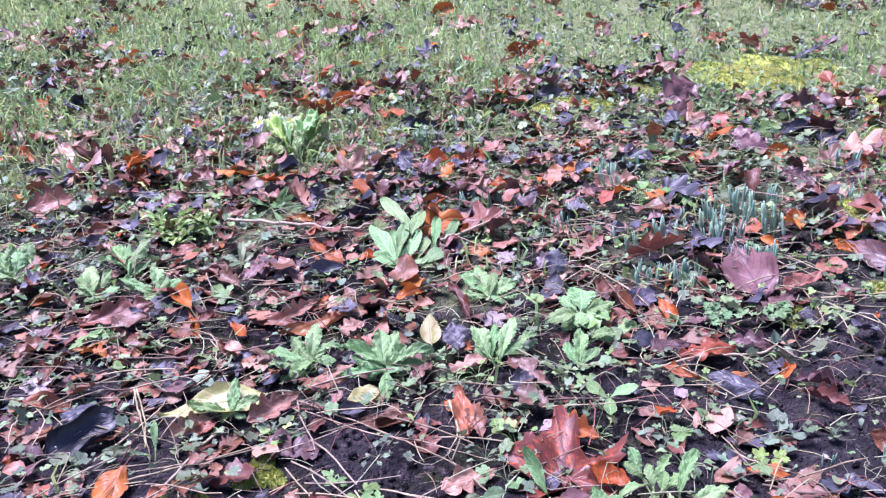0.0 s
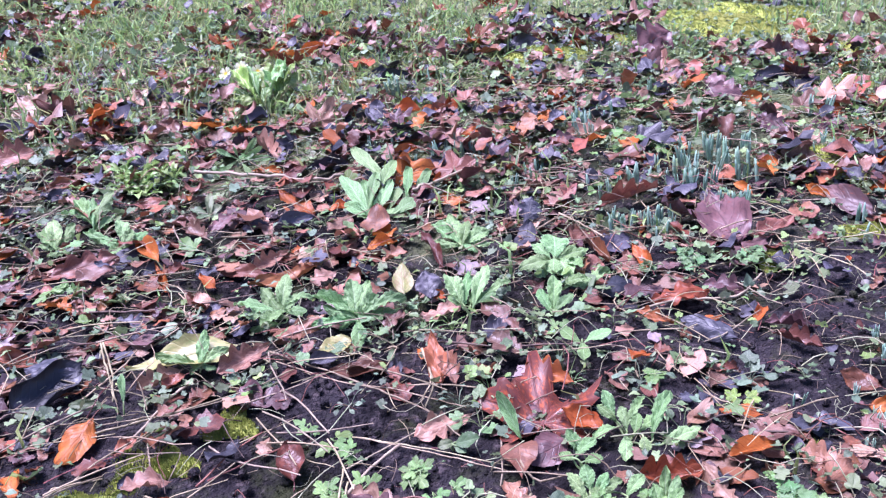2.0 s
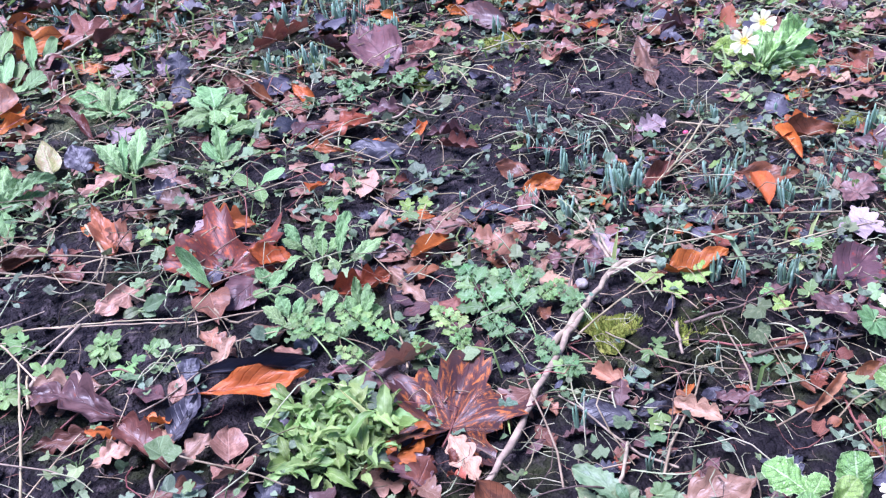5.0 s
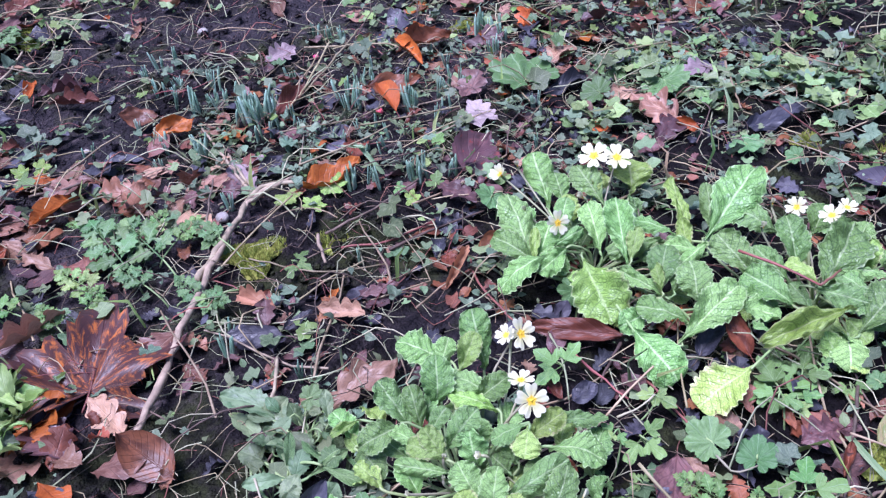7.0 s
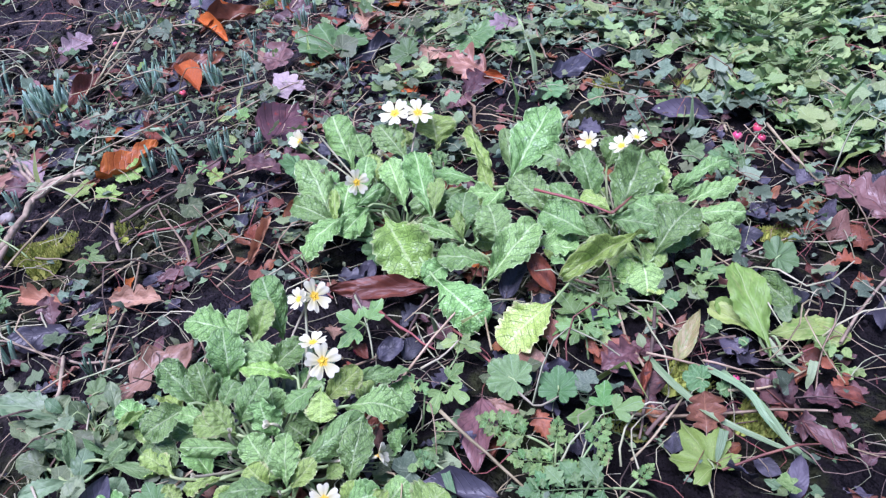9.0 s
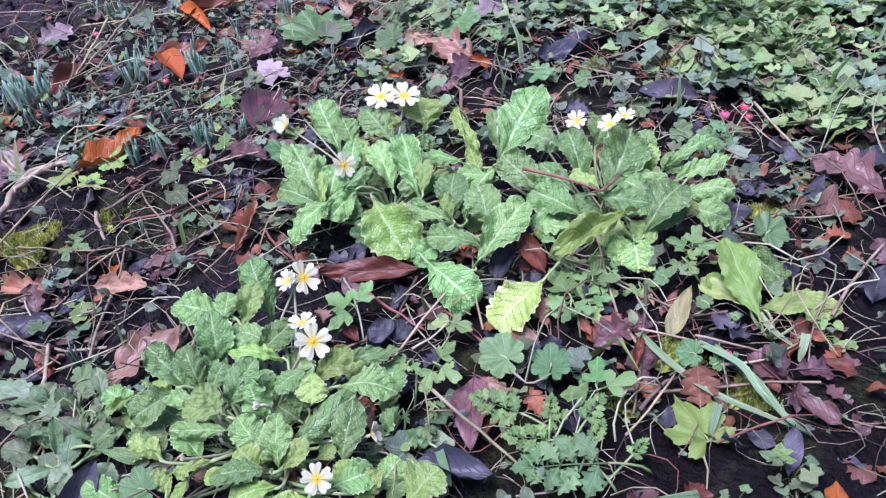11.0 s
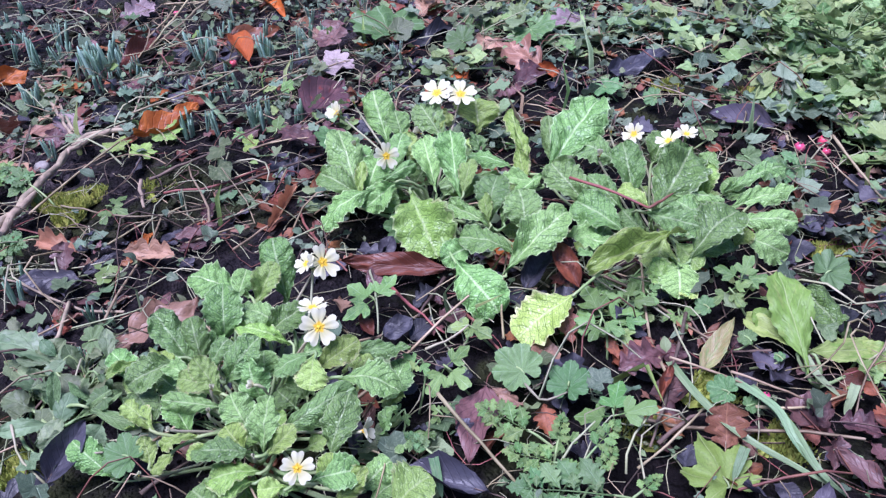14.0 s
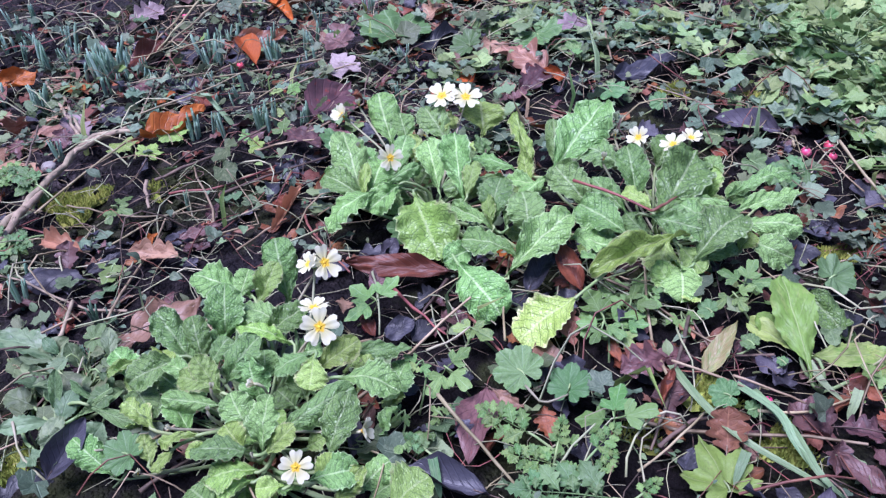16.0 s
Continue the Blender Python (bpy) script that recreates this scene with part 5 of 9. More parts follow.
rose = plant("lambs_ear", "soft pale green rosette of oval downy leaves", "lambs ear", -0.178, 1.746)
grow(rose, "sp", -0.176, 1.700, 0.012, 130, 26, -6, 0.163, 0.57)
grow(rose, "sp", -0.181, 1.712, 0.015, 161, 21, -33, 0.074, 0.93)
grow(rose, "sp", -0.186, 1.700, 0.009, 76, 24, 17, 0.131, 0.53)
grow(rose, "sp", -0.182, 1.778, 0.030, 80, 24, 6, 0.119, 0.64)
grow(rose, "sp", -0.121, 1.782, 0.020, 94, 31, -1, 0.103, 0.55)
grow(rose, "sp", -0.145, 1.726, 0.015, 47, 13, 29, 0.071, 1.15)
grow(rose, "sp", -0.151, 1.727, 0.013, 15, -2, 23, 0.048, 1.41)
grow(rose, "sp", -0.179, 1.713, 0.009, 113, 30, -7, 0.117, 0.63)
grow(rose, "sp", -0.161, 1.826, 0.016, 135, 24, -12, 0.187, 0.44)
grow(rose, "sp", -0.109, 1.815, 0.023, 70, 25, 19, 0.081, 0.71)
grow(rose, "sp", -0.153, 1.755, 0.014, 73, 31, 1, 0.060, 1.07)
grow(rose, "sp", -0.173, 1.716, 0.013, -180, 10, -9, 0.044, 1.33)
grow(rose, "sp", -0.165, 1.717, 0.017, 45, 3, 7, 0.051, 1.25)
grow(rose, "sp", -0.192, 1.720, 0.020, 92, 24, 13, 0.128, 0.51)
KEEP.append((-0.178, 1.746, 0.05))
rose = plant("foxglove", "rosette of grey-green toothed leaves under straw", "foxglove", 0.018, 1.657, "young foxglove rosettes")
grow(rose, "fx", 0.023, 1.629, 0.008, 148, 24, -7, 0.089, 0.69)
grow(rose, "fx", 0.024, 1.626, 0.006, 117, 31, -20, 0.096, 0.61)
grow(rose, "fx", 0.024, 1.632, 0.009, 26, 23, 31, 0.061, 0.94)
grow(rose, "fx", 0.023, 1.622, 0.011, 12, 3, 19, 0.065, 0.59)
grow(rose, "fx", 0.024, 1.617, 0.013, 85, 29, 8, 0.070, 0.59)
grow(rose, "fx", 0.022, 1.624, 0.011, -177, 16, -37, 0.058, 0.61)
grow(rose, "fx", 0.023, 1.617, 0.020, -9, -24, 9, 0.036, 1.05)
KEEP.append((0.018, 1.657, 0.05))
rose = plant("foxglove", "foxglove seedling with upright pale leaves", "foxglove", -0.766, 1.599, "young foxglove rosettes")
grow(rose, "fx", -0.741, 1.564, 0.008, 76, 40, 11, 0.103, 0.55)
grow(rose, "fx", -0.736, 1.567, 0.010, 143, 33, 6, 0.103, 0.58)
grow(rose, "fx", -0.734, 1.556, 0.016, 114, 35, -3, 0.092, 0.39)
grow(rose, "fx", -0.744, 1.579, 0.015, 167, 15, -8, 0.092, 0.36)
grow(rose, "fx", -0.734, 1.559, 0.015, 67, 19, 33, 0.060, 0.61)
KEEP.append((-0.766, 1.599, 0.05))
rose = plant("foxglove", "low rosette of broad pale green leaves", "foxglove", -0.796, 1.513, "young foxglove rosettes")
grow(rose, "fx", -0.775, 1.480, 0.007, 120, 33, 16, 0.084, 0.72)
grow(rose, "fx", -0.772, 1.492, 0.008, 78, 37, 15, 0.063, 0.76)
grow(rose, "fx", -0.759, 1.483, 0.011, -171, 15, -25, 0.055, 0.69)
grow(rose, "fx", -0.737, 1.484, 0.007, -151, 6, -23, 0.051, 0.68)
grow(rose, "fx", -0.764, 1.471, 0.014, 148, 21, 0, 0.081, 0.58)
grow(rose, "fx", -0.759, 1.480, 0.017, 28, 8, 13, 0.045, 0.92)
KEEP.append((-0.796, 1.513, 0.05))
rose = plant("foxglove", "low rosette of broad pale green leaves", "foxglove", -0.662, 1.537, "young foxglove rosettes")
grow(rose, "fx", -0.643, 1.519, 0.007, 125, 37, 7, 0.074, 0.69)
grow(rose, "fx", -0.644, 1.505, 0.011, 165, 24, -7, 0.057, 0.89)
grow(rose, "fx", -0.645, 1.516, 0.010, 34, 20, 35, 0.056, 0.74)
grow(rose, "fx", -0.640, 1.514, 0.013, 173, 18, -30, 0.102, 0.43)
grow(rose, "fx", -0.641, 1.499, 0.014, 75, 38, 32, 0.049, 0.91)
grow(rose, "fx", -0.643, 1.507, 0.014, 19, -13, 12, 0.031, 1.34)
grow(rose, "fx", -0.639, 1.506, 0.014, -154, -4, -28, 0.033, 1.26)
KEEP.append((-0.662, 1.537, 0.05))
rose = plant("foxglove", "small foxglove seedling growing through a yellow leaf", "foxglove", -0.344, 1.197, "young foxglove rosettes")
grow(rose, "fx", -0.331, 1.173, 0.012, 97, 42, 12, 0.070, 0.55)
grow(rose, "fx", -0.335, 1.176, 0.015, 33, 19, 34, 0.057, 0.57)
grow(rose, "fx", -0.326, 1.180, 0.014, -175, 18, -23, 0.082, 0.43)
grow(rose, "fx", -0.329, 1.175, 0.020, -150, -28, -12, 0.022, 1.40)
grow(rose, "fx", -0.332, 1.177, 0.019, 0, -16, 19, 0.028, 0.80)
KEEP.append((-0.344, 1.197, 0.05))
rose = plant("foxglove", "bright green tangle of young toothed leaves", "foxglove", 0.330, 1.122, "young foxglove rosettes")
grow(rose, "fx", 0.313, 1.147, 0.014, 125, 53, -18, 0.043, 0.86)
grow(rose, "fx", 0.318, 1.136, 0.016, 163, 36, -26, 0.038, 0.78)
grow(rose, "fx", 0.331, 1.135, 0.014, 43, 43, 7, 0.047, 0.58)
grow(rose, "fx", 0.345, 1.118, 0.015, 31, 25, 5, 0.045, 0.90)
grow(rose, "fx", 0.363, 1.106, 0.011, 64, 31, -2, 0.080, 0.45)
grow(rose, "fx", 0.374, 1.094, 0.015, 21, 13, 22, 0.060, 0.70)
grow(rose, "fx", 0.318, 1.122, 0.019, -144, -4, -1, 0.043, 0.78)
grow(rose, "fx", 0.329, 1.106, 0.019, -92, -15, -10, 0.045, 0.88)
grow(rose, "fx", 0.351, 1.104, 0.020, -80, -28, -9, 0.025, 1.39)
grow(rose, "fx", 0.330, 1.111, 0.021, 105, 36, 8, 0.037, 0.91)
grow(rose, "fx", 0.340, 1.106, 0.021, 74, 42, 6, 0.030, 1.03)
KEEP.append((0.330, 1.122, 0.05))
rose = plant("foxglove", "bright green tangle of young toothed leaves", "foxglove", 0.270, 1.052, "young foxglove rosettes")
grow(rose, "fx", 0.273, 1.067, 0.009, 149, 52, -22, 0.044, 0.80)
grow(rose, "fx", 0.260, 1.059, 0.011, 33, 29, 9, 0.039, 0.89)
grow(rose, "fx", 0.262, 1.055, 0.014, 167, 7, -15, 0.024, 1.29)
grow(rose, "fx", 0.271, 1.050, 0.014, 18, 1, 27, 0.028, 1.07)
KEEP.append((0.270, 1.052, 0.05))
rose = plant("foxglove", "spreading low tangle of small toothed leaves", "foxglove", 0.281, 1.000, "young foxglove rosettes")
grow(rose, "fx", 0.276, 0.981, 0.016, 22, 15, 15, 0.051, 0.64)
grow(rose, "fx", 0.279, 0.976, 0.015, 146, 42, -18, 0.042, 0.82)
grow(rose, "fx", 0.282, 0.982, 0.020, -77, -31, -9, 0.023, 1.42)
grow(rose, "fx", 0.276, 0.974, 0.020, -166, -16, -6, 0.034, 0.96)
grow(rose, "fx", 0.283, 0.992, 0.015, 112, 50, -20, 0.035, 1.06)
grow(rose, "fx", 0.326, 0.984, 0.016, 43, 32, 13, 0.037, 0.87)
grow(rose, "fx", 0.287, 0.986, 0.015, 38, 48, 27, 0.034, 0.83)
grow(rose, "fx", 0.327, 0.981, 0.019, -125, -9, -20, 0.030, 0.93)
KEEP.append((0.281, 1.000, 0.05))
rose = plant("foxglove", "upright young foxglove shoots in a tangle", "foxglove", 0.372, 0.991, "young foxglove rosettes")
grow(rose, "fx", 0.372, 0.974, 0.012, 83, 61, 8, 0.052, 0.54)
grow(rose, "fx", 0.366, 0.964, 0.015, 109, 51, 5, 0.034, 0.93)
grow(rose, "fx", 0.377, 0.963, 0.014, 68, 44, 9, 0.047, 0.59)
grow(rose, "fx", 0.362, 0.950, 0.017, 21, 10, 24, 0.043, 0.82)
grow(rose, "fx", 0.360, 0.947, 0.020, 178, -24, -30, 0.024, 1.30)
grow(rose, "fx", 0.372, 0.957, 0.015, 44, 40, 11, 0.040, 0.69)
KEEP.append((0.372, 0.991, 0.05))
rose = plant("weed", "small pale weed with two broad leaves", "weed", 0.093, 1.066)
grow(rose, "gw", 0.096, 1.070, 0.014, -148, 4, -28, 0.028, 1.02)
grow(rose, "gw", 0.091, 1.069, 0.010, -6, 22, 30, 0.044, 0.97)
grow(rose, "gw", 0.093, 1.064, 0.015, -24, -19, 9, 0.022, 1.19)
KEEP.append((0.093, 1.066, 0.05))
rose = plant("weed", "small grey-green weed on bare soil", "weed", -0.542, 1.689)
grow(rose, "gw", -0.526, 1.666, 0.011, 180, 24, -23, 0.049, 0.69)
grow(rose, "gw", -0.532, 1.662, 0.011, 56, 22, 36, 0.041, 0.92)
grow(rose, "gw", -0.526, 1.657, 0.008, 108, 30, 14, 0.078, 0.44)
grow(rose, "gw", -0.527, 1.664, 0.014, -135, 3, -10, 0.029, 1.03)
grow(rose, "gw", -0.528, 1.661, 0.013, 8, -3, 21, 0.041, 0.74)
KEEP.append((-0.542, 1.689, 0.05))
rose = plant("primrose", "primrose in flower among fallen leaves on the bank", "primrose", -0.670, 2.351, "primroses")
grow(rose, "pl", -0.639, 2.311, 0.015, -164, 15, -35, 0.083, 0.84)
grow(rose, "pr", -0.648, 2.320, 0.012, 161, 22, -19, 0.131, 0.58)
grow(rose, "pl", -0.651, 2.292, 0.016, 132, 30, -11, 0.172, 0.47)
grow(rose, "pr", -0.646, 2.310, 0.013, 122, 36, -11, 0.166, 0.53)
grow(rose, "pl", -0.641, 2.317, 0.013, 102, 40, 4, 0.147, 0.62)
grow(rose, "pr", -0.626, 2.293, 0.011, 86, 31, 6, 0.190, 0.44)
grow(rose, "pl", -0.614, 2.272, 0.016, 80, 22, 15, 0.187, 0.38)
grow(rose, "pr", -0.634, 2.304, 0.018, 21, -8, 49, 0.049, 1.53)
grow(rose, "pl", -0.632, 2.287, 0.019, -139, -12, -21, 0.044, 1.42)
grow(rose, "pl", -0.610, 2.310, 0.021, 86, 31, 19, 0.098, 0.66)
grow(rose, "pl", -0.648, 2.300, 0.019, 112, 38, 1, 0.103, 0.79)
grow(rose, "pl", -0.609, 2.343, 0.015, 84, 30, 12, 0.154, 0.40)
grow(rose, "pl", -0.668, 2.298, 0.016, 146, 13, -30, 0.082, 0.86)
grow(rose, "pr", -0.626, 2.271, 0.022, 89, 34, 7, 0.080, 0.90)
KEEP.append((-0.670, 2.351, 0.08))
flower(rose, -0.792, 2.421, 0.060, -104, 38, 0.043, 10)
flower(rose, -0.740, 2.422, 0.080, -85, 37, 0.043, 5)
flower(rose, -0.681, 2.400, 0.080, -56, 38, 0.039, 15)
flower(rose, -0.623, 2.428, 0.080, -38, 38, 0.042, 10)
flower(rose, -0.635, 2.332, 0.060, -46, 19, 0.038, 30)
rose = plant("primrose", "small primrose with open cream flowers beside dark leaves", "primrose", 1.257, 1.508, "primroses")
grow(rose, "pl", 1.235, 1.472, 0.014, 112, 4, -17, 0.116, 0.60)
grow(rose, "pl", 1.223, 1.474, 0.019, 162, -11, -19, 0.047, 1.20)
grow(rose, "pr", 1.219, 1.446, 0.020, 32, 16, 8, 0.128, 0.59)
grow(rose, "pr", 1.224, 1.439, 0.016, 30, 17, 21, 0.165, 0.56)
grow(rose, "pr", 1.239, 1.462, 0.014, -23, 2, 37, 0.113, 0.53)
grow(rose, "pr", 1.224, 1.461, 0.021, 52, 27, 8, 0.089, 0.76)
grow(rose, "pl", 1.221, 1.464, 0.024, 90, 12, -12, 0.082, 0.69)
grow(rose, "pr", 1.242, 1.453, 0.023, 4, 9, 31, 0.110, 0.61)
grow(rose, "pr", 1.237, 1.467, 0.021, -140, -35, -12, 0.019, 2.72)
KEEP.append((1.257, 1.508, 0.08))
flower(rose, 1.210, 1.487, 0.065, -117, 30, 0.054, 0)
flower(rose, 1.278, 1.536, 0.075, -113, 39, 0.051, 5)
flower(rose, 1.245, 1.558, 0.070, -162, 59, 0.029, 60)
# end of the rosettes
rose = plant("foxglove", "grey-green rosette of young crinkled foxglove leaves", "foxglove", -0.987, 1.518, "young foxglove rosettes")
grow(rose, "fx", -0.975, 1.503, 0.026, 163, 47, -14, 0.071, 0.95)
grow(rose, "fx", -0.977, 1.520, 0.019, 63, 48, 55, 0.074, 0.95)
grow(rose, "fx", -0.945, 1.484, 0.033, 44, 3, 47, 0.040, 0.95)
grow(rose, "fx", -0.951, 1.475, 0.036, -159, 14, -13, 0.039, 0.95)
grow(rose, "fx", -0.952, 1.489, 0.036, 107, 31, 36, 0.068, 0.95)
grow(rose, "fx", -0.943, 1.480, 0.031, 4, -27, 13, 0.042, 0.95)
grow(rose, "fx", -0.981, 1.517, 0.020, 102, 69, 44, 0.062, 0.95)
grow(rose, "fx", -0.944, 1.478, 0.033, 14, -24, 39, 0.023, 0.95)
KEEP.append((-0.987, 1.518, 0.05))
rosette(rose, "fx", 9, 0.022, 0.042, 20, 70, 25, 0.006, 0.85)
rose = plant("foxglove", "grey-green rosette of young crinkled foxglove leaves", "foxglove", -0.578, 1.956, "young foxglove rosettes")
grow(rose, "sp", -0.571, 1.932, 0.024, -172, 31, -63, 0.053, 0.6)
grow(rose, "sp", -0.561, 1.942, 0.021, 33, 20, 88, 0.057, 0.6)
grow(rose, "sp", -0.571, 1.959, 0.016, 41, 40, 86, 0.061, 0.6)
grow(rose, "sp", -0.561, 1.914, 0.027, -140, -22, -50, 0.037, 0.6)
grow(rose, "sp", -0.556, 1.936, 0.021, 23, -6, 61, 0.067, 0.6)
grow(rose, "sp", -0.566, 1.934, 0.025, 162, 72, -52, 0.031, 0.6)
grow(rose, "sp", -0.556, 1.921, 0.022, -39, -34, 23, 0.050, 0.6)
KEEP.append((-0.578, 1.956, 0.05))
rose = plant("plantain", "single upright smooth pale leaf by a straw stalk", "plantain", -0.412, 1.073)
grow(rose, "sp", -0.412, 1.078, 0.011, 108, 55, 4, 0.048, 0.6)
KEEP.append((-0.412, 1.073, 0.05))
rose = plant("plantain", "broad smooth pale green leaf standing up", "plantain", 0.206, 1.018)
grow(rose, "sp", 0.189, 1.088, 0.003, 139, 57, -51, 0.085, 0.6)
KEEP.append((0.206, 1.018, 0.05))
rose = plant("plantain", "long low green leaf on the soil", "plantain", -0.423, 1.075)
grow(rose, "gw", -0.431, 1.076, 0.006, -162, 15, -40, 0.063, 0.5)
grow(rose, "gw", -0.421, 1.070, 0.011, -161, 9, -12, 0.026, 0.5)
KEEP.append((-0.423, 1.075, 0.05))
rose = plant("herb_robert", "spreading dull green lobed leaves on the soil", "weed", -1.817, 2.753)
grow(rose, "gw", -1.783, 2.704, 0.034, -150, 36, -88, 0.069, 0.5)
grow(rose, "gw", -1.774, 2.684, 0.035, -141, 2, -26, 0.096, 0.5)
grow(rose, "gw", -1.755, 2.699, 0.035, 40, 1, 20, 0.083, 0.5)
grow(rose, "gw", -1.753, 2.706, 0.030, 24, -13, 56, 0.133, 0.5)
grow(rose, "gw", -1.772, 2.715, 0.034, 55, 33, 83, 0.074, 0.5)
grow(rose, "gw", -1.755, 2.668, 0.036, -117, -30, -72, 0.072, 0.5)
grow(rose, "gw", -1.712, 2.656, 0.040, 11, -26, 51, 0.161, 0.5)
grow(rose, "gw", -1.766, 2.697, 0.039, 111, 49, -3, 0.050, 0.5)
grow(rose, "gw", -1.743, 2.679, 0.034, 4, -34, 37, 0.079, 0.5)
grow(rose, "gw", -1.763, 2.671, 0.033, -120, -22, -48, 0.104, 0.5)
KEEP.append((-1.817, 2.753, 0.05))
rose = plant("bellflower", "upright narrow green leaves at the foot of primrose", "weed", 0.554, 0.538)
grow(rose, "sp", 0.542, 0.529, 0.012, 40, 61, 37, 0.042, 0.6)
grow(rose, "sp", 0.550, 0.508, 0.024, -1, 7, 35, 0.043, 0.6)
grow(rose, "sp", 0.563, 0.509, 0.033, -44, -30, 47, 0.048, 0.6)
grow(rose, "sp", 0.573, 0.515, 0.018, 119, 47, -56, 0.030, 0.6)
grow(rose, "sp", 0.588, 0.509, 0.026, -63, -33, 42, 0.034, 0.6)
KEEP.append((0.554, 0.538, 0.05))

# ---- leaves and stems on the bank ----
lay("okp", -0.607, 2.003, 0.010, 136, 14, -6, 0.147, 0.59)
lay("okp", -0.623, 1.954, 0.010, -127, -2, -21, 0.096, 0.61)
lay("dk", -0.989, 1.969, 0.010, -9, -8, 31, 0.131, 0.46)
lay("dk", -0.603, 2.075, 0.010, 44, 4, 40, 0.086, 0.79)
lay("okp", -0.765, 2.052, 0.010, 143, 12, -5, 0.156, 0.46)
lay("oak", -0.736, 1.378, 0.010, 36, 1, 40, 0.140, 0.62)
lay("be", -0.543, 1.466, 0.010, 138, 16, -20, 0.100, 0.66)
lay("be", -0.484, 1.376, 0.010, 129, 13, -4, 0.100, 0.42)
lay("dk", -0.566, 1.425, 0.008, 46, 3, 39, 0.050, 1.14)
lay("brl", -0.717, 1.681, 0.012, 22, -2, 33, 0.075, 1.11)
lay("dk", -0.921, 1.667, 0.010, 57, 6, 39, 0.070, 0.95)
lay("br", -0.894, 1.789, 0.010, -135, -0, -40, 0.101, 0.60)
lay("okp", -0.490, 1.571, 0.010, 149, 13, -14, 0.084, 0.75)
lay("puo", -0.504, 1.592, 0.010, 60, 6, 17, 0.086, 0.69)
lay("dk", -0.441, 1.622, 0.010, 29, 2, 29, 0.061, 1.03)
lay("br", -0.339, 1.574, 0.010, -167, 7, -24, 0.093, 0.56)
lay("dk", -0.465, 1.440, 0.008, 29, -1, 13, 0.057, 0.87)
lay("brl", -0.321, 1.460, 0.015, 180, 6, -31, 0.105, 0.80)
lay("brl", -0.344, 1.409, 0.015, 42, 2, 19, 0.149, 0.74)
lay("okp", -0.472, 1.969, 0.010, 135, 15, 2, 0.141, 0.63)
lay("okp", -0.363, 1.610, 0.010, 138, 15, -3, 0.118, 0.57)
lay("be", -0.307, 1.703, 0.010, 142, 15, -23, 0.140, 0.64)
lay("dk", -0.379, 1.650, 0.010, 26, 0, 36, 0.088, 0.68)
lay("be", -0.281, 1.722, 0.015, 20, 1, 18, 0.051, 1.10)
lay("okp", -0.224, 1.735, 0.010, -112, -4, -16, 0.095, 0.72)
lay("be", -0.441, 1.896, 0.010, 175, 10, -36, 0.049, 0.91)
lay("br", -0.338, 2.042, 0.010, 164, 13, -37, 0.073, 0.71)
lay("dk", -0.399, 1.918, 0.010, 35, -1, 38, 0.111, 0.57)
lay("dk", -0.436, 2.136, 0.010, 35, -0, 21, 0.091, 0.75)
lay("be", -0.163, 1.892, 0.015, 49, 7, 15, 0.092, 0.85)
lay("be", -0.211, 2.021, 0.012, 44, 3, 39, 0.082, 0.68)
lay("be", -0.085, 1.898, 0.012, 51, 11, 32, 0.049, 1.05)
lay("okp", -0.043, 2.152, 0.010, 161, 12, -31, 0.123, 0.58)
lay("be", -0.066, 2.189, 0.010, 31, 1, 40, 0.084, 0.76)
lay("be", -0.164, 1.583, 0.010, 33, 2, 27, 0.068, 0.89)
lay("okp", -0.197, 1.498, 0.010, -129, -1, -18, 0.063, 0.93)
lay("okp", -0.310, 1.556, 0.010, -120, -3, -31, 0.098, 0.58)
lay("brl", 0.003, 1.530, 0.010, 122, 17, 4, 0.127, 0.51)
lay("okl", 0.061, 1.783, 0.010, 143, 12, -13, 0.059, 1.15)
lay("okl", 0.101, 1.763, 0.010, 60, 5, 29, 0.074, 0.75)
lay("oak", 0.271, 1.826, 0.010, 36, 2, 33, 0.183, 0.37)
lay("pu", 0.561, 1.710, 0.010, 100, 13, -13, 0.218, 0.65)
lay("oak", 0.584, 1.746, 0.015, 38, 4, 14, 0.129, 0.55)
lay("puo", 0.620, 1.738, 0.015, -126, -3, -21, 0.149, 0.50)
lay("be", 0.623, 1.936, 0.015, 136, 20, -32, 0.054, 0.86)
lay("pu", 0.854, 1.865, 0.010, 121, 12, -32, 0.164, 0.47)
lay("be", 0.786, 1.944, 0.015, 142, 18, -31, 0.063, 0.86)
lay("okp", 0.812, 2.169, 0.010, 168, 11, -26, 0.092, 1.06)
lay("be", 0.715, 2.139, 0.010, -157, 4, -39, 0.060, 0.98)
lay("br", 0.796, 2.314, 0.010, -156, 5, -20, 0.083, 0.65)
lay("okp", 0.510, 2.234, 0.010, 137, 15, -27, 0.067, 0.86)
lay("be", 0.388, 1.587, 0.012, 116, 18, -17, 0.080, 0.87)
lay("br", 0.315, 1.599, 0.012, 121, 14, -4, 0.106, 0.53)
lay("dkd", 0.289, 1.488, 0.010, 41, 3, 19, 0.082, 1.82)
lay("pu", 0.334, 1.484, 0.010, 42, 4, 13, 0.062, 0.89)
lay("oko", 0.372, 1.470, 0.015, 19, 1, 22, 0.118, 0.59)
lay("puo", 0.554, 1.527, 0.010, 171, 12, -20, 0.081, 0.73)
lay("oko", 0.337, 1.444, 0.010, -22, -7, 11, 0.085, 0.45)
lay("be", 0.501, 1.450, 0.010, -158, 3, -9, 0.075, 0.48)
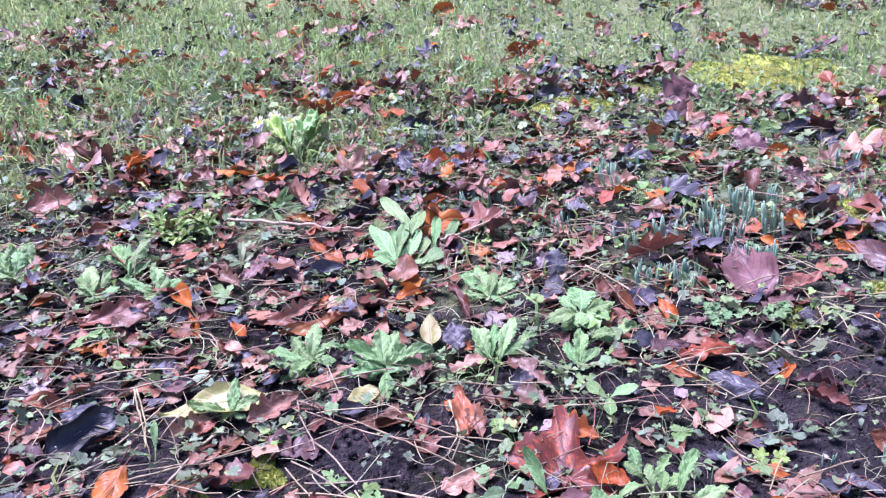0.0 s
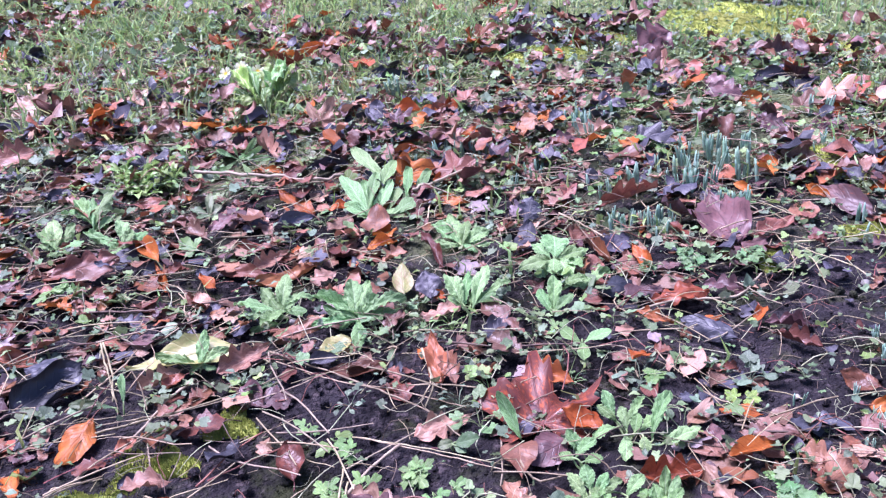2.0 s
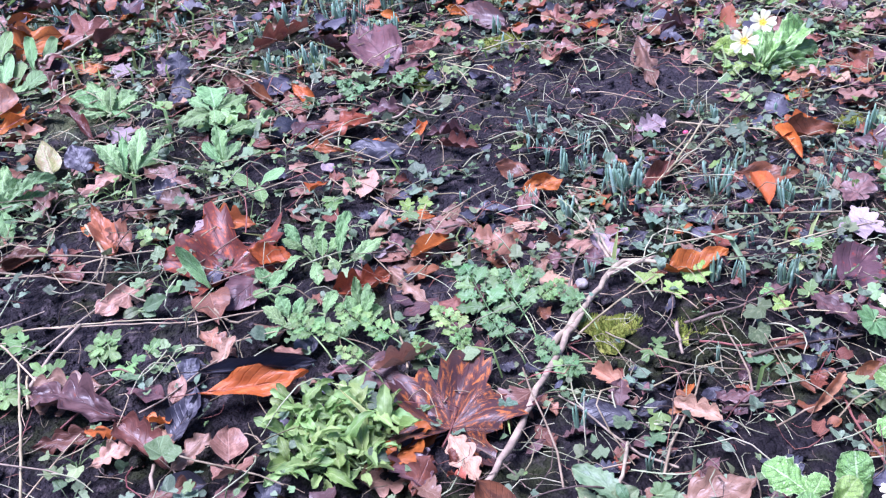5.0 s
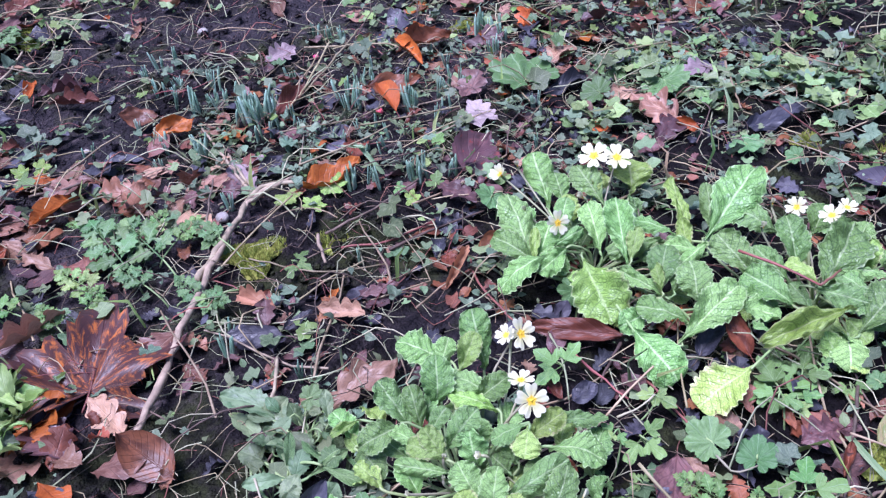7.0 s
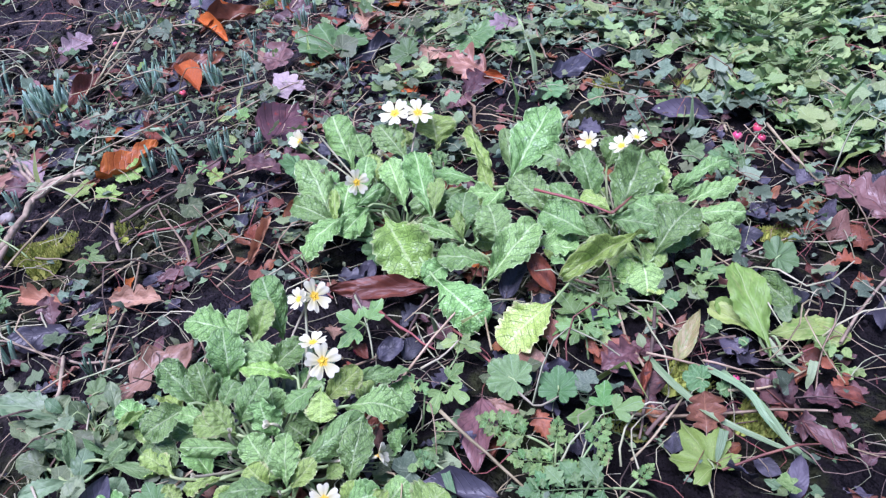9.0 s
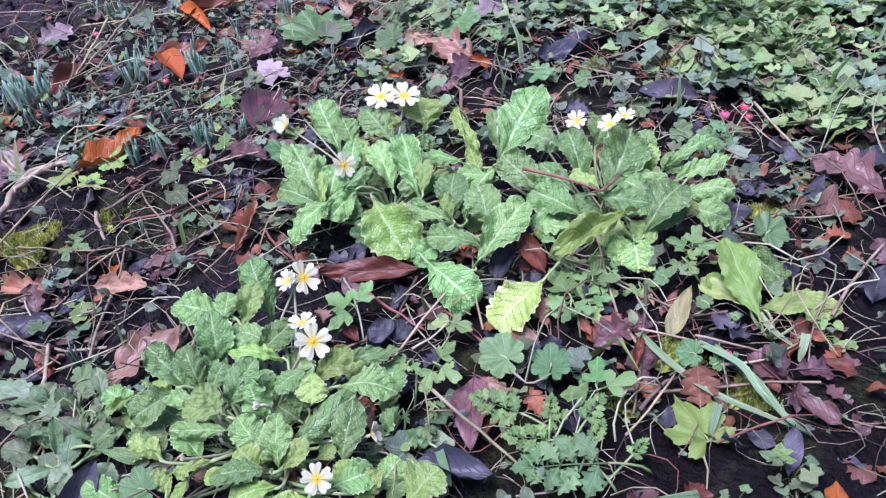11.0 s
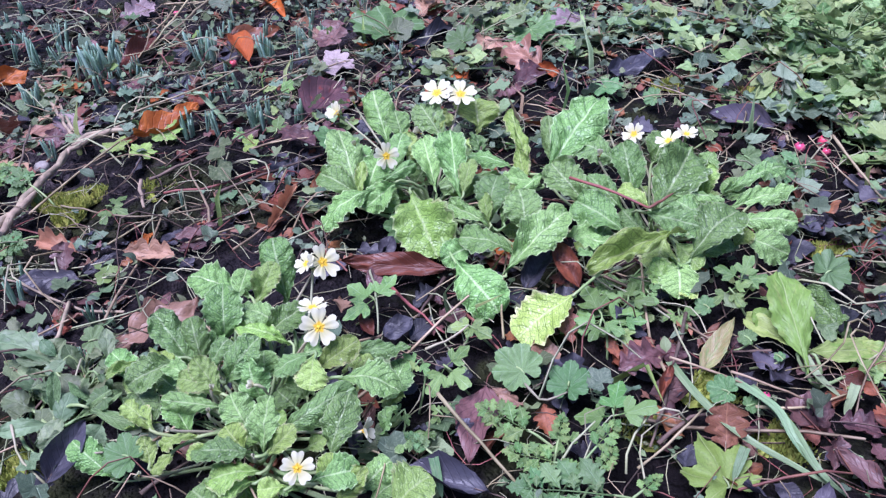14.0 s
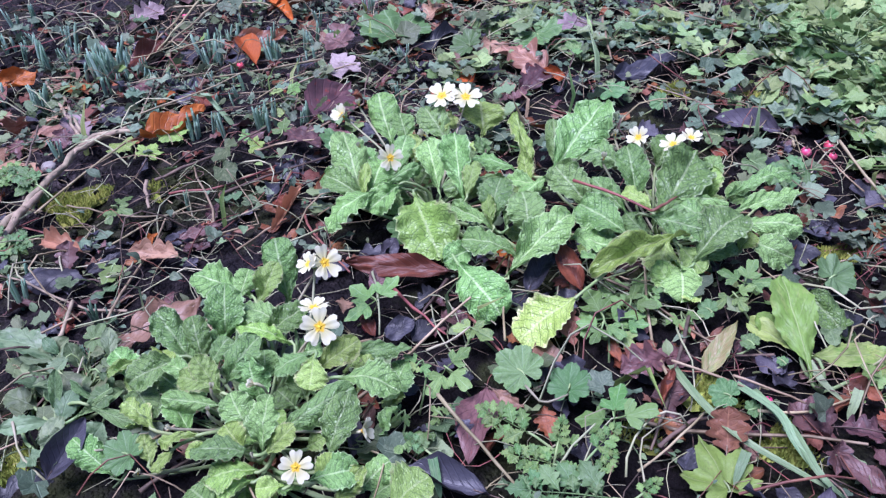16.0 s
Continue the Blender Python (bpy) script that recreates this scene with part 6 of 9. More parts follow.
lay("dkd", 0.517, 1.374, 0.010, 152, 7, -36, 0.104, 1.38)
lay("be", 0.545, 1.429, 0.010, 54, 13, 18, 0.049, 0.86)
lay("puo", 0.650, 1.431, 0.008, 179, 6, -15, 0.086, 0.47)
lay("oak", 0.570, 1.412, 0.008, -33, -5, 9, 0.085, 0.57)
lay("okp", 0.175, 1.342, 0.010, 136, 13, -7, 0.128, 0.53)
lay("dk", 0.098, 1.320, 0.008, 62, 8, 11, 0.087, 0.99)
lay("dk", -0.003, 1.423, 0.010, 107, 30, 1, 0.070, 1.18)
lay("be", 0.022, 1.438, 0.010, 164, 9, -36, 0.033, 1.24)
lay("okp", -0.020, 1.368, 0.010, 28, 3, 11, 0.083, 0.72)
lay("okp", -0.065, 1.304, 0.010, 77, 12, 3, 0.082, 0.58)
lay("oak", -0.246, 1.259, 0.008, 50, 5, 35, 0.112, 0.51)
lay("okp", -0.242, 1.260, 0.010, -123, -2, -30, 0.109, 0.69)
lay("yl", -0.282, 1.232, 0.022, -153, 2, -18, 0.183, 0.51)
lay("okp", -0.354, 1.164, 0.015, -137, -4, -12, 0.075, 0.97)
lay("br", -0.345, 1.151, 0.015, -120, -10, -10, 0.043, 1.35)
lay("dkd", -0.506, 1.129, 0.015, -174, 9, -25, 0.098, 1.41)
lay("dk", -0.175, 1.216, 0.008, 16, 2, 20, 0.060, 0.85)
lay("brl", -0.136, 1.197, 0.010, 20, -3, 24, 0.106, 0.71)
lay("br", 0.054, 1.193, 0.010, 108, 21, 6, 0.112, 0.56)
lay("oak", 0.077, 1.195, 0.010, 110, 19, -14, 0.077, 0.66)
lay("yl", -0.112, 1.293, 0.010, -143, -1, -17, 0.064, 0.92)
lay("yl", -0.055, 1.435, 0.010, 103, 32, 10, 0.075, 0.71)
lay("mp", 0.213, 1.126, 0.010, 103, 10, 7, 0.139)
lay("oko", 0.257, 1.221, 0.015, 161, 10, -34, 0.084, 0.70)
lay("be", 0.300, 1.117, 0.015, 168, 22, -10, 0.066, 1.27)
lay("pu", 0.252, 1.089, 0.015, -141, -3, -29, 0.076, 0.89)
lay("oko", 0.431, 1.049, 0.010, -167, 3, -25, 0.091, 0.79)
lay("okp", 0.462, 0.975, 0.008, 115, 7, -8, 0.089, 0.49)
lay("be", 0.533, 1.107, 0.010, -157, 2, -7, 0.082, 0.62)
lay("br", 0.697, 1.251, 0.010, 152, 12, -28, 0.061, 1.02)
lay("be", 0.662, 1.207, 0.010, -14, 6, 35, 0.071, 1.02)
lay("be", -0.431, 1.035, 0.022, -98, -14, -17, 0.091, 0.93)
lay("br", -0.375, 0.974, 0.010, 57, 9, 17, 0.042, 0.93)
lay("br", -0.106, 0.967, 0.008, 113, 25, -4, 0.066, 1.16)
lay("be", -0.230, 0.887, 0.010, 165, 13, -22, 0.048, 1.20)
lay("okp", 0.058, 0.939, 0.008, 178, 6, -31, 0.091, 0.93)
lay("okp", 0.111, 1.139, 0.008, -140, 2, -30, 0.099, 0.68)
lay("dk", -0.339, 0.921, 0.006, 61, 6, 26, 0.034, 1.10)
lay("oak", 0.214, 0.942, 0.008, 128, 10, 4, 0.070, 0.68)
lay("dk", 0.178, 0.942, 0.006, 167, 6, -27, 0.056, 0.85)
lay("dk", -0.328, 2.047, 0.010, 31, -2, 16, 0.088, 0.64)
lay("okp", -0.200, 2.356, 0.010, 30, -2, 42, 0.118, 0.60)
lay("puo", 0.141, 2.131, 0.010, 37, 1, 25, 0.122, 0.61)
lay("okp", 0.194, 2.230, 0.010, 26, -1, 24, 0.146, 0.68)
lay("dk", 0.827, 2.686, 0.010, 37, -0, 13, 0.143, 0.68)
lay("puo", 0.687, 2.618, 0.010, 132, 13, -19, 0.132, 0.77)
lay("dk", -0.377, 2.566, 0.010, 35, -1, 38, 0.112, 0.77)
lay("dk", -0.666, 2.165, 0.010, 53, 3, 25, 0.107, 0.95)
lay("okp", -0.350, 2.313, 0.010, 57, 4, 21, 0.109, 0.79)
lay("br", -0.166, 2.256, 0.010, 71, 9, 3, 0.135, 0.65)
lay("okp", -0.278, 2.345, 0.010, 163, 10, -13, 0.092, 0.78)
lay("okp", 0.444, 0.664, 0.008, 100, 4, -19, 0.073, 0.64)
lay("bel", 0.164, 0.878, 0.022, -6, 1, 19, 0.134, 0.71)
lay("dkc", 0.166, 0.918, 0.020, -14, 1, 29, 0.147, 0.37)
lay("dk", 0.135, 0.817, 0.010, 64, 12, 3, 0.079, 0.86)
lay("dk", 0.154, 0.849, 0.015, 49, 7, 23, 0.043, 0.99)
lay("oak", 0.137, 0.786, 0.010, 130, 17, 6, 0.086, 0.92)
lay("okp", 0.135, 0.779, 0.010, 38, 9, 21, 0.060, 0.67)
lay("puo", 0.080, 0.881, 0.008, 149, 7, -5, 0.126, 0.60)
lay("oak", 0.066, 0.869, 0.008, -173, 3, -31, 0.080, 0.48)
lay("okp", 0.050, 0.814, 0.008, 25, 3, 18, 0.051, 0.80)
lay("okp", 0.181, 0.925, 0.010, 43, 22, 8, 0.052, 0.80)
lay("dk", 0.140, 0.919, 0.008, 46, 10, 27, 0.040, 1.23)
lay("dk", 0.177, 0.756, 0.006, 172, 2, -22, 0.055, 0.97)
lay("okp", 0.354, 0.858, 0.015, 7, 2, 18, 0.096, 0.33)
lay("dk", 0.367, 0.723, 0.006, 25, 4, 29, 0.056, 1.13)
lay("okl", 0.715, 0.951, 0.008, 86, 5, 3, 0.090, 0.55)
lay("dk", 0.741, 1.006, 0.008, 15, 2, 31, 0.052, 0.77)
lay("br", 1.197, 1.173, 0.010, 175, 3, -23, 0.111, 0.75)
lay("be", 1.095, 1.111, 0.010, 85, 9, -13, 0.100, 0.45)
lay("okp", 1.029, 1.484, 0.010, 75, 4, 1, 0.214, 0.36)
lay("br", 1.395, 1.355, 0.010, 71, 5, -10, 0.124, 0.59)
lay("puo", 1.139, 1.743, 0.010, 4, 1, 18, 0.113, 0.61)
lay("mp", 0.435, 0.746, 0.010, 61, 6, 6, 0.127)

# feathery and lobed leaves among the litter
parsley("fb", 0.568, 0.889, 0.020, 98, 7, -21, 0.089)
parsley("fb", 0.529, 0.904, 0.020, 94, 7, -12, 0.097)
parsley("fl", 0.487, 0.884, 0.020, 118, 12, -4, 0.056)
parsley("fr", 0.406, 0.902, 0.020, 126, 7, -5, 0.054)
parsley("fr", 0.436, 0.848, 0.020, 102, 16, -5, 0.040)
parsley("fr", 0.377, 0.936, 0.020, 121, 7, -16, 0.059)
parsley("fb", 0.571, 0.805, 0.015, -53, 6, 19, 0.042)
parsley("fb", 0.576, 0.803, 0.015, 104, 15, -25, 0.041)
parsley("fr", 0.593, 0.923, 0.015, 20, 13, 17, 0.043)
parsley("fl", 0.360, 0.870, 0.025, 132, 10, -11, 0.038)
parsley("fb", 0.536, 0.857, 0.018, 110, 9, -5, 0.052)
parsley("fr", 0.312, 0.937, 0.020, 119, 15, -16, 0.048)
parsley("fr", 0.345, 0.926, 0.020, 139, 10, -13, 0.042)
parsley("fr", 0.466, 0.861, 0.020, 39, 8, 26, 0.036)
herb("p5", 0.056, 1.006, 0.015, -142, 1, -25, 0.025)
herb("p5", 0.057, 1.008, 0.015, 12, 11, 37, 0.020)
herb("p5", 0.082, 0.968, 0.015, -65, -12, 11, 0.028)
herb("p3", 0.108, 0.981, 0.015, 48, 15, 22, 0.020)
herb("p5", -0.048, 0.953, 0.015, -98, -14, -12, 0.031)
herb("p5", -0.043, 1.031, 0.015, -174, 5, -37, 0.024)
herb("p7", 0.112, 0.849, 0.015, -176, -13, -29, 0.011)
herb("p3", 0.478, 1.188, 0.020, -62, -12, 27, 0.026)
herb("p3", 0.377, 1.254, 0.020, -113, -11, -8, 0.026)
herb("p5", 0.687, 0.795, 0.015, -53, -0, 20, 0.028)
herb("p3", 0.865, 0.849, 0.010, -68, -0, 39, 0.016)
parsley("fb", 0.481, 1.596, 0.015, 124, 17, -19, 0.068)
parsley("fb", 0.398, 1.608, 0.015, -143, 1, -29, 0.041)
parsley("fb", 0.546, 1.624, 0.015, 51, 5, 6, 0.082)
parsley("fr", 0.518, 1.035, 0.015, 168, 15, -29, 0.021)
parsley("fb", 0.554, 0.978, 0.010, 125, 17, -29, 0.037)
parsley("fr", 0.577, 0.969, 0.010, 33, 15, 23, 0.037)
herb("p5", -0.079, 1.052, 0.015, -34, -16, 16, 0.036)
herb("p5", -0.120, 1.077, 0.015, -112, -14, -15, 0.028)
herb("p5", 0.050, 1.008, 0.012, -43, -13, 19, 0.037)
herb("p5", 0.049, 1.014, 0.012, 173, 6, -19, 0.024)
herb("p5", -0.058, 0.952, 0.015, 148, 16, -20, 0.033)
herb("p5", -0.057, 0.947, 0.015, -37, -17, 18, 0.029)
herb("p3", 0.018, 1.685, 0.020, -114, -10, -17, 0.045)
herb("p5", -0.011, 0.970, 0.012, 61, 7, 32, 0.034)
herb("p5", 0.224, 1.369, 0.015, 136, 15, -27, 0.028)
herb("p3", 0.377, 1.263, 0.020, -109, -11, 0, 0.033)
herb("l5", 0.488, 1.216, 0.012, 148, 14, -19, 0.018)
herb("l5", 0.505, 1.216, 0.012, -19, -3, 37, 0.020)
herb("p3", 0.687, 2.737, 0.020, 50, 1, 39, 0.078)
herb("p5", 0.367, 2.248, 0.020, -121, -4, -11, 0.087)
herb("p5", 0.421, 2.200, 0.020, 51, 3, 26, 0.073)
herb("p3", -0.672, 1.362, 0.015, -133, -10, -38, 0.031)
herb("p5", 0.523, 1.024, 0.015, -136, -12, -25, 0.024)
herb("p5", 0.550, 0.993, 0.015, -27, -15, 38, 0.021)
herb("p5", -0.651, 1.346, 0.015, 63, 3, 48, 0.023)
herb("p5", -0.691, 1.331, 0.015, 143, 10, -9, 0.039)
herb("p3", -0.597, 1.855, 0.020, 36, -1, 48, 0.033)
herb("p5", -0.750, 1.950, 0.025, 130, 13, -2, 0.075)
herb("p5", -0.553, 1.974, 0.020, -121, -3, -31, 0.042)
herb("p3", -0.497, 1.529, 0.015, 161, 11, -35, 0.045)

# stems and straw on the bank
brown_twig((-0.592, 1.291, 0.008), (-0.453, 1.328, 0.008), (-0.319, 1.397, 0.008))
thick_straw((-0.491, 1.049, 0.006), (-0.457, 1.153, 0.010), (-0.452, 1.200, 0.012))
thick_straw((-0.524, 1.211, 0.012), (-0.471, 1.140, 0.010), (-0.426, 1.083, 0.006))
thick_straw((-0.520, 1.212, 0.012), (-0.465, 1.141, 0.010), (-0.433, 1.084, 0.006))
pale_straw((-0.652, 1.205, 0.006), (-0.556, 1.231, 0.008), (-0.473, 1.273, 0.008))
thick_straw((-0.434, 1.010, 0.005), (-0.332, 1.068, 0.008), (-0.231, 1.146, 0.008), (-0.184, 1.199, 0.008))
pale_straw((-0.469, 1.014, 0.005), (-0.368, 1.054, 0.008), (-0.277, 1.103, 0.008), (-0.195, 1.170, 0.006))
bits((-0.365, 0.985, 0.006), (-0.350, 1.088, 0.010), (-0.327, 1.144, 0.012))
thick_straw((-0.238, 1.236, 0.008), (-0.102, 1.193, 0.008), (0.033, 1.139, 0.008), (0.112, 1.076, 0.006))
pale_straw((-0.220, 1.216, 0.006), (-0.098, 1.180, 0.008), (-0.018, 1.176, 0.008), (0.098, 1.152, 0.006))
thick_straw((0.009, 1.274, 0.015), (0.036, 1.205, 0.012), (0.030, 1.155, 0.006))
thick_straw((0.028, 1.228, 0.015), (0.043, 1.191, 0.012), (0.038, 1.145, 0.006))
pale_straw((-0.053, 1.065, 0.006), (0.048, 1.055, 0.008), (0.177, 1.036, 0.006))
pale_straw((0.326, 1.375, 0.010), (0.422, 1.395, 0.010), (0.529, 1.414, 0.010))
bits((-0.031, 0.952, 0.006), (-0.010, 1.004, 0.010), (0.021, 1.052, 0.012))
thick_straw((-0.026, 0.922, 0.006), (-0.031, 0.952, 0.008), (-0.033, 0.974, 0.010))
thick_straw((0.133, 1.659, 0.010), (0.208, 1.765, 0.018), (0.236, 1.795, 0.020))
thick_straw((0.208, 1.773, 0.020), (0.292, 1.701, 0.016), (0.350, 1.625, 0.010))
pale_straw((0.199, 1.754, 0.020), (0.304, 1.732, 0.016), (0.368, 1.658, 0.010))
pale_straw((0.234, 1.764, 0.020), (0.281, 1.658, 0.016), (0.334, 1.588, 0.010))
pale_straw((-0.008, 1.766, 0.010), (0.164, 1.740, 0.012), (0.286, 1.746, 0.010))
tendril((0.437, 1.791, 0.020), (0.396, 1.679, 0.015), (0.384, 1.629, 0.010))
bits((0.337, 1.432, 0.008), (0.429, 1.476, 0.016), (0.528, 1.497, 0.018), (0.585, 1.595, 0.012))
pale_straw((0.635, 1.789, 0.010), (0.652, 1.690, 0.012), (0.656, 1.643, 0.008))
pale_straw((0.663, 1.671, 0.010), (0.636, 1.629, 0.010), (0.616, 1.609, 0.008))
brown_twig((0.001, 1.305, 0.008), (0.144, 1.308, 0.010), (0.281, 1.333, 0.010), (0.401, 1.319, 0.008))
brown_twig((0.477, 1.149, 0.008), (0.536, 1.130, 0.012), (0.610, 1.149, 0.015))
red_twig((0.566, 1.179, 0.010), (0.595, 1.160, 0.010), (0.621, 1.133, 0.008))
tendril((0.078, 1.899, 0.010), (0.101, 1.939, 0.020), (0.152, 1.939, 0.010))
pale_straw((-0.566, 1.408, 0.008), (-0.470, 1.390, 0.010), (-0.427, 1.339, 0.006))
pale_straw((-0.703, 1.391, 0.006), (-0.657, 1.431, 0.010), (-0.607, 1.454, 0.010))
tendril((-0.522, 1.361, 0.006), (-0.494, 1.374, 0.012), (-0.420, 1.372, 0.008))
pale_straw((-0.594, 1.558, 0.010), (-0.533, 1.490, 0.010), (-0.485, 1.432, 0.006))
thick_straw((0.378, 1.873, 0.015), (0.400, 1.822, 0.015), (0.438, 1.865, 0.010))
pale_straw((-0.435, 0.877, 0.005), (-0.409, 0.914, 0.006), (-0.364, 0.933, 0.008))
thick_straw((-0.423, 0.877, 0.005), (-0.411, 0.904, 0.006), (-0.366, 0.937, 0.008))
pale_straw((-0.275, 0.946, 0.006), (-0.273, 0.966, 0.012), (-0.276, 0.989, 0.015))
pale_straw((-0.301, 0.895, 0.005), (-0.306, 0.930, 0.008), (-0.313, 0.952, 0.010))
red_twig((-0.235, 0.943, 0.004), (-0.213, 1.007, 0.006), (-0.181, 1.054, 0.008))
red_twig((-0.224, 0.955, 0.004), (-0.178, 1.000, 0.006), (-0.147, 1.027, 0.006))
red_twig((0.023, 0.950, 0.006), (0.066, 0.962, 0.008), (0.098, 0.942, 0.006))
thick_straw((0.182, 1.056, 0.010), (0.212, 1.008, 0.010), (0.252, 1.025, 0.008))
thick_straw((-0.013, 0.788, 0.008), (-0.028, 0.891, 0.012), (-0.044, 0.992, 0.015))
thick_straw((1.082, 1.293, 0.022), (0.976, 1.214, 0.016), (0.845, 1.126, 0.008))
pale_straw((-0.047, 1.063, 0.008), (0.058, 1.048, 0.008), (0.172, 1.024, 0.008))
branch((0.440, 0.654, 0.006), (0.489, 0.705, 0.008), (0.538, 0.765, 0.010), (0.598, 0.835, 0.010), (0.662, 0.905, 0.010), (0.713, 0.942, 0.012), (0.769, 0.951, 0.012))
bits((0.716, 0.950, 0.012), (0.723, 1.021, 0.010), (0.736, 1.110, 0.008))
thick_straw((0.209, 0.970, 0.020), (0.200, 0.937, 0.014), (0.195, 0.917, 0.010))
bits((0.120, 0.760, 0.004), (0.118, 0.776, 0.008), (0.121, 0.793, 0.010))
red_twig((0.014, 0.881, 0.006), (0.056, 0.917, 0.012), (0.090, 0.943, 0.015))
tendril((0.786, 1.291, 0.010), (0.840, 1.312, 0.016), (0.835, 1.252, 0.008))
tendril((0.596, 1.302, 0.010), (0.622, 1.322, 0.016), (0.657, 1.342, 0.010))

# ---- round the large primroses ----
lay("be", 0.767, 0.923, 0.012, -6, 8, 4, 0.088, 0.90)
lay("br", 0.982, 1.119, 0.010, -36, 6, 35, 0.093, 0.79)
lay("be", 0.974, 1.010, 0.010, 78, 11, 7, 0.083, 0.69)
lay("br", 0.830, 1.129, 0.010, 33, 6, 24, 0.100, 0.49)
lay("pu", 0.947, 0.816, 0.010, 29, 3, 26, 0.104, 0.86)
lay("dk", 1.165, 0.911, 0.010, -4, 3, 9, 0.106, 0.60)
lay("okp", 1.276, 0.813, 0.010, 153, 5, -27, 0.060, 0.73)
lay("okp", 1.250, 0.692, 0.010, 90, 5, -5, 0.115, 0.74)
lay("puo", 1.181, 0.701, 0.008, 10, 2, 19, 0.073, 0.77)
lay("be", 1.238, 0.723, 0.015, -81, -0, 32, 0.049, 0.75)
lay("be", 1.143, 0.780, 0.010, -11, 8, 11, 0.034, 1.11)
lay("okl", 1.070, 0.888, 0.010, 91, 4, -14, 0.075, 0.66)
lay("dk", 1.283, 0.640, 0.010, -12, 3, 13, 0.113, 0.50)
lay("dk", 1.325, 0.411, 0.010, 121, 4, -23, 0.078, 0.77)
lay("okl", 1.421, 0.790, 0.010, 168, 4, -21, 0.069, 0.78)
lay("brl", 0.881, 0.453, 0.022, 130, -1, -33, 0.106, 0.59)
lay("br", 0.952, 0.365, 0.010, 82, 36, -22, 0.051, 0.77)
lay("dk", 0.913, 0.397, 0.010, 10, 32, 6, 0.047, 1.09)
lay("dk", 0.850, 0.525, 0.010, 6, 41, 31, 0.023, 1.53)
lay("dk", 0.786, 0.436, 0.010, -6, 9, 24, 0.032, 1.28)
lay("okp", 0.598, 0.580, 0.010, -4, 7, 11, 0.091, 0.66)
lay("okp", 0.667, 0.708, 0.012, -55, 3, 26, 0.061, 0.69)
lay("tn", 0.634, 0.726, 0.015, 115, 0, -23, 0.058, 0.64)
lay("dkd", 0.623, 0.688, 0.010, 140, 0, -15, 0.067, 1.49)
lay("dk", 0.622, 0.698, 0.010, 3, 7, 11, 0.040, 0.59)
lay("puo", 0.710, 0.691, 0.010, -18, 6, 9, 0.049, 0.49)
lay("tn", 0.789, 0.638, 0.010, 25, 18, 25, 0.064, 0.41)
lay("br", 0.858, 0.664, 0.010, 4, 23, 12, 0.038, 1.21)
lay("okp", 0.924, 0.589, 0.020, -13, 13, 13, 0.043, 0.73)
lay("dk", 0.516, 0.473, 0.010, 13, 34, 34, 0.054, 0.79)
lay("pu", 0.814, 0.335, 0.012, -142, -2, 7, 0.073, 0.61)
lay("okp", 0.813, 0.330, 0.015, -82, -0, 7, 0.033, 0.62)
lay("dk", 0.751, 0.257, 0.010, 123, 8, -1, 0.068, 0.71)
lay("puo", 0.944, 0.264, 0.010, 164, 6, -14, 0.046, 0.95)
lay("br", 0.932, 0.250, 0.015, -155, -8, 3, 0.036, 0.49)
lay("oak", 0.897, 0.176, 0.010, 41, 48, -13, 0.034, 1.66)
lay("puo", 0.992, 0.110, 0.010, 121, 9, -6, 0.032, 1.18)
lay("pu", 0.948, 0.087, 0.010, 87, 7, -11, 0.040, 0.58)
lay("br", 1.113, 0.180, 0.010, 70, 21, -3, 0.028, 0.81)
lay("oak", 0.897, 0.322, 0.008, 54, 30, 7, 0.044, 0.64)
lay("yl", 0.948, 0.235, 0.006, 9, 25, 1, 0.056, 0.43)
lay("br", 1.023, 0.132, 0.010, 93, 21, -23, 0.014, 1.28)
lay("dk", 0.758, 0.380, 0.008, -24, -0, 8, 0.020, 1.42)
lay("dk", 0.789, 0.549, 0.010, -12, -0, 10, 0.034, 1.03)
lay("br", 0.789, 0.474, 0.010, -103, -0, -7, 0.033, 0.64)
lay("dk", 0.913, 0.246, 0.006, -30, 6, 10, 0.020, 1.79)
lay("dk", 0.572, 0.457, 0.006, -64, -0, 12, 0.038, 0.73)
lay("puo", 0.528, 0.587, 0.010, -23, 5, 6, 0.054, 0.43)
lay("okl", 0.905, 1.319, 0.010, 15, -1, 29, 0.073, 0.78)
lay("okp", 0.825, 0.902, 0.008, 93, 0, -14, 0.077, 0.42)
lay("puo", 0.906, 0.819, 0.010, -87, 7, 8, 0.086, 0.51)
lay("puo", 1.254, 0.168, 0.010, 88, 7, -13, 0.081, 0.84)

# green leaves round the large primroses
herb("p5", 1.045, 0.269, 0.030, 25, 19, 1, 0.030)
herb("p5", 1.033, 0.270, 0.025, -104, -13, 16, 0.023)
herb("g5", 0.990, 0.289, 0.015, -132, -14, 7, 0.020)
herb("p5", 0.799, 0.462, 0.030, 92, 8, -9, 0.035)
herb("p3", 0.841, 0.384, 0.025, -73, -9, 9, 0.020)
herb("p3", 0.840, 0.386, 0.025, 143, 0, -13, 0.015)
herb("p5", 0.851, 0.240, 0.030, 49, 14, -18, 0.040)
herb("p5", 0.929, 0.321, 0.025, 60, 7, -2, 0.041)
herb("p5", 0.925, 0.317, 0.025, -155, -16, 3, 0.026)
herb("p5", 0.959, 0.319, 0.025, 35, 12, -13, 0.025)
herb("p5", 0.936, 0.307, 0.022, -124, -14, 16, 0.024)
herb("g5", 0.981, 0.317, 0.025, -105, -10, 14, 0.017)
herb("p7", 0.837, 0.319, 0.025, 97, 12, -16, 0.025)
herb("p7", 0.853, 0.286, 0.022, 35, 22, -11, 0.021)
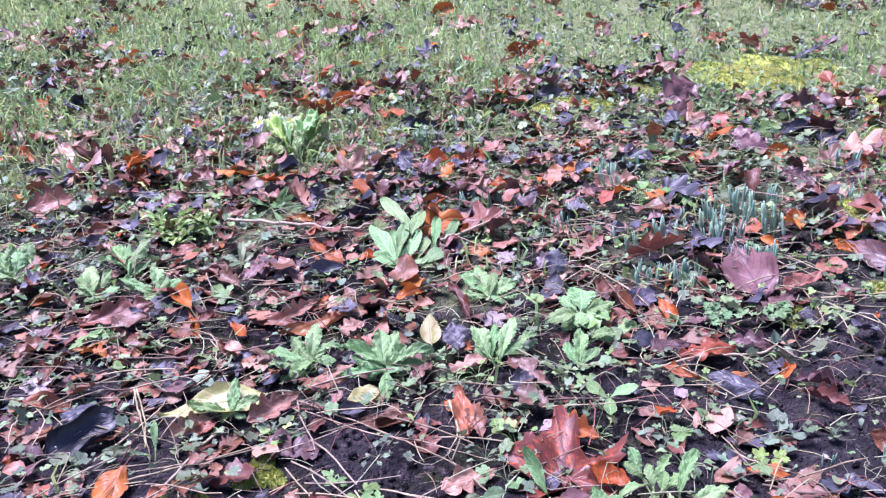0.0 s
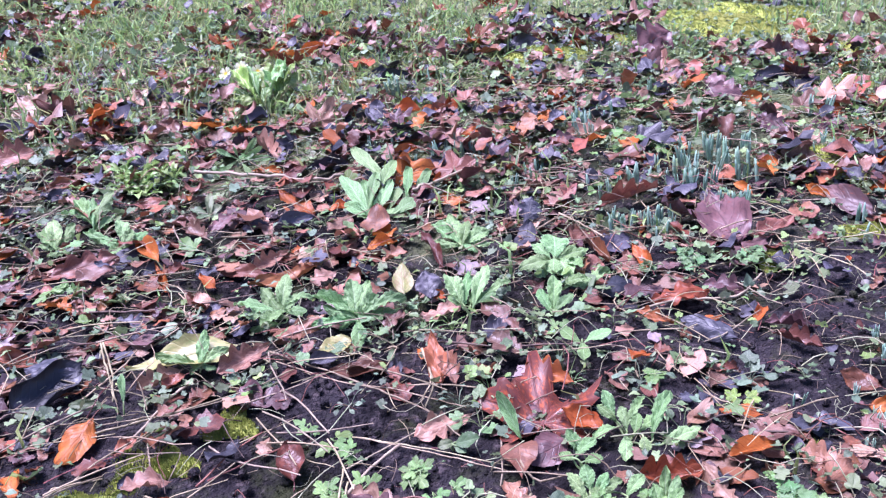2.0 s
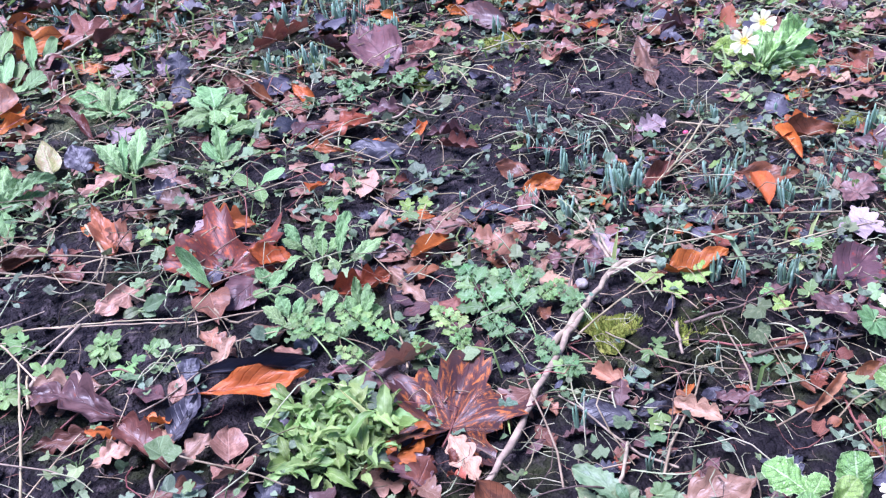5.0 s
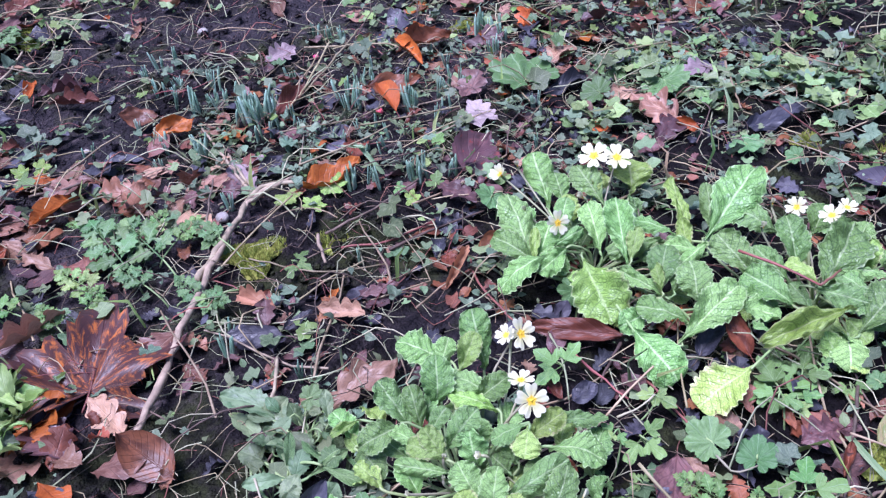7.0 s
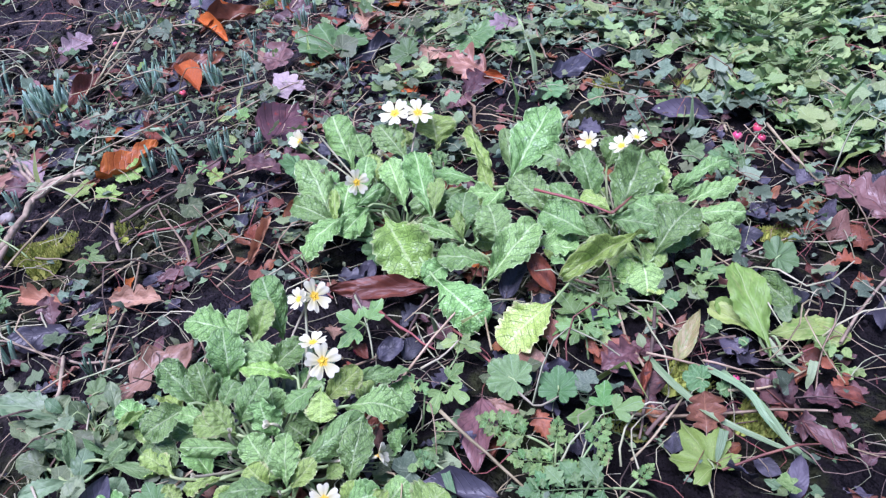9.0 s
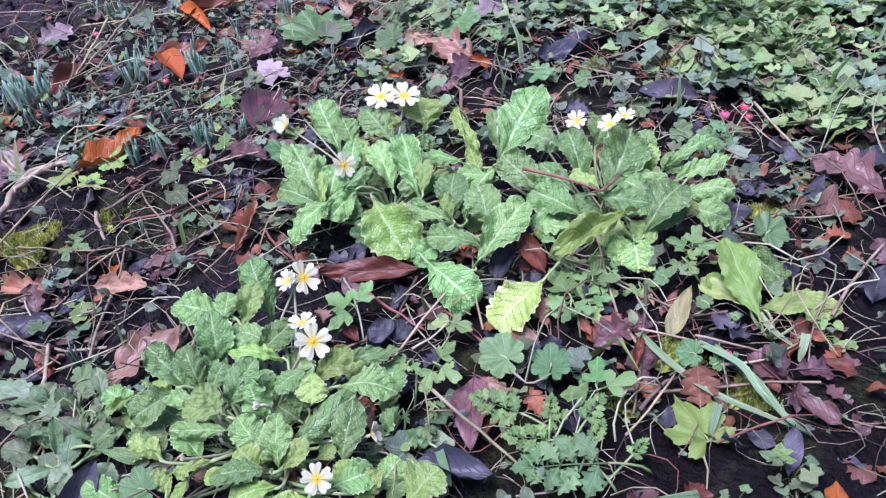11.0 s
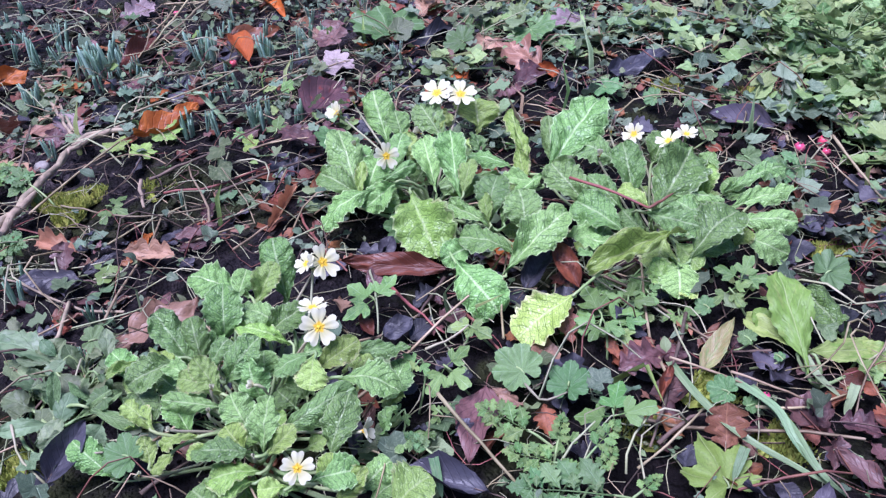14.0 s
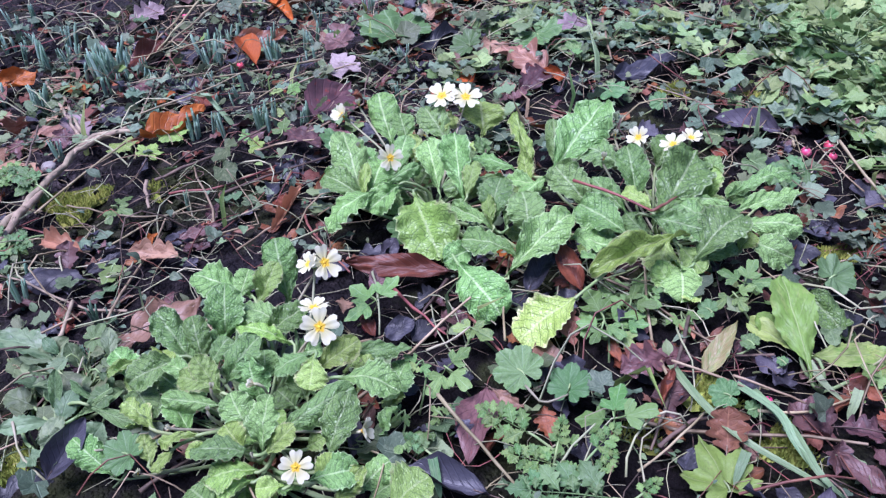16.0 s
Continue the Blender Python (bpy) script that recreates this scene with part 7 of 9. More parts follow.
herb("p7", 0.889, 0.541, 0.020, -162, -11, -32, 0.022)
herb("p7", 0.571, 0.441, 0.030, 116, 0, -22, 0.020)
herb("p7", 1.105, 0.226, 0.030, -10, -0, 29, 0.023)
herb("p7", 1.006, 0.273, 0.020, 96, 0, -34, 0.011)
herb("p7", 0.998, 0.227, 0.020, 86, 0, -16, 0.010)
herb("p7", 1.003, 0.201, 0.015, 86, 0, -12, 0.006)
herb("p7", 0.579, 0.508, 0.030, 152, -16, -15, 0.014)
herb("p7", 0.943, 0.208, 0.015, 115, 0, -29, 0.015)
herb("p7", 0.946, 0.190, 0.012, -24, -0, 15, 0.009)
herb("p3", 0.649, 0.691, 0.015, -133, -12, -17, 0.024)
herb("p5", 0.744, 0.349, 0.025, 179, -23, -13, 0.013)
herb("p5", 0.766, 0.331, 0.020, 101, 25, -28, 0.012)
herb("p5", 0.780, 0.373, 0.035, -172, -18, -12, 0.017)
herb("p5", 0.791, 0.355, 0.035, -72, -20, 28, 0.029)
herb("p5", 0.815, 0.250, 0.020, 82, 21, -4, 0.014)
herb("p3", 0.902, 0.811, 0.015, 50, 12, -4, 0.024)
herb("m5", 0.877, 0.159, 0.010, 72, 15, -3, 0.039)
herb("l5", 0.800, 0.908, 0.015, -87, -11, 1, 0.028)
herb("l5", 0.759, 0.880, 0.012, 41, 5, 16, 0.023)
herb("l5", 0.746, 0.928, 0.012, -99, -4, 6, 0.028)
herb("l5", 0.824, 0.913, 0.012, 105, 6, -8, 0.021)
herb("l5", 0.862, 0.815, 0.010, -33, 7, 30, 0.017)
herb("p5", 0.583, 0.791, 0.020, -132, -13, -9, 0.022)
herb("p5", 0.636, 0.889, 0.025, -172, -10, -33, 0.028)
herb("p7", 0.596, 0.586, 0.025, -21, 3, 24, 0.016)
herb("p7", 0.628, 0.464, 0.020, 101, 17, -15, 0.014)
herb("p7", 0.936, 0.737, 0.020, -151, 0, -30, 0.027)
herb("p3", 1.450, 0.680, 0.015, 8, 6, 7, 0.030)
herb("p7", 1.253, 0.449, 0.020, 111, 0, -43, 0.016)
herb("p7", 1.225, 0.387, 0.025, -88, -10, 35, 0.017)
herb("p7", 1.485, 0.492, 0.020, -25, -0, 44, 0.024)
herb("p7", 1.281, 0.551, 0.015, 105, 0, -42, 0.015)
herb("p7", 1.261, 0.615, 0.015, -107, -0, 9, 0.027)
herb("p7", 1.172, 0.951, 0.020, 69, 2, 5, 0.068)
herb("p7", 1.315, 0.803, 0.020, -108, -0, 20, 0.045)
herb("p7", 1.221, 0.842, 0.020, 92, 0, -29, 0.030)
parsley("fr", 0.804, 0.272, 0.020, 110, 7, -27, 0.044)
parsley("fr", 0.809, 0.254, 0.020, 33, 27, 6, 0.022)
parsley("fr", 0.799, 0.241, 0.020, 130, 8, -12, 0.038)
parsley("fb", 0.812, 0.199, 0.015, 136, 4, -22, 0.068)
parsley("fr", 0.824, 0.234, 0.020, -0, 21, 12, 0.027)
parsley("fr", 0.801, 0.218, 0.020, 93, 14, -29, 0.021)
parsley("fb", 0.738, 0.309, 0.020, 104, 13, -4, 0.022)
parsley("fr", 0.826, 0.194, 0.010, -9, 15, 1, 0.020)
parsley("fr", 0.815, 0.220, 0.018, 10, 11, 10, 0.021)
parsley("fb", 0.638, 0.882, 0.020, 111, 14, -7, 0.044)
parsley("fb", 0.604, 0.794, 0.015, 174, 0, -44, 0.032)
parsley("fb", 1.263, 0.338, 0.020, 158, 0, -20, 0.060)

# sticks, straw and grass round the large primroses
branch((0.585, 0.839, 0.006), (0.620, 0.871, 0.008), (0.663, 0.907, 0.010), (0.709, 0.950, 0.012), (0.736, 0.955, 0.012), (0.771, 0.938, 0.010))
bits((0.712, 0.958, 0.012), (0.719, 1.051, 0.012), (0.732, 1.171, 0.008))
brown_twig((0.617, 0.877, 0.008), (0.640, 0.929, 0.020), (0.673, 0.975, 0.040))
brown_twig((0.744, 0.821, 0.006), (0.810, 0.824, 0.007), (0.896, 0.841, 0.008))
brown_twig((0.786, 0.743, 0.005), (0.848, 0.741, 0.005), (0.916, 0.729, 0.006))
red_twig((0.745, 0.786, 0.004), (0.799, 0.759, 0.004), (0.862, 0.755, 0.005))
bits((0.736, 0.825, 0.006), (0.726, 0.800, 0.006), (0.717, 0.773, 0.004))
brown_twig((0.873, 0.458, 0.010), (0.853, 0.450, 0.008), (0.826, 0.437, 0.005))
red_twig((1.008, 0.435, 0.068), (1.016, 0.396, 0.070), (1.021, 0.354, 0.068))
red_twig((1.021, 0.354, 0.068), (1.035, 0.353, 0.068), (1.058, 0.356, 0.065))
thick_straw((0.769, 0.338, 0.030), (0.768, 0.289, 0.020), (0.767, 0.245, 0.010))
pale_straw((0.932, 0.254, 0.020), (0.952, 0.214, 0.015), (0.960, 0.199, 0.010))
pale_straw((0.958, 0.216, 0.015), (0.970, 0.192, 0.012), (0.980, 0.167, 0.008))
pale_straw((0.839, 0.206, 0.010), (0.874, 0.204, 0.015), (0.912, 0.207, 0.015))
pale_straw((0.948, 0.186, 0.008), (0.971, 0.163, 0.008), (1.007, 0.149, 0.008))
brown_twig((0.992, 0.283, 0.010), (0.925, 0.246, 0.010), (0.861, 0.213, 0.008))
brown_twig((0.869, 0.212, 0.006), (0.899, 0.211, 0.008), (0.919, 0.202, 0.010))
tendril((0.832, 0.210, 0.006), (0.847, 0.221, 0.015), (0.872, 0.225, 0.025), (0.888, 0.217, 0.025), (0.897, 0.209, 0.010))
tendril((0.801, 0.246, 0.006), (0.820, 0.246, 0.020), (0.835, 0.243, 0.030))
tendril((0.830, 0.309, 0.020), (0.829, 0.289, 0.018), (0.846, 0.280, 0.022))
tendril((0.833, 0.520, 0.010), (0.804, 0.467, 0.025), (0.782, 0.434, 0.015))
tendril((0.797, 0.389, 0.020), (0.818, 0.383, 0.022), (0.839, 0.384, 0.024))
thick_straw((1.318, 0.345, 0.025), (1.293, 0.303, 0.015), (1.267, 0.256, 0.008))
thick_straw((1.431, 0.784, 0.012), (1.374, 0.725, 0.012), (1.328, 0.673, 0.012))
thick_straw((1.014, 1.280, 0.022), (0.920, 1.184, 0.016), (0.854, 1.133, 0.008))
thick_straw((0.984, 1.318, 0.010), (1.046, 1.249, 0.016), (1.095, 1.206, 0.016), (1.103, 1.124, 0.008))
tendril((0.822, 0.787, 0.006), (0.842, 0.768, 0.015), (0.851, 0.740, 0.015), (0.838, 0.724, 0.004))
tendril((0.853, 1.424, 0.006), (0.869, 1.357, 0.016), (0.871, 1.304, 0.005))
tendril((0.763, 1.455, 0.005), (0.797, 1.413, 0.012), (0.790, 1.316, 0.005))
tendril((0.615, 0.738, 0.018), (0.606, 0.703, 0.010), (0.619, 0.687, 0.004))
tendril((0.631, 0.687, 0.006), (0.651, 0.672, 0.010), (0.666, 0.684, 0.010))
pale_straw((0.752, 0.639, 0.005), (0.796, 0.649, 0.006), (0.849, 0.648, 0.006))
red_twig((0.850, 0.673, 0.004), (0.826, 0.626, 0.010), (0.815, 0.569, 0.012), (0.813, 0.527, 0.010))
pale_straw((0.651, 0.840, 0.005), (0.703, 0.763, 0.005), (0.769, 0.724, 0.005))
pale_straw((0.662, 0.736, 0.004), (0.708, 0.745, 0.005), (0.753, 0.746, 0.005))
red_twig((0.832, 0.483, 0.006), (0.829, 0.444, 0.006), (0.830, 0.406, 0.005))
red_twig((0.859, 0.419, 0.005), (0.854, 0.375, 0.005), (0.847, 0.346, 0.005))
tendril((0.516, 0.536, 0.020), (0.511, 0.509, 0.012), (0.518, 0.478, 0.005))
tendril((0.529, 0.474, 0.005), (0.540, 0.473, 0.020), (0.559, 0.457, 0.026))
tendril((0.547, 0.517, 0.010), (0.565, 0.543, 0.020), (0.581, 0.563, 0.026))
brown_twig((0.567, 0.424, 0.004), (0.589, 0.425, 0.006), (0.611, 0.424, 0.008))
bits((0.563, 0.616, 0.005), (0.582, 0.634, 0.007), (0.601, 0.666, 0.008))
blade_long((0.936, 0.256, 0.015), (0.914, 0.213, 0.025), (0.907, 0.174, 0.025), (0.916, 0.139, 0.018), (0.928, 0.104, 0.010))
blade_long((0.956, 0.212, 0.015), (0.946, 0.171, 0.025), (0.932, 0.146, 0.022), (0.924, 0.114, 0.012))
blade_long((0.965, 0.202, 0.010), (0.944, 0.158, 0.020), (0.924, 0.124, 0.020), (0.926, 0.102, 0.010))
blade_long((0.904, 0.166, 0.020), (0.892, 0.162, 0.016), (0.883, 0.159, 0.008))
blade_long((1.008, 0.145, 0.025), (0.999, 0.142, 0.016), (0.994, 0.141, 0.006))
blade_long((0.732, 0.297, 0.030), (0.729, 0.290, 0.020), (0.725, 0.281, 0.008))
blade_long((1.012, 0.187, 0.020), (1.006, 0.171, 0.015), (1.005, 0.150, 0.008))

rose = plant("yellowed_plant", "yellowing broad-leaved plant with one upright leaf", "weed", 1.014, 0.172)
grow(rose, "pf", 1.004, 0.177, 0.011, 52, 22, -10, 0.093, 0.58)
grow(rose, "pf", 1.015, 0.193, 0.018, -33, -6, 18, 0.063, 0.59)
grow(rose, "pf", 1.021, 0.185, 0.018, 86, -6, -20, 0.063, 0.52)
grow(rose, "pf", 1.055, 0.185, 0.007, -78, 3, 22, 0.050, 0.81)
grow(rose, "pf", 1.037, 0.210, 0.007, 104, 21, -23, 0.038, 0.76)
grow(rose, "pr", 1.064, 0.170, 0.004, 83, 25, -21, 0.063, 0.72)
KEEP.append((1.014, 0.172, 0.05))
rose = plant("bellflower", "broad soft green leaves at the foot of the primrose", "weed", 0.550, 0.625)
grow(rose, "gw", 0.570, 0.584, 0.015, 126, 13, -2, 0.069, 0.73)
grow(rose, "gw", 0.546, 0.595, 0.011, -2, 31, 30, 0.039, 1.09)
grow(rose, "gw", 0.582, 0.569, 0.011, -129, 9, -6, 0.060, 0.86)
grow(rose, "gw", 0.544, 0.518, 0.017, 38, 29, 6, 0.027, 1.43)
grow(rose, "gw", 0.533, 0.633, 0.006, -82, 9, 2, 0.057, 0.61)
grow(rose, "gw", 0.540, 0.523, 0.018, 154, 3, -30, 0.039, 0.68)
grow(rose, "gw", 0.548, 0.480, 0.017, 8, 33, 33, 0.024, 1.64)
grow(rose, "gw", 0.523, 0.506, 0.012, 19, 28, 16, 0.029, 1.21)
grow(rose, "gw", 0.536, 0.555, 0.008, 122, 14, -13, 0.032, 1.16)
KEEP.append((0.550, 0.625, 0.05))

# ---- snowdrop shoots ----
snowdrops(0.559, 2.102, 24, 0.049, 0.067, 0)
snowdrops(0.454, 2.006, 17, 0.033, 0.051, 1)
snowdrops(-0.008, 2.062, 12, 0.037, 0.047, 2)
snowdrops(-0.086, 2.064, 10, 0.029, 0.051, 3)
snowdrops(0.250, 2.349, 9, 0.038, 0.050, 4)
snowdrops(0.334, 1.769, 14, 0.017, 0.043, 5)
snowdrops(0.415, 1.784, 15, 0.022, 0.049, 6)
snowdrops(-0.304, 2.479, 6, 0.017, 0.054, 7)
snowdrops(0.137, 1.992, 6, 0.022, 0.048, 8)
snowdrops(0.106, 1.912, 2, 0.005, 0.058, 9)
snowdrops(-0.525, 2.148, 4, 0.009, 0.036, 10)
snowdrops(-0.259, 2.085, 6, 0.018, 0.036, 11)
snowdrops(0.575, 1.888, 14, 0.018, 0.052, 12)
snowdrops(0.371, 1.976, 14, 0.016, 0.054, 13)
snowdrops(-0.204, 2.612, 4, 0.018, 0.045, 14)
snowdrops(-0.736, 2.070, 4, 0.013, 0.040, 15)
snowdrops(0.442, 2.603, 4, 0.014, 0.047, 16)
snowdrops(0.887, 2.505, 5, 0.017, 0.055, 17)
snowdrops(0.635, 2.232, 8, 0.025, 0.052, 18)
snowdrops(0.764, 1.262, 5, 0.011, 0.041, 19)
snowdrops(0.787, 1.242, 4, 0.009, 0.030, 20)
snowdrops(0.807, 1.171, 6, 0.013, 0.043, 21)
snowdrops(0.827, 1.165, 5, 0.005, 0.053, 22)
snowdrops(0.842, 1.126, 4, 0.007, 0.033, 23)
snowdrops(0.941, 1.108, 7, 0.012, 0.039, 24)
snowdrops(0.854, 1.076, 5, 0.008, 0.029, 25)
snowdrops(1.007, 1.028, 4, 0.009, 0.037, 26)
snowdrops(0.825, 0.898, 5, 0.004, 0.035, 27)
snowdrops(0.850, 0.883, 5, 0.009, 0.031, 28)
snowdrops(0.902, 0.862, 7, 0.009, 0.036, 29)
snowdrops(0.946, 0.839, 4, 0.006, 0.033, 30)
snowdrops(0.700, 1.097, 2, 0.005, 0.048, 31)
snowdrops(0.681, 0.960, 3, 0.008, 0.031, 32)
snowdrops(0.755, 0.760, 2, 0.002, 0.022, 33)
snowdrops(0.569, 0.710, 3, 0.004, 0.033, 34)
snowdrops(0.612, 0.634, 2, 0.002, 0.030, 35)
snowdrops(0.623, 0.624, 2, 0.002, 0.019, 36)
snowdrops(1.078, 1.026, 4, 0.009, 0.033, 37)
snowdrops(1.152, 0.907, 4, 0.013, 0.027, 38)
snowdrops(1.128, 1.050, 4, 0.013, 0.031, 39)
snowdrops(0.942, 0.990, 4, 0.015, 0.026, 40)
snowdrops(0.858, 1.025, 4, 0.015, 0.028, 41)
snowdrops(1.021, 1.159, 4, 0.013, 0.032, 42)
snowdrops(1.153, 1.122, 5, 0.019, 0.032, 43)
snowdrops(0.775, 1.419, 4, 0.015, 0.036, 44)
snowdrops(1.229, 0.689, 3, 0.011, 0.022, 45)
snowdrops(1.345, 0.918, 4, 0.018, 0.026, 46)
snowdrops(1.077, 0.807, 2, 0.006, 0.029, 47)
snowdrops(0.698, 1.103, 3, 0.004, 0.037, 48)
snowdrops(0.642, 1.111, 3, 0.005, 0.035, 49)
snowdrops(1.007, 1.030, 4, 0.005, 0.042, 50)
snowdrops(1.266, 1.160, 4, 0.011, 0.048, 51)
snowdrops(1.252, 1.107, 3, 0.008, 0.043, 52)
snowdrops(0.795, 1.240, 4, 0.009, 0.036, 53)
snowdrops(0.737, 1.312, 4, 0.014, 0.031, 54)
snowdrops(0.818, 1.146, 5, 0.007, 0.044, 55)
snowdrops(0.654, 1.244, 2, 0.004, 0.030, 56)
snowdrops(1.057, 1.320, 3, 0.008, 0.034, 57)
snowdrops(0.515, 1.989, 8, 0.027, 0.054, 58)
snowdrops(0.579, 0.735, 2, 0.003, 0.027, 59)
snowdrops(0.585, 0.592, 3, 0.003, 0.022, 60)
snowdrops(0.576, 1.220, 2, 0.005, 0.022, 61)
snowdrops(0.726, 1.404, 4, 0.007, 0.029, 62)
snowdrops(0.730, 1.341, 4, 0.007, 0.028, 63)
snowdrops(0.768, 1.341, 4, 0.008, 0.030, 64)
snowdrops(0.811, 1.308, 5, 0.009, 0.032, 65)
snowdrops(0.808, 1.201, 5, 0.008, 0.030, 66)
snowdrops(0.813, 1.159, 5, 0.007, 0.033, 67)
snowdrops(0.847, 1.172, 5, 0.007, 0.037, 68)
snowdrops(0.912, 1.241, 5, 0.010, 0.028, 69)
snowdrops(1.031, 1.364, 4, 0.009, 0.031, 70)
snowdrops(1.060, 1.349, 4, 0.009, 0.031, 71)
snowdrops(0.949, 1.085, 4, 0.006, 0.034, 72)
snowdrops(0.995, 1.130, 4, 0.007, 0.030, 73)
snowdrops(1.045, 1.081, 3, 0.006, 0.036, 74)
snowdrops(1.018, 1.030, 3, 0.006, 0.029, 75)
snowdrops(1.241, 1.158, 4, 0.006, 0.044, 76)
snowdrops(1.252, 1.136, 4, 0.007, 0.044, 77)
snowdrops(1.211, 1.082, 3, 0.008, 0.038, 78)
snowdrops(0.710, 1.117, 3, 0.005, 0.036, 79)
snowdrops(0.668, 1.170, 4, 0.007, 0.030, 80)
snowdrops(0.796, 1.104, 4, 0.008, 0.031, 81)
snowdrops(0.807, 1.043, 4, 0.008, 0.030, 82)
snowdrops(0.896, 1.014, 3, 0.007, 0.028, 83)
snowdrops(0.807, 0.988, 3, 0.006, 0.023, 84)
snowdrops(0.888, 0.958, 3, 0.007, 0.027, 85)
snowdrops(0.914, 0.953, 3, 0.007, 0.027, 86)
snowdrops(1.105, 1.026, 4, 0.008, 0.032, 87)
snowdrops(1.162, 1.282, 4, 0.011, 0.029, 88)
snowdrops(1.038, 0.974, 4, 0.011, 0.027, 89)
snowdrops(0.243, 2.285, 12, 0.030, 0.055, 301)
snowdrops(0.293, 1.916, 6, 0.020, 0.045, 302)
snowdrops(0.823, 2.257, 7, 0.030, 0.050, 303)
snowdrops(0.815, 1.854, 5, 0.025, 0.040, 304)

# ---- twigs, stems and straw ----
brown_twig((-0.834, 1.276, 0.006), (-0.802, 1.297, 0.006), (-0.751, 1.326, 0.006))
brown_twig((-0.775, 1.260, 0.006), (-0.707, 1.261, 0.006), (-0.640, 1.253, 0.006))
brown_twig((-0.740, 1.152, 0.006), (-0.650, 1.177, 0.006), (-0.544, 1.212, 0.006))
pale_straw((-0.599, 0.967, 0.006), (-0.494, 1.018, 0.006), (-0.381, 1.064, 0.006))
pale_straw((-0.584, 0.947, 0.006), (-0.496, 0.978, 0.006), (-0.393, 1.019, 0.006))
brown_twig((-0.772, 1.322, 0.006), (-0.764, 1.362, 0.006), (-0.802, 1.439, 0.006))
pale_straw((0.562, 2.375, 0.006), (0.496, 2.286, 0.006), (0.379, 2.192, 0.006))
blade_long((1.560, 1.362, 0.014), (1.587, 1.503, 0.014), (1.634, 1.655, 0.014))

stick((-0.628, 1.823, 0.030), (-0.479, 1.826, 0.030), (-0.342, 1.823, 0.030), (-0.282, 1.861, 0.030))
stick((-0.111, 1.811, 0.030), (-0.069, 1.856, 0.030), (-0.014, 1.929, 0.030))

# ---- berries, stones and moss ----
berry(1.313, 0.375, 0.0049, 0.0062)
berry(1.342, 0.364, 0.0056, 0.0070)
berry(1.327, 0.351, 0.0038, 0.0048)
berry(0.991, 1.293, 0.0040, 0.0050)
berry(0.972, 0.191, 0.0026, 0.0033)
berry(0.788, 0.465, 0.0032, 0.0040)
berry(0.965, 1.047, 0.0048, 0.0060)
stone(0.884, 1.532, 0.0102, 0)
stone(0.767, 1.600, 0.0092, 1)
stone(-0.234, 1.337, 0.0082, 2)
stone(0.577, 1.238, 0.0054, 3)
stone(0.468, 1.322, 0.0088, 4)
stone(0.664, 0.950, 0.0094, 5)
moss(0.747, 3.376, 0.137, 0.030, 0, 1300)
moss(0.108, 2.947, 0.079, 0.024, 1, 1187)
moss(0.203, 2.933, 0.071, 0.021, 2, 950)
moss(0.655, 3.260, 0.097, 0.029, 3, 1300)
moss(0.843, 2.136, 0.060, 0.018, 4, 688)
moss(0.823, 2.214, 0.062, 0.019, 5, 729)
moss(1.097, 3.142, 0.066, 0.020, 6, 812)
moss(0.614, 1.679, 0.034, 0.010, 7, 300)
moss(0.556, 3.244, 0.048, 0.014, 8, 436)
moss(1.048, 2.806, 0.051, 0.015, 9, 492)
moss(0.581, 1.117, 0.023, 0.004, 10, 447)
moss(1.259, 1.216, 0.032, 0.005, 11, 855)
moss(-0.367, 0.882, 0.050, 0.008, 12, 1300)
moss(-0.333, 0.964, 0.043, 0.007, 13, 1300)
moss(-0.295, 0.984, 0.034, 0.005, 14, 942)
moss(-0.242, 1.076, 0.035, 0.006, 15, 1002)
moss(0.500, 0.507, 0.024, 0.004, 17, 483)
moss(0.948, 0.225, 0.019, 0.003, 18, 300)
moss(0.947, 0.159, 0.021, 0.003, 19, 343)
moss(0.662, 0.855, 0.034, 0.005, 20, 962)
moss(0.751, 0.818, 0.020, 0.003, 21, 335)
moss(0.276, 3.339, 0.054, 0.016, 22, 545)
moss(0.009, 2.993, 0.040, 0.012, 23, 307)
moss(0.835, 1.819, 0.052, 0.008, 24, 1300)
moss(0.616, 1.702, 0.028, 0.005, 25, 661)
moss(0.879, 0.234, 0.016, 0.002, 26, 300)
moss(1.173, 0.252, 0.023, 0.004, 27, 445)
moss(1.399, 0.483, 0.023, 0.004, 28, 430)
moss(1.010, 3.521, 0.082, 0.025, 29, 1275)
moss(0.852, 3.291, 0.090, 0.027, 30, 1300)
moss(0.590, 3.423, 0.092, 0.028, 31, 1300)
moss(0.808, 3.528, 0.106, 0.030, 32, 1300)
moss(0.335, 3.110, 0.075, 0.023, 33, 1066)
moss(0.019, 2.872, 0.050, 0.015, 34, 478)
moss(1.000, 3.187, 0.057, 0.017, 35, 616)
moss(0.687, 3.199, 0.065, 0.020, 36, 797)
moss(0.875, 3.501, 0.086, 0.026, 37, 1300)
moss(1.347, 0.581, 0.018, 0.003, 38, 300)
moss(1.245, 2.330, 0.085, 0.020, 39, 1000)
moss(1.340, 2.480, 0.095, 0.022, 40, 1000)
moss(1.120, 2.230, 0.060, 0.016, 41, 700)
moss(1.420, 2.700, 0.100, 0.022, 42, 1000)

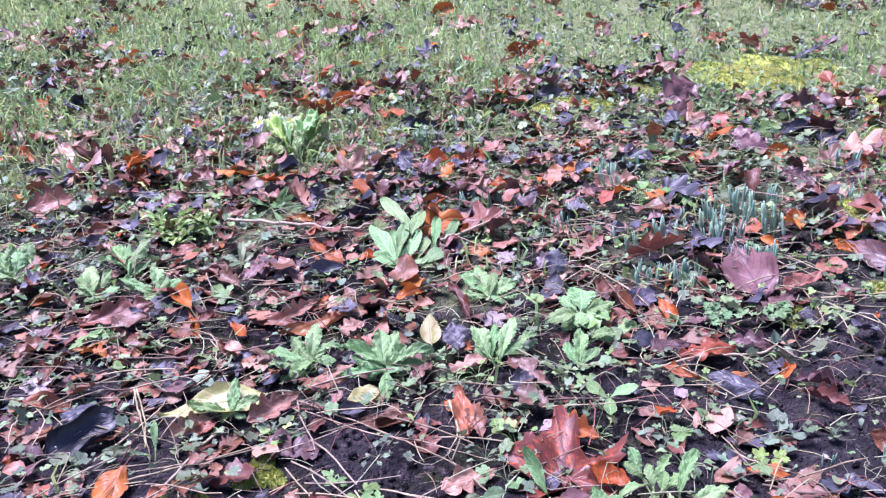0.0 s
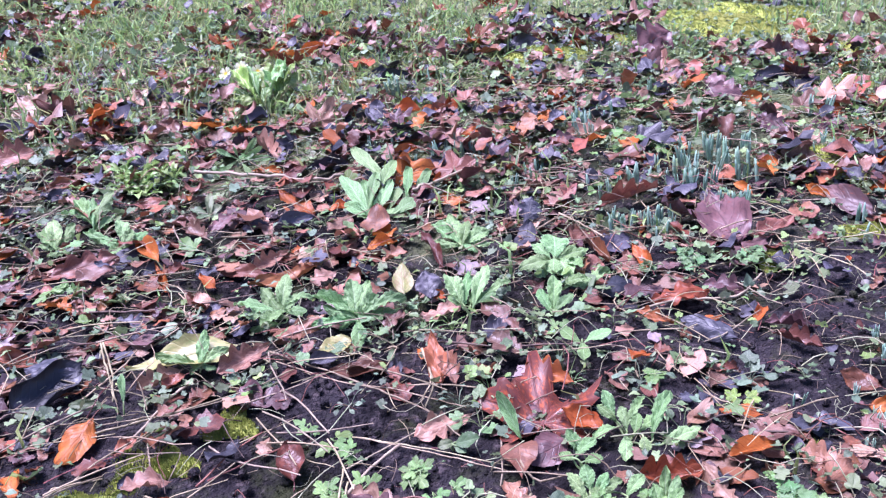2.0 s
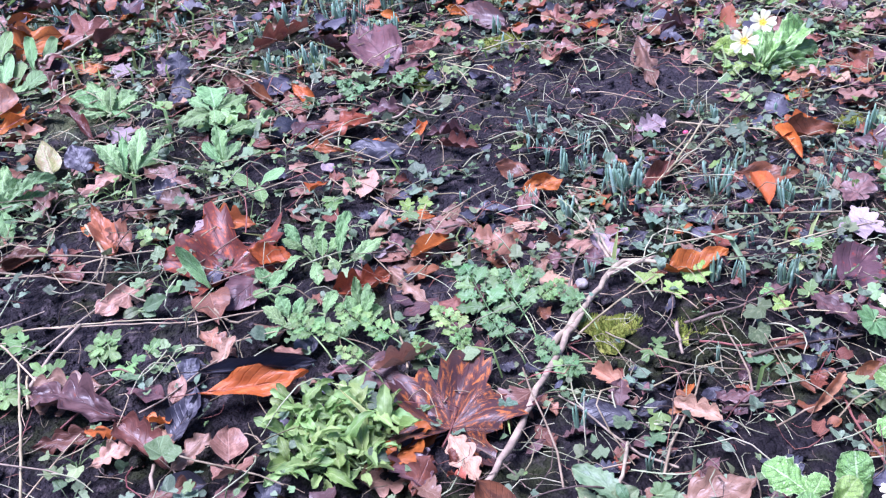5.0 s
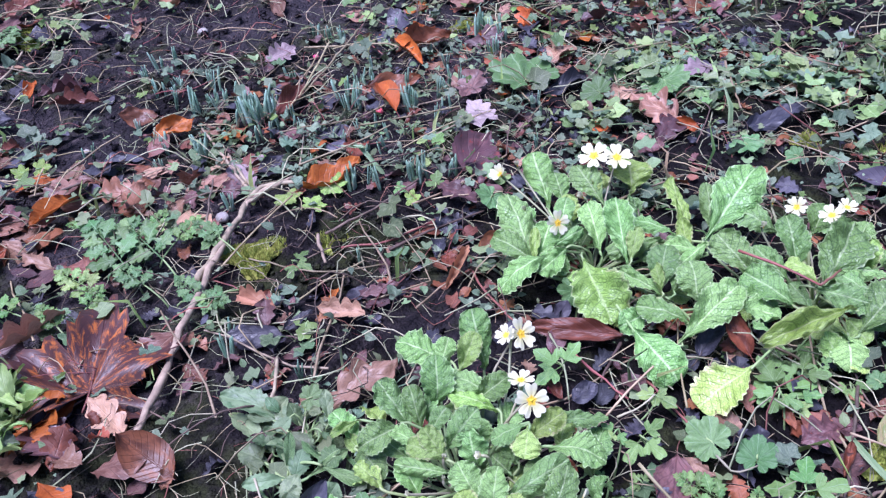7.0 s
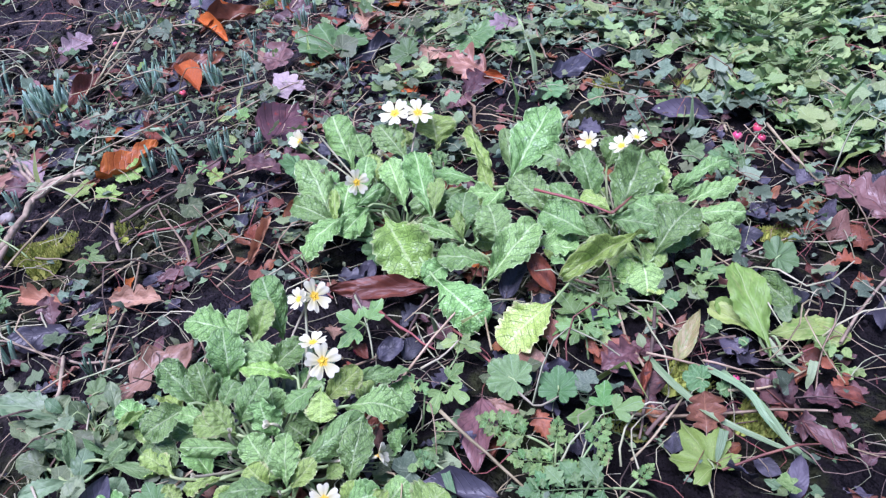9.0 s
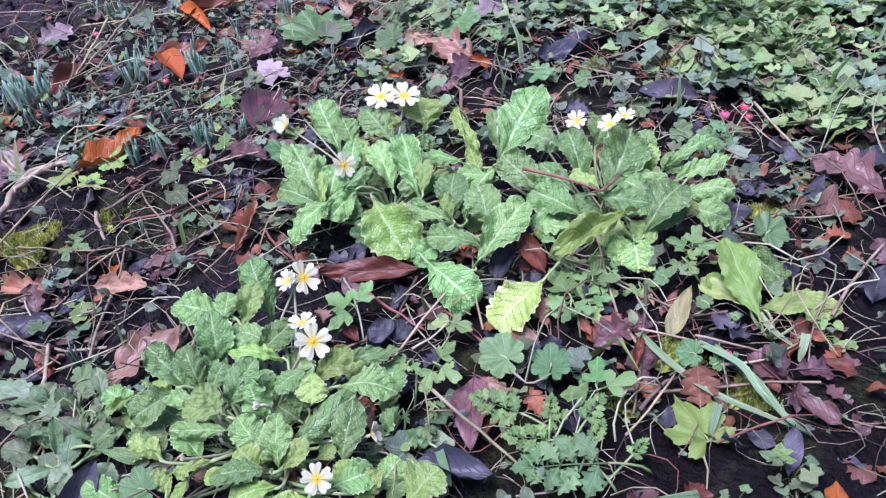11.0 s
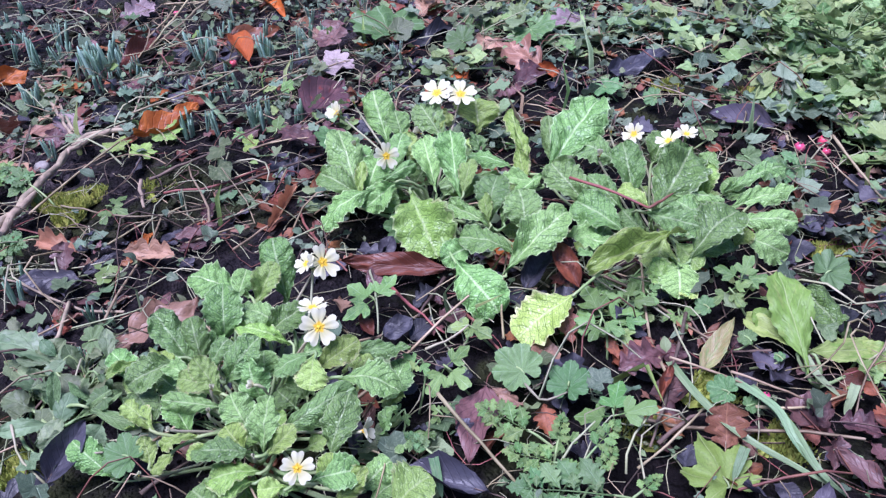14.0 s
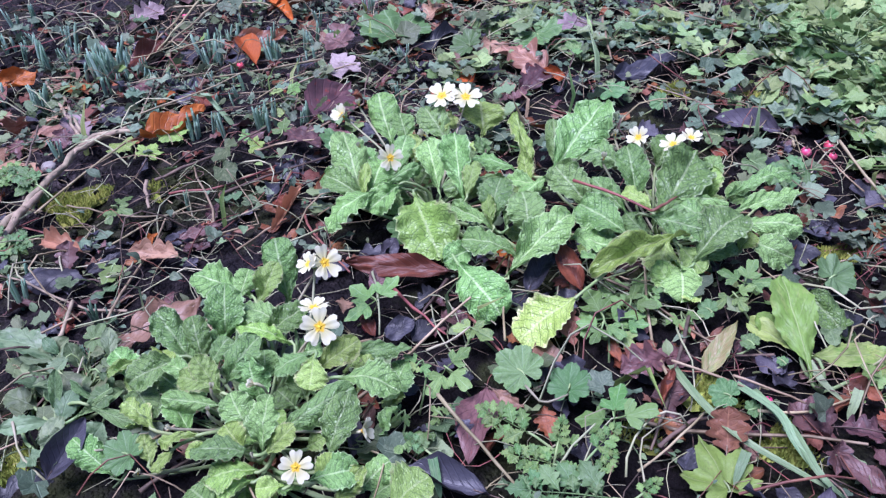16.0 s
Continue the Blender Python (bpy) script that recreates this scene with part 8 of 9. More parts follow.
# ---- bushy clumps ----
bush = plant("weed", "bushy lime-green clump of narrow leaves", "weed", 0.312, 0.768)
tuft(bush, "cl", 0.062, 15, 11, 0.026, 0.052, 97)
bush = plant("weed", "low lime-green clump of small leaves", "weed", -0.747, 1.805)
tuft(bush, "cl", 0.08, 12, 9, 0.03, 0.055, 98)
bush = plant("weed", "bushy bright green weed with small rounded leaves", "weed", 1.569, 0.476)
carpet_leaves(bush, "og", 0.103, 150, 0.010, 0.018, 0.07, 99)
bush = plant("weed", "bushy bright green weed with small rounded leaves", "weed", 1.660, 0.582)
carpet_leaves(bush, "og", 0.085, 110, 0.010, 0.018, 0.06, 100)
bush = plant("weed", "bushy bright green weed with small rounded leaves", "weed", 1.678, 0.472)
carpet_leaves(bush, "og", 0.083, 110, 0.010, 0.018, 0.07, 101)
bush = plant("weed", "bushy bright green weed with small rounded leaves", "weed", 1.497, 0.385)
carpet_leaves(bush, "og", 0.075, 90, 0.010, 0.017, 0.05, 105)
bush = plant("weed", "small green weed growing beside the primrose", "weed", 0.575, 0.561)
carpet_leaves(bush, "gw", 0.036, 40, 0.015, 0.03, 0.035, 102)
bush = plant("weed", "low yellow-green weed on the bank", "weed", 0.570, 2.448)
carpet_leaves(bush, "ov", 0.067, 24, 0.025, 0.04, 0.03, 103)
bush = plant("weed", "low blue-green weed with lobed leaves", "weed", 0.373, 2.455)
carpet_leaves(bush, "p5", 0.083, 24, 0.03, 0.045, 0.03, 104)

# ---- what nobody could count: litter, creeping weeds, grass, straw and crumbs ----
rnd = np.random.RandomState(7)
KEPT = np.array(KEEP)
SOIL_PATCHES = [(0.87, 1.47, 0.20), (0.98, 1.36, 0.14), (0.02, 1.06, 0.13), (-0.16, 0.93, 0.16), (-0.02, 0.9, 0.12), (0.80, 0.86, 0.07), (0.70, 0.92, 0.05), (1.02, 1.55, 0.12), (0.72, 1.30, 0.10), (0.60, 1.22, 0.07), (0.72, 1.50, 0.16), (0.62, 1.30, 0.13), (0.52, 1.40, 0.09), (0.31, 1.19, 0.07), (0.72, 0.77, 0.05), (-0.11, 1.11, 0.09)]


def bare(x, y):
    """How bare the soil is, 0 to 1."""
    b = np.zeros(len(x))
    for px, py, r in SOIL_PATCHES:
        b = np.maximum(b, np.exp(-(((x - px) ** 2 + (y - py) ** 2) / r ** 2) ** 1.5))
    return b


def damp(x, y):
    """True on the wet soil beside the primroses, where little grows."""
    return (x > 0.80) & (x < 1.35) & (y < 0.40)


def patchy(x, y, scale, seed):
    return np.array([noise.noise(Vector((p * scale, q * scale, seed))) for p, q in zip(x, y)])


def free(x, y, gap):
    """True where no leaf or crown of note lies within its own reach times gap."""
    ok = np.ones(len(x), bool)
    for i in range(0, len(x), 4000):
        d = (x[i:i + 4000, None] - KEPT[None, :, 0]) ** 2 + (y[i:i + 4000, None] - KEPT[None, :, 1]) ** 2
        ok[i:i + 4000] = (d > (KEPT[None, :, 2] * gap) ** 2).all(1)
    return ok


def near_spots(n):
    """Places over the part of the garden that the camera passes."""
    x, y = rnd.uniform(-2.4, 2.2, n), rnd.uniform(-0.15, 3.2, n)
    ok = (x > -0.45 - 0.66 * np.clip(y - 0.3, 0, 9)) & (y > np.where(x < 0.4, 0.58 - 0.25 * x, 0.48 - 0.95 * (x - 0.4))) & (x < 2.1)
    return x[ok], y[ok]


def far_spots(n):
    """Places on the bank behind, thinning with distance."""
    y = 2.9 + np.where(rnd.rand(n) < 0.88, 1.8, 6.0) * rnd.uniform(0, 1, n) ** 1.1
    x = rnd.uniform(-0.82, 0.56, n) * y
    return x, y


def flat(n, tilt):
    return rnd.uniform(0, 360, n), rnd.normal(0, tilt, n), rnd.normal(0, tilt, n)


def front_spots(n):
    """Places round the large primroses."""
    x, y = rnd.uniform(0.36, 1.9, n), rnd.uniform(0.02, 1.7, n)
    ok = (x > 0.36 + 0.36 * (y - 0.55)) & (y > 0.6 - 0.98 * (x - 0.4)) & (y > 0.03 + 0.5 * (x - 0.93)) & (y < 1.65 - 1.06 * (x - 0.79))
    return x[ok], y[ok]


# fallen leaves
LITTER = []
for shape, reps in ((shape_oak, 6), (shape_beech, 4), (shape_long, 2), (shape_broad, 2)):
    for i in range(reps):
        LITTER.append(blade(shape, 900 + 7 * i, 18 if shape is shape_oak else 8, 2, curl=rnd.uniform(-0.3, 0.45), cup=rnd.uniform(-0.25, 0.4), wave=0.07, roll=rnd.uniform(-0.7, 1.5), twist=rnd.uniform(-0.6, 0.6)))
x, y = near_spots(11500)
ok = (rnd.rand(len(x)) > 1.3 * bare(x, y)) & (rnd.rand(len(x)) < np.clip(0.72 + 0.9 * patchy(x, y, 2.5, 3.0), 0.15, 1)) & free(x, y, 1.05) & (rnd.rand(len(x)) < 1.0 - 0.55 * np.clip((y - 1.5) / 0.6, 0, 1)) & ~((x > 1.25) & (y < 0.9) & (rnd.rand(len(x)) < 0.6)) & ~((x > 0.62) & (x < 1.2) & (rnd.rand(len(x)) < np.where(y < 0.75, 0.5, 0.4)))
x, y = x[ok], y[ok]
n = len(x)
az, el, rl = flat(n, 16)
which = rnd.choice(14, n, p=[0.09, 0.09, 0.09, 0.09, 0.08, 0.08, 0.09, 0.09, 0.08, 0.07, 0.04, 0.04, 0.035, 0.035])
slot = rnd.choice(6, n, p=[0.24, 0.24, 0.06, 0.14, 0.13, 0.19])
wet = (x > 0.55) & (y < 0.95)
slot = np.where(wet & (slot < 3) & (rnd.rand(n) < 0.7), rnd.choice([3, 4, 5, 5], n), slot)
size = (0.026 + 0.05 * rnd.rand(n) ** 1.3) * (1 + 0.3 * np.clip((y - 1.1) / 0.8, 0, 1))
size = np.where(wet, 0.6 * size, size)
scatter("leaf_litter", LITTER, zip(which, slot, x, y, 0.006 + 0.15 * size * rnd.rand(n), az, el, rl, size), "thick damp litter of brown, pink and dark fallen leaves", "leaf litter",
        [OAK, OAK_PINK, BEECH, RUST, PURPLE, DARK])

# larger leaves lying on the upper bank, in drifts
BANK = [blade(s, 970 + i, 11 if s is shape_oak else 6, 1, curl=rnd.uniform(-0.3, 0.4), cup=rnd.uniform(-0.3, 0.4), wave=0.08, roll=rnd.uniform(-0.6, 1.3)) for i, s in enumerate((shape_oak, shape_oak, shape_oak, shape_beech, shape_beech, shape_beech, shape_broad))]
BANK += [palmate(80 + i, 5, 118, 0.5, 0.1, 24, 2, rnd.uniform(-0.1, 0.3), 0.12, 0.9) for i in range(3)]
x, y = rnd.uniform(-2.1, 1.5, 3300), rnd.uniform(1.8, 3.3, 3300)
fx, fy = far_spots(3200)
x, y = np.concatenate([x, fx]), np.concatenate([y, fy])
right = np.clip((x / y + 0.15) / 0.2, 0, 1)
ok = (rnd.rand(len(x)) < np.clip(0.24 + 1.2 * patchy(x, y, 2.6, 5.0) + 0.1 * (y < 2.3), 0.05, 1)) & free(x, y, 0.9) & (x > -0.85 * y)
x, y = x[ok], y[ok]
n = len(x)
az, el, rl = flat(n, 20)
scatter("bank_leaves", BANK, zip(rnd.choice(10, n), rnd.choice(6, n, p=[0.17, 0.19, 0.08, 0.14, 0.17, 0.25]), x, y, rnd.uniform(0.012, 0.04, n), az, el, rl, rnd.uniform(0.04, 0.085, n)), "brown, mauve and blue-black leaves scattered over grass and weeds", "leaf litter",
        [OAK, OAK_PINK, BEECH, RUST, PURPLE, DARK])

# flat old leaves under the litter
x, y = near_spots(9000)
ok = (y > 0.95) & (y < 2.7) & free(x, y, 0.85) & (rnd.rand(len(x)) > 1.3 * bare(x, y)) & (rnd.rand(len(x)) < np.clip(0.6 + 0.8 * patchy(x, y, 2.5, 3.0), 0.1, 1)) & (rnd.rand(len(x)) < np.where(x > 0.55, 0.3, 1))
x, y = x[ok], y[ok]
n = len(x)
OLD = [blade(s, 950 + i, 11 if s is shape_oak else 5, 1, curl=rnd.uniform(-0.2, 0.3), cup=rnd.uniform(-0.2, 0.3), wave=0.06) for i, s in enumerate((shape_oak, shape_oak, shape_beech, shape_beech, shape_long))]
scatter("old_leaves", OLD, zip(rnd.choice(5, n), rnd.choice(6, n, p=[0.26, 0.27, 0.03, 0.16, 0.13, 0.15]), x, y, rnd.uniform(0.003, 0.012, n), *flat(n, 8), rnd.uniform(0.03, 0.075, n)), "layer of flat old brown and mauve leaves", "leaf litter",
        [OAK, OAK_PINK, OAK_PALE, RUST, PURPLE, DARK])

# wet rotting leaves between the primroses
x, y = front_spots(2200)
ok = free(x, y, 0.3) & (rnd.rand(len(x)) < np.clip(0.7 + 0.8 * patchy(x, y, 5.0, 13.0), 0.1, 1)) & (rnd.rand(len(x)) > 0.7 * bare(x, y))
x, y = x[ok], y[ok]
n = len(x)
az, el, rl = flat(n, 18)
scatter("rotting_leaves", LITTER, zip(rnd.choice(14, n), rnd.choice(6, n, p=[0.09, 0.08, 0.01, 0.24, 0.25, 0.33]), x, y, 0.002 + 0.008 * rnd.rand(n), az, el, rl, rnd.uniform(0.016, 0.036, n)), "wet dark rotting leaves between the primroses", "leaf litter",
        [OAK, OAK_PINK, BEECH, RUST, PURPLE, DARK])

# sodden leaves on the dark soil
x, y = rnd.uniform(0.80, 1.45, 210), rnd.uniform(-0.12, 0.40, 210)
ok = free(x, y, 0.5) & (y > 0.92 - x)
x, y = x[ok], y[ok]
n = len(x)
az, el, rl = flat(n, 20)
scatter("sodden_leaves", LITTER, zip(rnd.choice(14, n), rnd.choice(6, n, p=[0.08, 0.04, 0.0, 0.23, 0.25, 0.40]), x, y, 0.002 + 0.008 * rnd.rand(n), az, el, rl, rnd.uniform(0.018, 0.042, n)), "sodden dark leaves pressed on wet soil", "leaf litter",
        [OAK, OAK_PINK, BEECH, RUST, PURPLE, DARK])

# creeping weeds
SMALL = [palmate(i, 5, 120, 0.2, 0.0, 13, 1, 0.2, 0.08, 1, 2) for i in range(3)] + [palmate(i + 5, 3, 75, 0.4, 0.0, 12, 1, 0.2, 0.08, 1, 1.7) for i in range(3)] + \
    [blade(shape_ovate, 300 + i, 4, 1, curl=-0.3, cup=0.3, wave=0.05) for i in range(3)] + [blade(shape_foxglove, 320 + i, 5, 1, curl=-0.3, cup=0.3, wave=0.05) for i in range(2)]
x, y = near_spots(40000)
lush = np.clip(0.26 + 0.26 * ((x < 0.75) & (y > 1.0) & (y < 2.2)) + 0.34 * np.clip((y - 1.2) / 1.3, 0, 1) + 0.12 * (x > 1.0) * (y < 1.4) * (y > 0.42) + 0.7 * patchy(x, y, 3.2, 9.0) + 0.3 * np.clip(x - 0.95, 0, 0.7) * (y < 1.3), 0.05, 1)
ok = (rnd.rand(len(x)) < lush * (1 - 0.85 * bare(x, y))) & free(x, y, 0.85) & ~(damp(x, y) & (rnd.rand(len(x)) < 0.45))
x, y = x[ok], y[ok]
n = len(x)
az, el, rl = flat(n, 24)
grow_up = 1 + 0.45 * np.clip((y - 2.0) / 1.0, 0, 1)
size = (0.005 + 0.014 * rnd.rand(n) ** 1.6) * np.where(rnd.rand(n) < 0.1, 1.4, 1) * grow_up
which = rnd.choice(11, n, p=[0.13, 0.13, 0.12, 0.1, 0.1, 0.1, 0.08, 0.07, 0.07, 0.05, 0.05])
scatter("creeping_weeds", SMALL, zip(which, np.where((y > 1.3) & (rnd.rand(n) < 0.35), rnd.choice([2, 3, 3], n), rnd.choice(4, n, p=[0.36, 0.46, 0.06, 0.12])), x, y, rnd.uniform(0.006, 0.034, n) * grow_up, az, el + 8, rl, size), "low carpet of small grey-green weed leaves", "weeds",
        [WEED, WEED_BLUE, CLUMP, LUSH])
FAR = [blade(shape_ovate, 340 + i, 2, 1, curl=-0.3, cup=0.4, wave=0.05) for i in range(4)]
x, y = far_spots(17000)
ok = rnd.rand(len(x)) < 0.25 + 0.6 * np.clip((x / y + 0.25) / 0.25, 0, 1)
x, y = x[ok], y[ok]
n = len(x)
scatter("bank_weeds", FAR, zip(rnd.choice(4, n), rnd.choice(4, n, p=[0.34, 0.40, 0.10, 0.16]), x, y, rnd.uniform(0.005, 0.04, n), *flat(n, 28), rnd.uniform(0.010, 0.03, n)), "low weeds mixed with the grass of the bank", "weeds",
        [WEED, WEED_BLUE, CLUMP, LUSH])

# small weeds with several leaves on one root
PLANTLETS = []
for i in range(10):
    r = np.random.RandomState(i + 400)
    cos, fs, uvs, base = [], [], [], 0
    for k in range(r.randint(5, 9)):
        a, reach, tall = k * 2.4 + r.uniform(-0.4, 0.4), r.uniform(0.35, 1.0), r.uniform(0.25, 0.9)
        end = np.array((reach * math.cos(a), reach * math.sin(a), tall))
        for co, f, uv in (tube(bend([(0, 0, 0), end * (0.4, 0.4, 0.8), end], 4), 0.028, 3, caps=False), SMALL[(i + k) % 6 if i % 3 else 6 + (i + k) % 5]):
            if len(co) != 12:
                t, w, s2 = a + r.uniform(-0.7, 0.7), r.uniform(-0.35, 0.35), r.uniform(0.32, 0.62)
                x2 = co[:, 0] * math.cos(w) - co[:, 2] * math.sin(w)
                z2 = co[:, 0] * math.sin(w) + co[:, 2] * math.cos(w)
                co = np.stack([x2 * math.cos(t) - co[:, 1] * math.sin(t), x2 * math.sin(t) + co[:, 1] * math.cos(t), z2], 1) * s2 + end
            cos.append(co), fs.append(f + base), uvs.append(uv)
            base += len(co)
    PLANTLETS.append((np.concatenate(cos), np.concatenate(fs), np.concatenate(uvs)))
x, y = near_spots(3400)
lush = np.clip(0.32 + 0.24 * (y > 1.05) + 0.8 * patchy(x, y, 2.6, 33.0) + 0.25 * (x > 1.0) * (y < 1.4), 0.05, 1)
ok = (rnd.rand(len(x)) < lush * (1 - 0.85 * bare(x, y))) & free(x, y, 0.85) & ~(damp(x, y) & (rnd.rand(len(x)) < 0.45))
x, y = x[ok], y[ok]
n = len(x)
scatter("small_weeds", PLANTLETS, zip(rnd.choice(10, n), np.where((y > 1.3) & (rnd.rand(n) < 0.4), 3, rnd.choice(4, n, p=[0.36, 0.36, 0.10, 0.18])), x, y, np.full(n, -0.002), *flat(n, 7), rnd.uniform(0.016, 0.036, n)), "many small green weeds with lobed leaves", "weeds",
        [WEED, WEED_BLUE, CLUMP, LUSH])

x, y = front_spots(950)
ok = (rnd.rand(len(x)) < np.clip(0.4 + 1.1 * patchy(x, y, 5.0, 43.0), 0.05, 1) * (1 - 0.9 * bare(x, y))) & free(x, y, 0.62) & ~(damp(x, y) & (rnd.rand(len(x)) < 0.65))
x, y = x[ok], y[ok]
n = len(x)
scatter("low_weeds", PLANTLETS, zip(rnd.choice(10, n), rnd.choice(4, n, p=[0.40, 0.44, 0.04, 0.12]), x, y, np.full(n, -0.002), *flat(n, 9), rnd.uniform(0.013, 0.030, n)), "low grey-green weeds between the primroses", "weeds",
        [WEED, WEED_BLUE, CLUMP, LUSH])
x, y = front_spots(5200)
ok = (rnd.rand(len(x)) < np.clip(0.35 + 1.2 * patchy(x, y, 6.0, 47.0), 0.04, 1) * (1 - 0.9 * bare(x, y))) & free(x, y, 0.6) & ~(damp(x, y) & (rnd.rand(len(x)) < 0.65))
x, y = x[ok], y[ok]
n = len(x)
scatter("weed_leaves", SMALL, zip(rnd.choice(11, n), rnd.choice(4, n, p=[0.42, 0.44, 0.04, 0.10]), x, y, rnd.uniform(0.003, 0.022, n), *flat(n, 24), 0.004 + 0.012 * rnd.rand(n) ** 1.5), "small weed leaves creeping over damp soil", "weeds",
        [WEED, WEED_BLUE, CLUMP, LUSH])

x, y = rnd.uniform(0.80, 1.35, 90), rnd.uniform(0.06, 0.36, 90)
ok = (rnd.rand(90) < np.clip(0.5 + 1.2 * patchy(x, y, 8.0, 53.0), 0.05, 1)) & free(x, y, 0.5) & (y > 0.03 + 0.5 * (x - 0.93))
x, y = x[ok], y[ok]
n = len(x)
scatter("mossy_weeds", PLANTLETS, zip(rnd.choice(10, n), rnd.choice(3, n, p=[0.7, 0.1, 0.2]), x, y, np.full(n, -0.002), *flat(n, 9), rnd.uniform(0.010, 0.022, n)), "tiny green weeds on mossy soil", "weeds", [WEED, CLUMP, LUSH])

# round-leaved weeds behind the primroses
x, y = rnd.uniform(1.12, 2.0, 760), rnd.uniform(0.24, 1.05, 760)
ok = (rnd.rand(760) < np.clip(0.26 + 1.1 * patchy(x, y, 4.5, 71.0) + 0.5 * np.clip((x - y - 0.75) / 0.3, 0, 1), 0.05, 1)) & free(x, y, 0.95) & (y > 1.62 - x) & (y < 2.3 - x)
x, y = x[ok], y[ok]
n = len(x)
scatter("round_weeds", PLANTLETS, zip(rnd.choice([1, 2, 4, 5, 7, 8], n), rnd.choice(4, n, p=[0.42, 0.13, 0.25, 0.20]), x, y, np.full(n, -0.002), *flat(n, 8), rnd.uniform(0.024, 0.046, n)), "thick growth of small round grey-green leaves", "weeds",
        [BUSHY, WEED_BLUE, LUSH, BUSHY_BLUE])

# grass
BLADES = [blade(shape_blade, 700 + i, 2, 1, curl=-0.5 - 0.25 * i, cup=0.3, wave=0.02, twist=0.5 * i) for i in range(4)]
fx, fy = far_spots(30000)
mx, my = rnd.uniform(-2.1, 1.8, 19000), rnd.uniform(1.75, 3.1, 19000)
x, y = near_spots(11000)
x, y = np.concatenate([x, mx, fx]), np.concatenate([y, my, fy])
meadow = np.clip((y - 2.1 - 0.5 * np.clip(x + 0.5, -1, 2)) * 1.3, 0, 1) + 0.10 + 0.25 * ((x > 1.2) & (y < 0.35))
right = np.clip((x / np.maximum(y, 0.5) + 0.22) / 0.22, 0, 1)
meadow = meadow * (1 - 0.65 * right * (y > 1.8))
meadow = meadow * np.clip(0.7 + patchy(x, y, 2.0, 21.0), 0.1, 1)
meadow = np.maximum(meadow, 0.9 * np.exp(-(((x - 1.42) / 0.3) ** 2 + ((y - 2.55) / 0.4) ** 2)))
ok = (rnd.rand(len(x)) < meadow) & ((y > 2) | (rnd.rand(len(x)) > bare(x, y))) & free(x, y, 0.9)
x, y = x[ok], y[ok]
n = len(x)
scatter("grass", BLADES, zip(rnd.choice(4, n), rnd.choice(3, n, p=[0.78, 0.16, 0.06]), x, y, np.full(n, -0.003), rnd.uniform(0, 360, n), rnd.uniform(20, 85, n), rnd.normal(0, 25, n), rnd.uniform(0.04, 0.085, n)),
        "short rough green grass on the bank", "grass", [GRASS, GRASS_PALE, STRAW])

# dead stems and runners
STEMS = []
for i in range(14):
    r = np.random.RandomState(i + 60)
    arch, bow = r.uniform(0.0, 0.35) if i % 2 else r.uniform(0, 0.06), r.uniform(-0.6, 0.6)
    p = bend([(0, 0, 0), (0.3, bow * 0.7, arch), (0.65, bow * r.uniform(0.2, 1.2), arch * r.uniform(0.3, 1)), (1, r.uniform(-0.2, 0.2), 0)], 6)
    STEMS.append(tube(p, np.linspace(0.012, 0.007, 6), 3, caps=False))
x, y = near_spots(12500)
ok = free(x, y, 0.35) & ((y > 1.0) | (rnd.rand(len(x)) < 0.6)) & ((y < 2.4) | (rnd.rand(len(x)) < 0.6)) & (rnd.rand(len(x)) > 0.6 * bare(x, y))
x, y = x[ok], y[ok]
n = len(x)
scatter("dead_stems", STEMS, zip(rnd.choice(14, n), rnd.choice(4, n, p=[0.34, 0.42, 0.12, 0.12]), x, y, rnd.uniform(0.002, 0.018, n), rnd.uniform(0, 360, n), rnd.normal(2, 7, n), rnd.normal(0, 40, n), rnd.uniform(0.03, 0.11, n)),
        "tangle of thin pale dead stems and runners", "dead stems", [STRAW, TENDRIL, RED_STEM, TWIG])

x, y = front_spots(5200)
ok = free(x, y, 0.3) & (rnd.rand(len(x)) > 0.6 * bare(x, y))
x, y = x[ok], y[ok]
n = len(x)
scatter("thin_runners", STEMS, zip(rnd.choice(14, n), rnd.choice(4, n, p=[0.22, 0.44, 0.12, 0.22]), x, y, rnd.uniform(0.001, 0.010, n), rnd.uniform(0, 360, n), rnd.normal(1, 5, n), rnd.normal(0, 40, n), rnd.uniform(0.02, 0.06, n)),
        "thin runners and dead stems round the primroses", "dead stems", [STRAW, TENDRIL, RED_STEM, TWIG])

# longer straw
LONG = []
for i in range(6):
    r = np.random.RandomState(i + 160)
    p = bend([(0, 0, 0), (0.35, r.uniform(-0.06, 0.06), 0.03), (0.7, r.uniform(-0.06, 0.06), 0.02), (1, r.uniform(-0.04, 0.04), 0)], 5)
    LONG.append(tube(p, np.linspace(0.0105, 0.007, 5), 4, caps=False))
x, y = near_spots(3600)
heap = np.exp(-((x + 0.25) / 0.35) ** 2 - ((y - 1.02) / 0.22) ** 2) + np.exp(-((x - 0.25) / 0.25) ** 2 - ((y - 1.75) / 0.25) ** 2) + 0.30 + 0.2 * (y > 1.2)
ok = (rnd.rand(len(x)) < heap) & (rnd.rand(len(x)) > 0.7 * bare(x, y))
x, y = x[ok], y[ok]
n = len(x)
scatter("straw_litter", LONG, zip(rnd.choice(6, n), rnd.choice(2, n, p=[0.75, 0.25]), x, y, rnd.uniform(0.008, 0.022, n), rnd.normal(15, 55, n), rnd.normal(0, 4, n), rnd.uniform(0, 360, n), rnd.uniform(0.06, 0.17, n)),
        "pale dry straw strewn over the litter", "straw", [STRAW, TWIG_PALE])

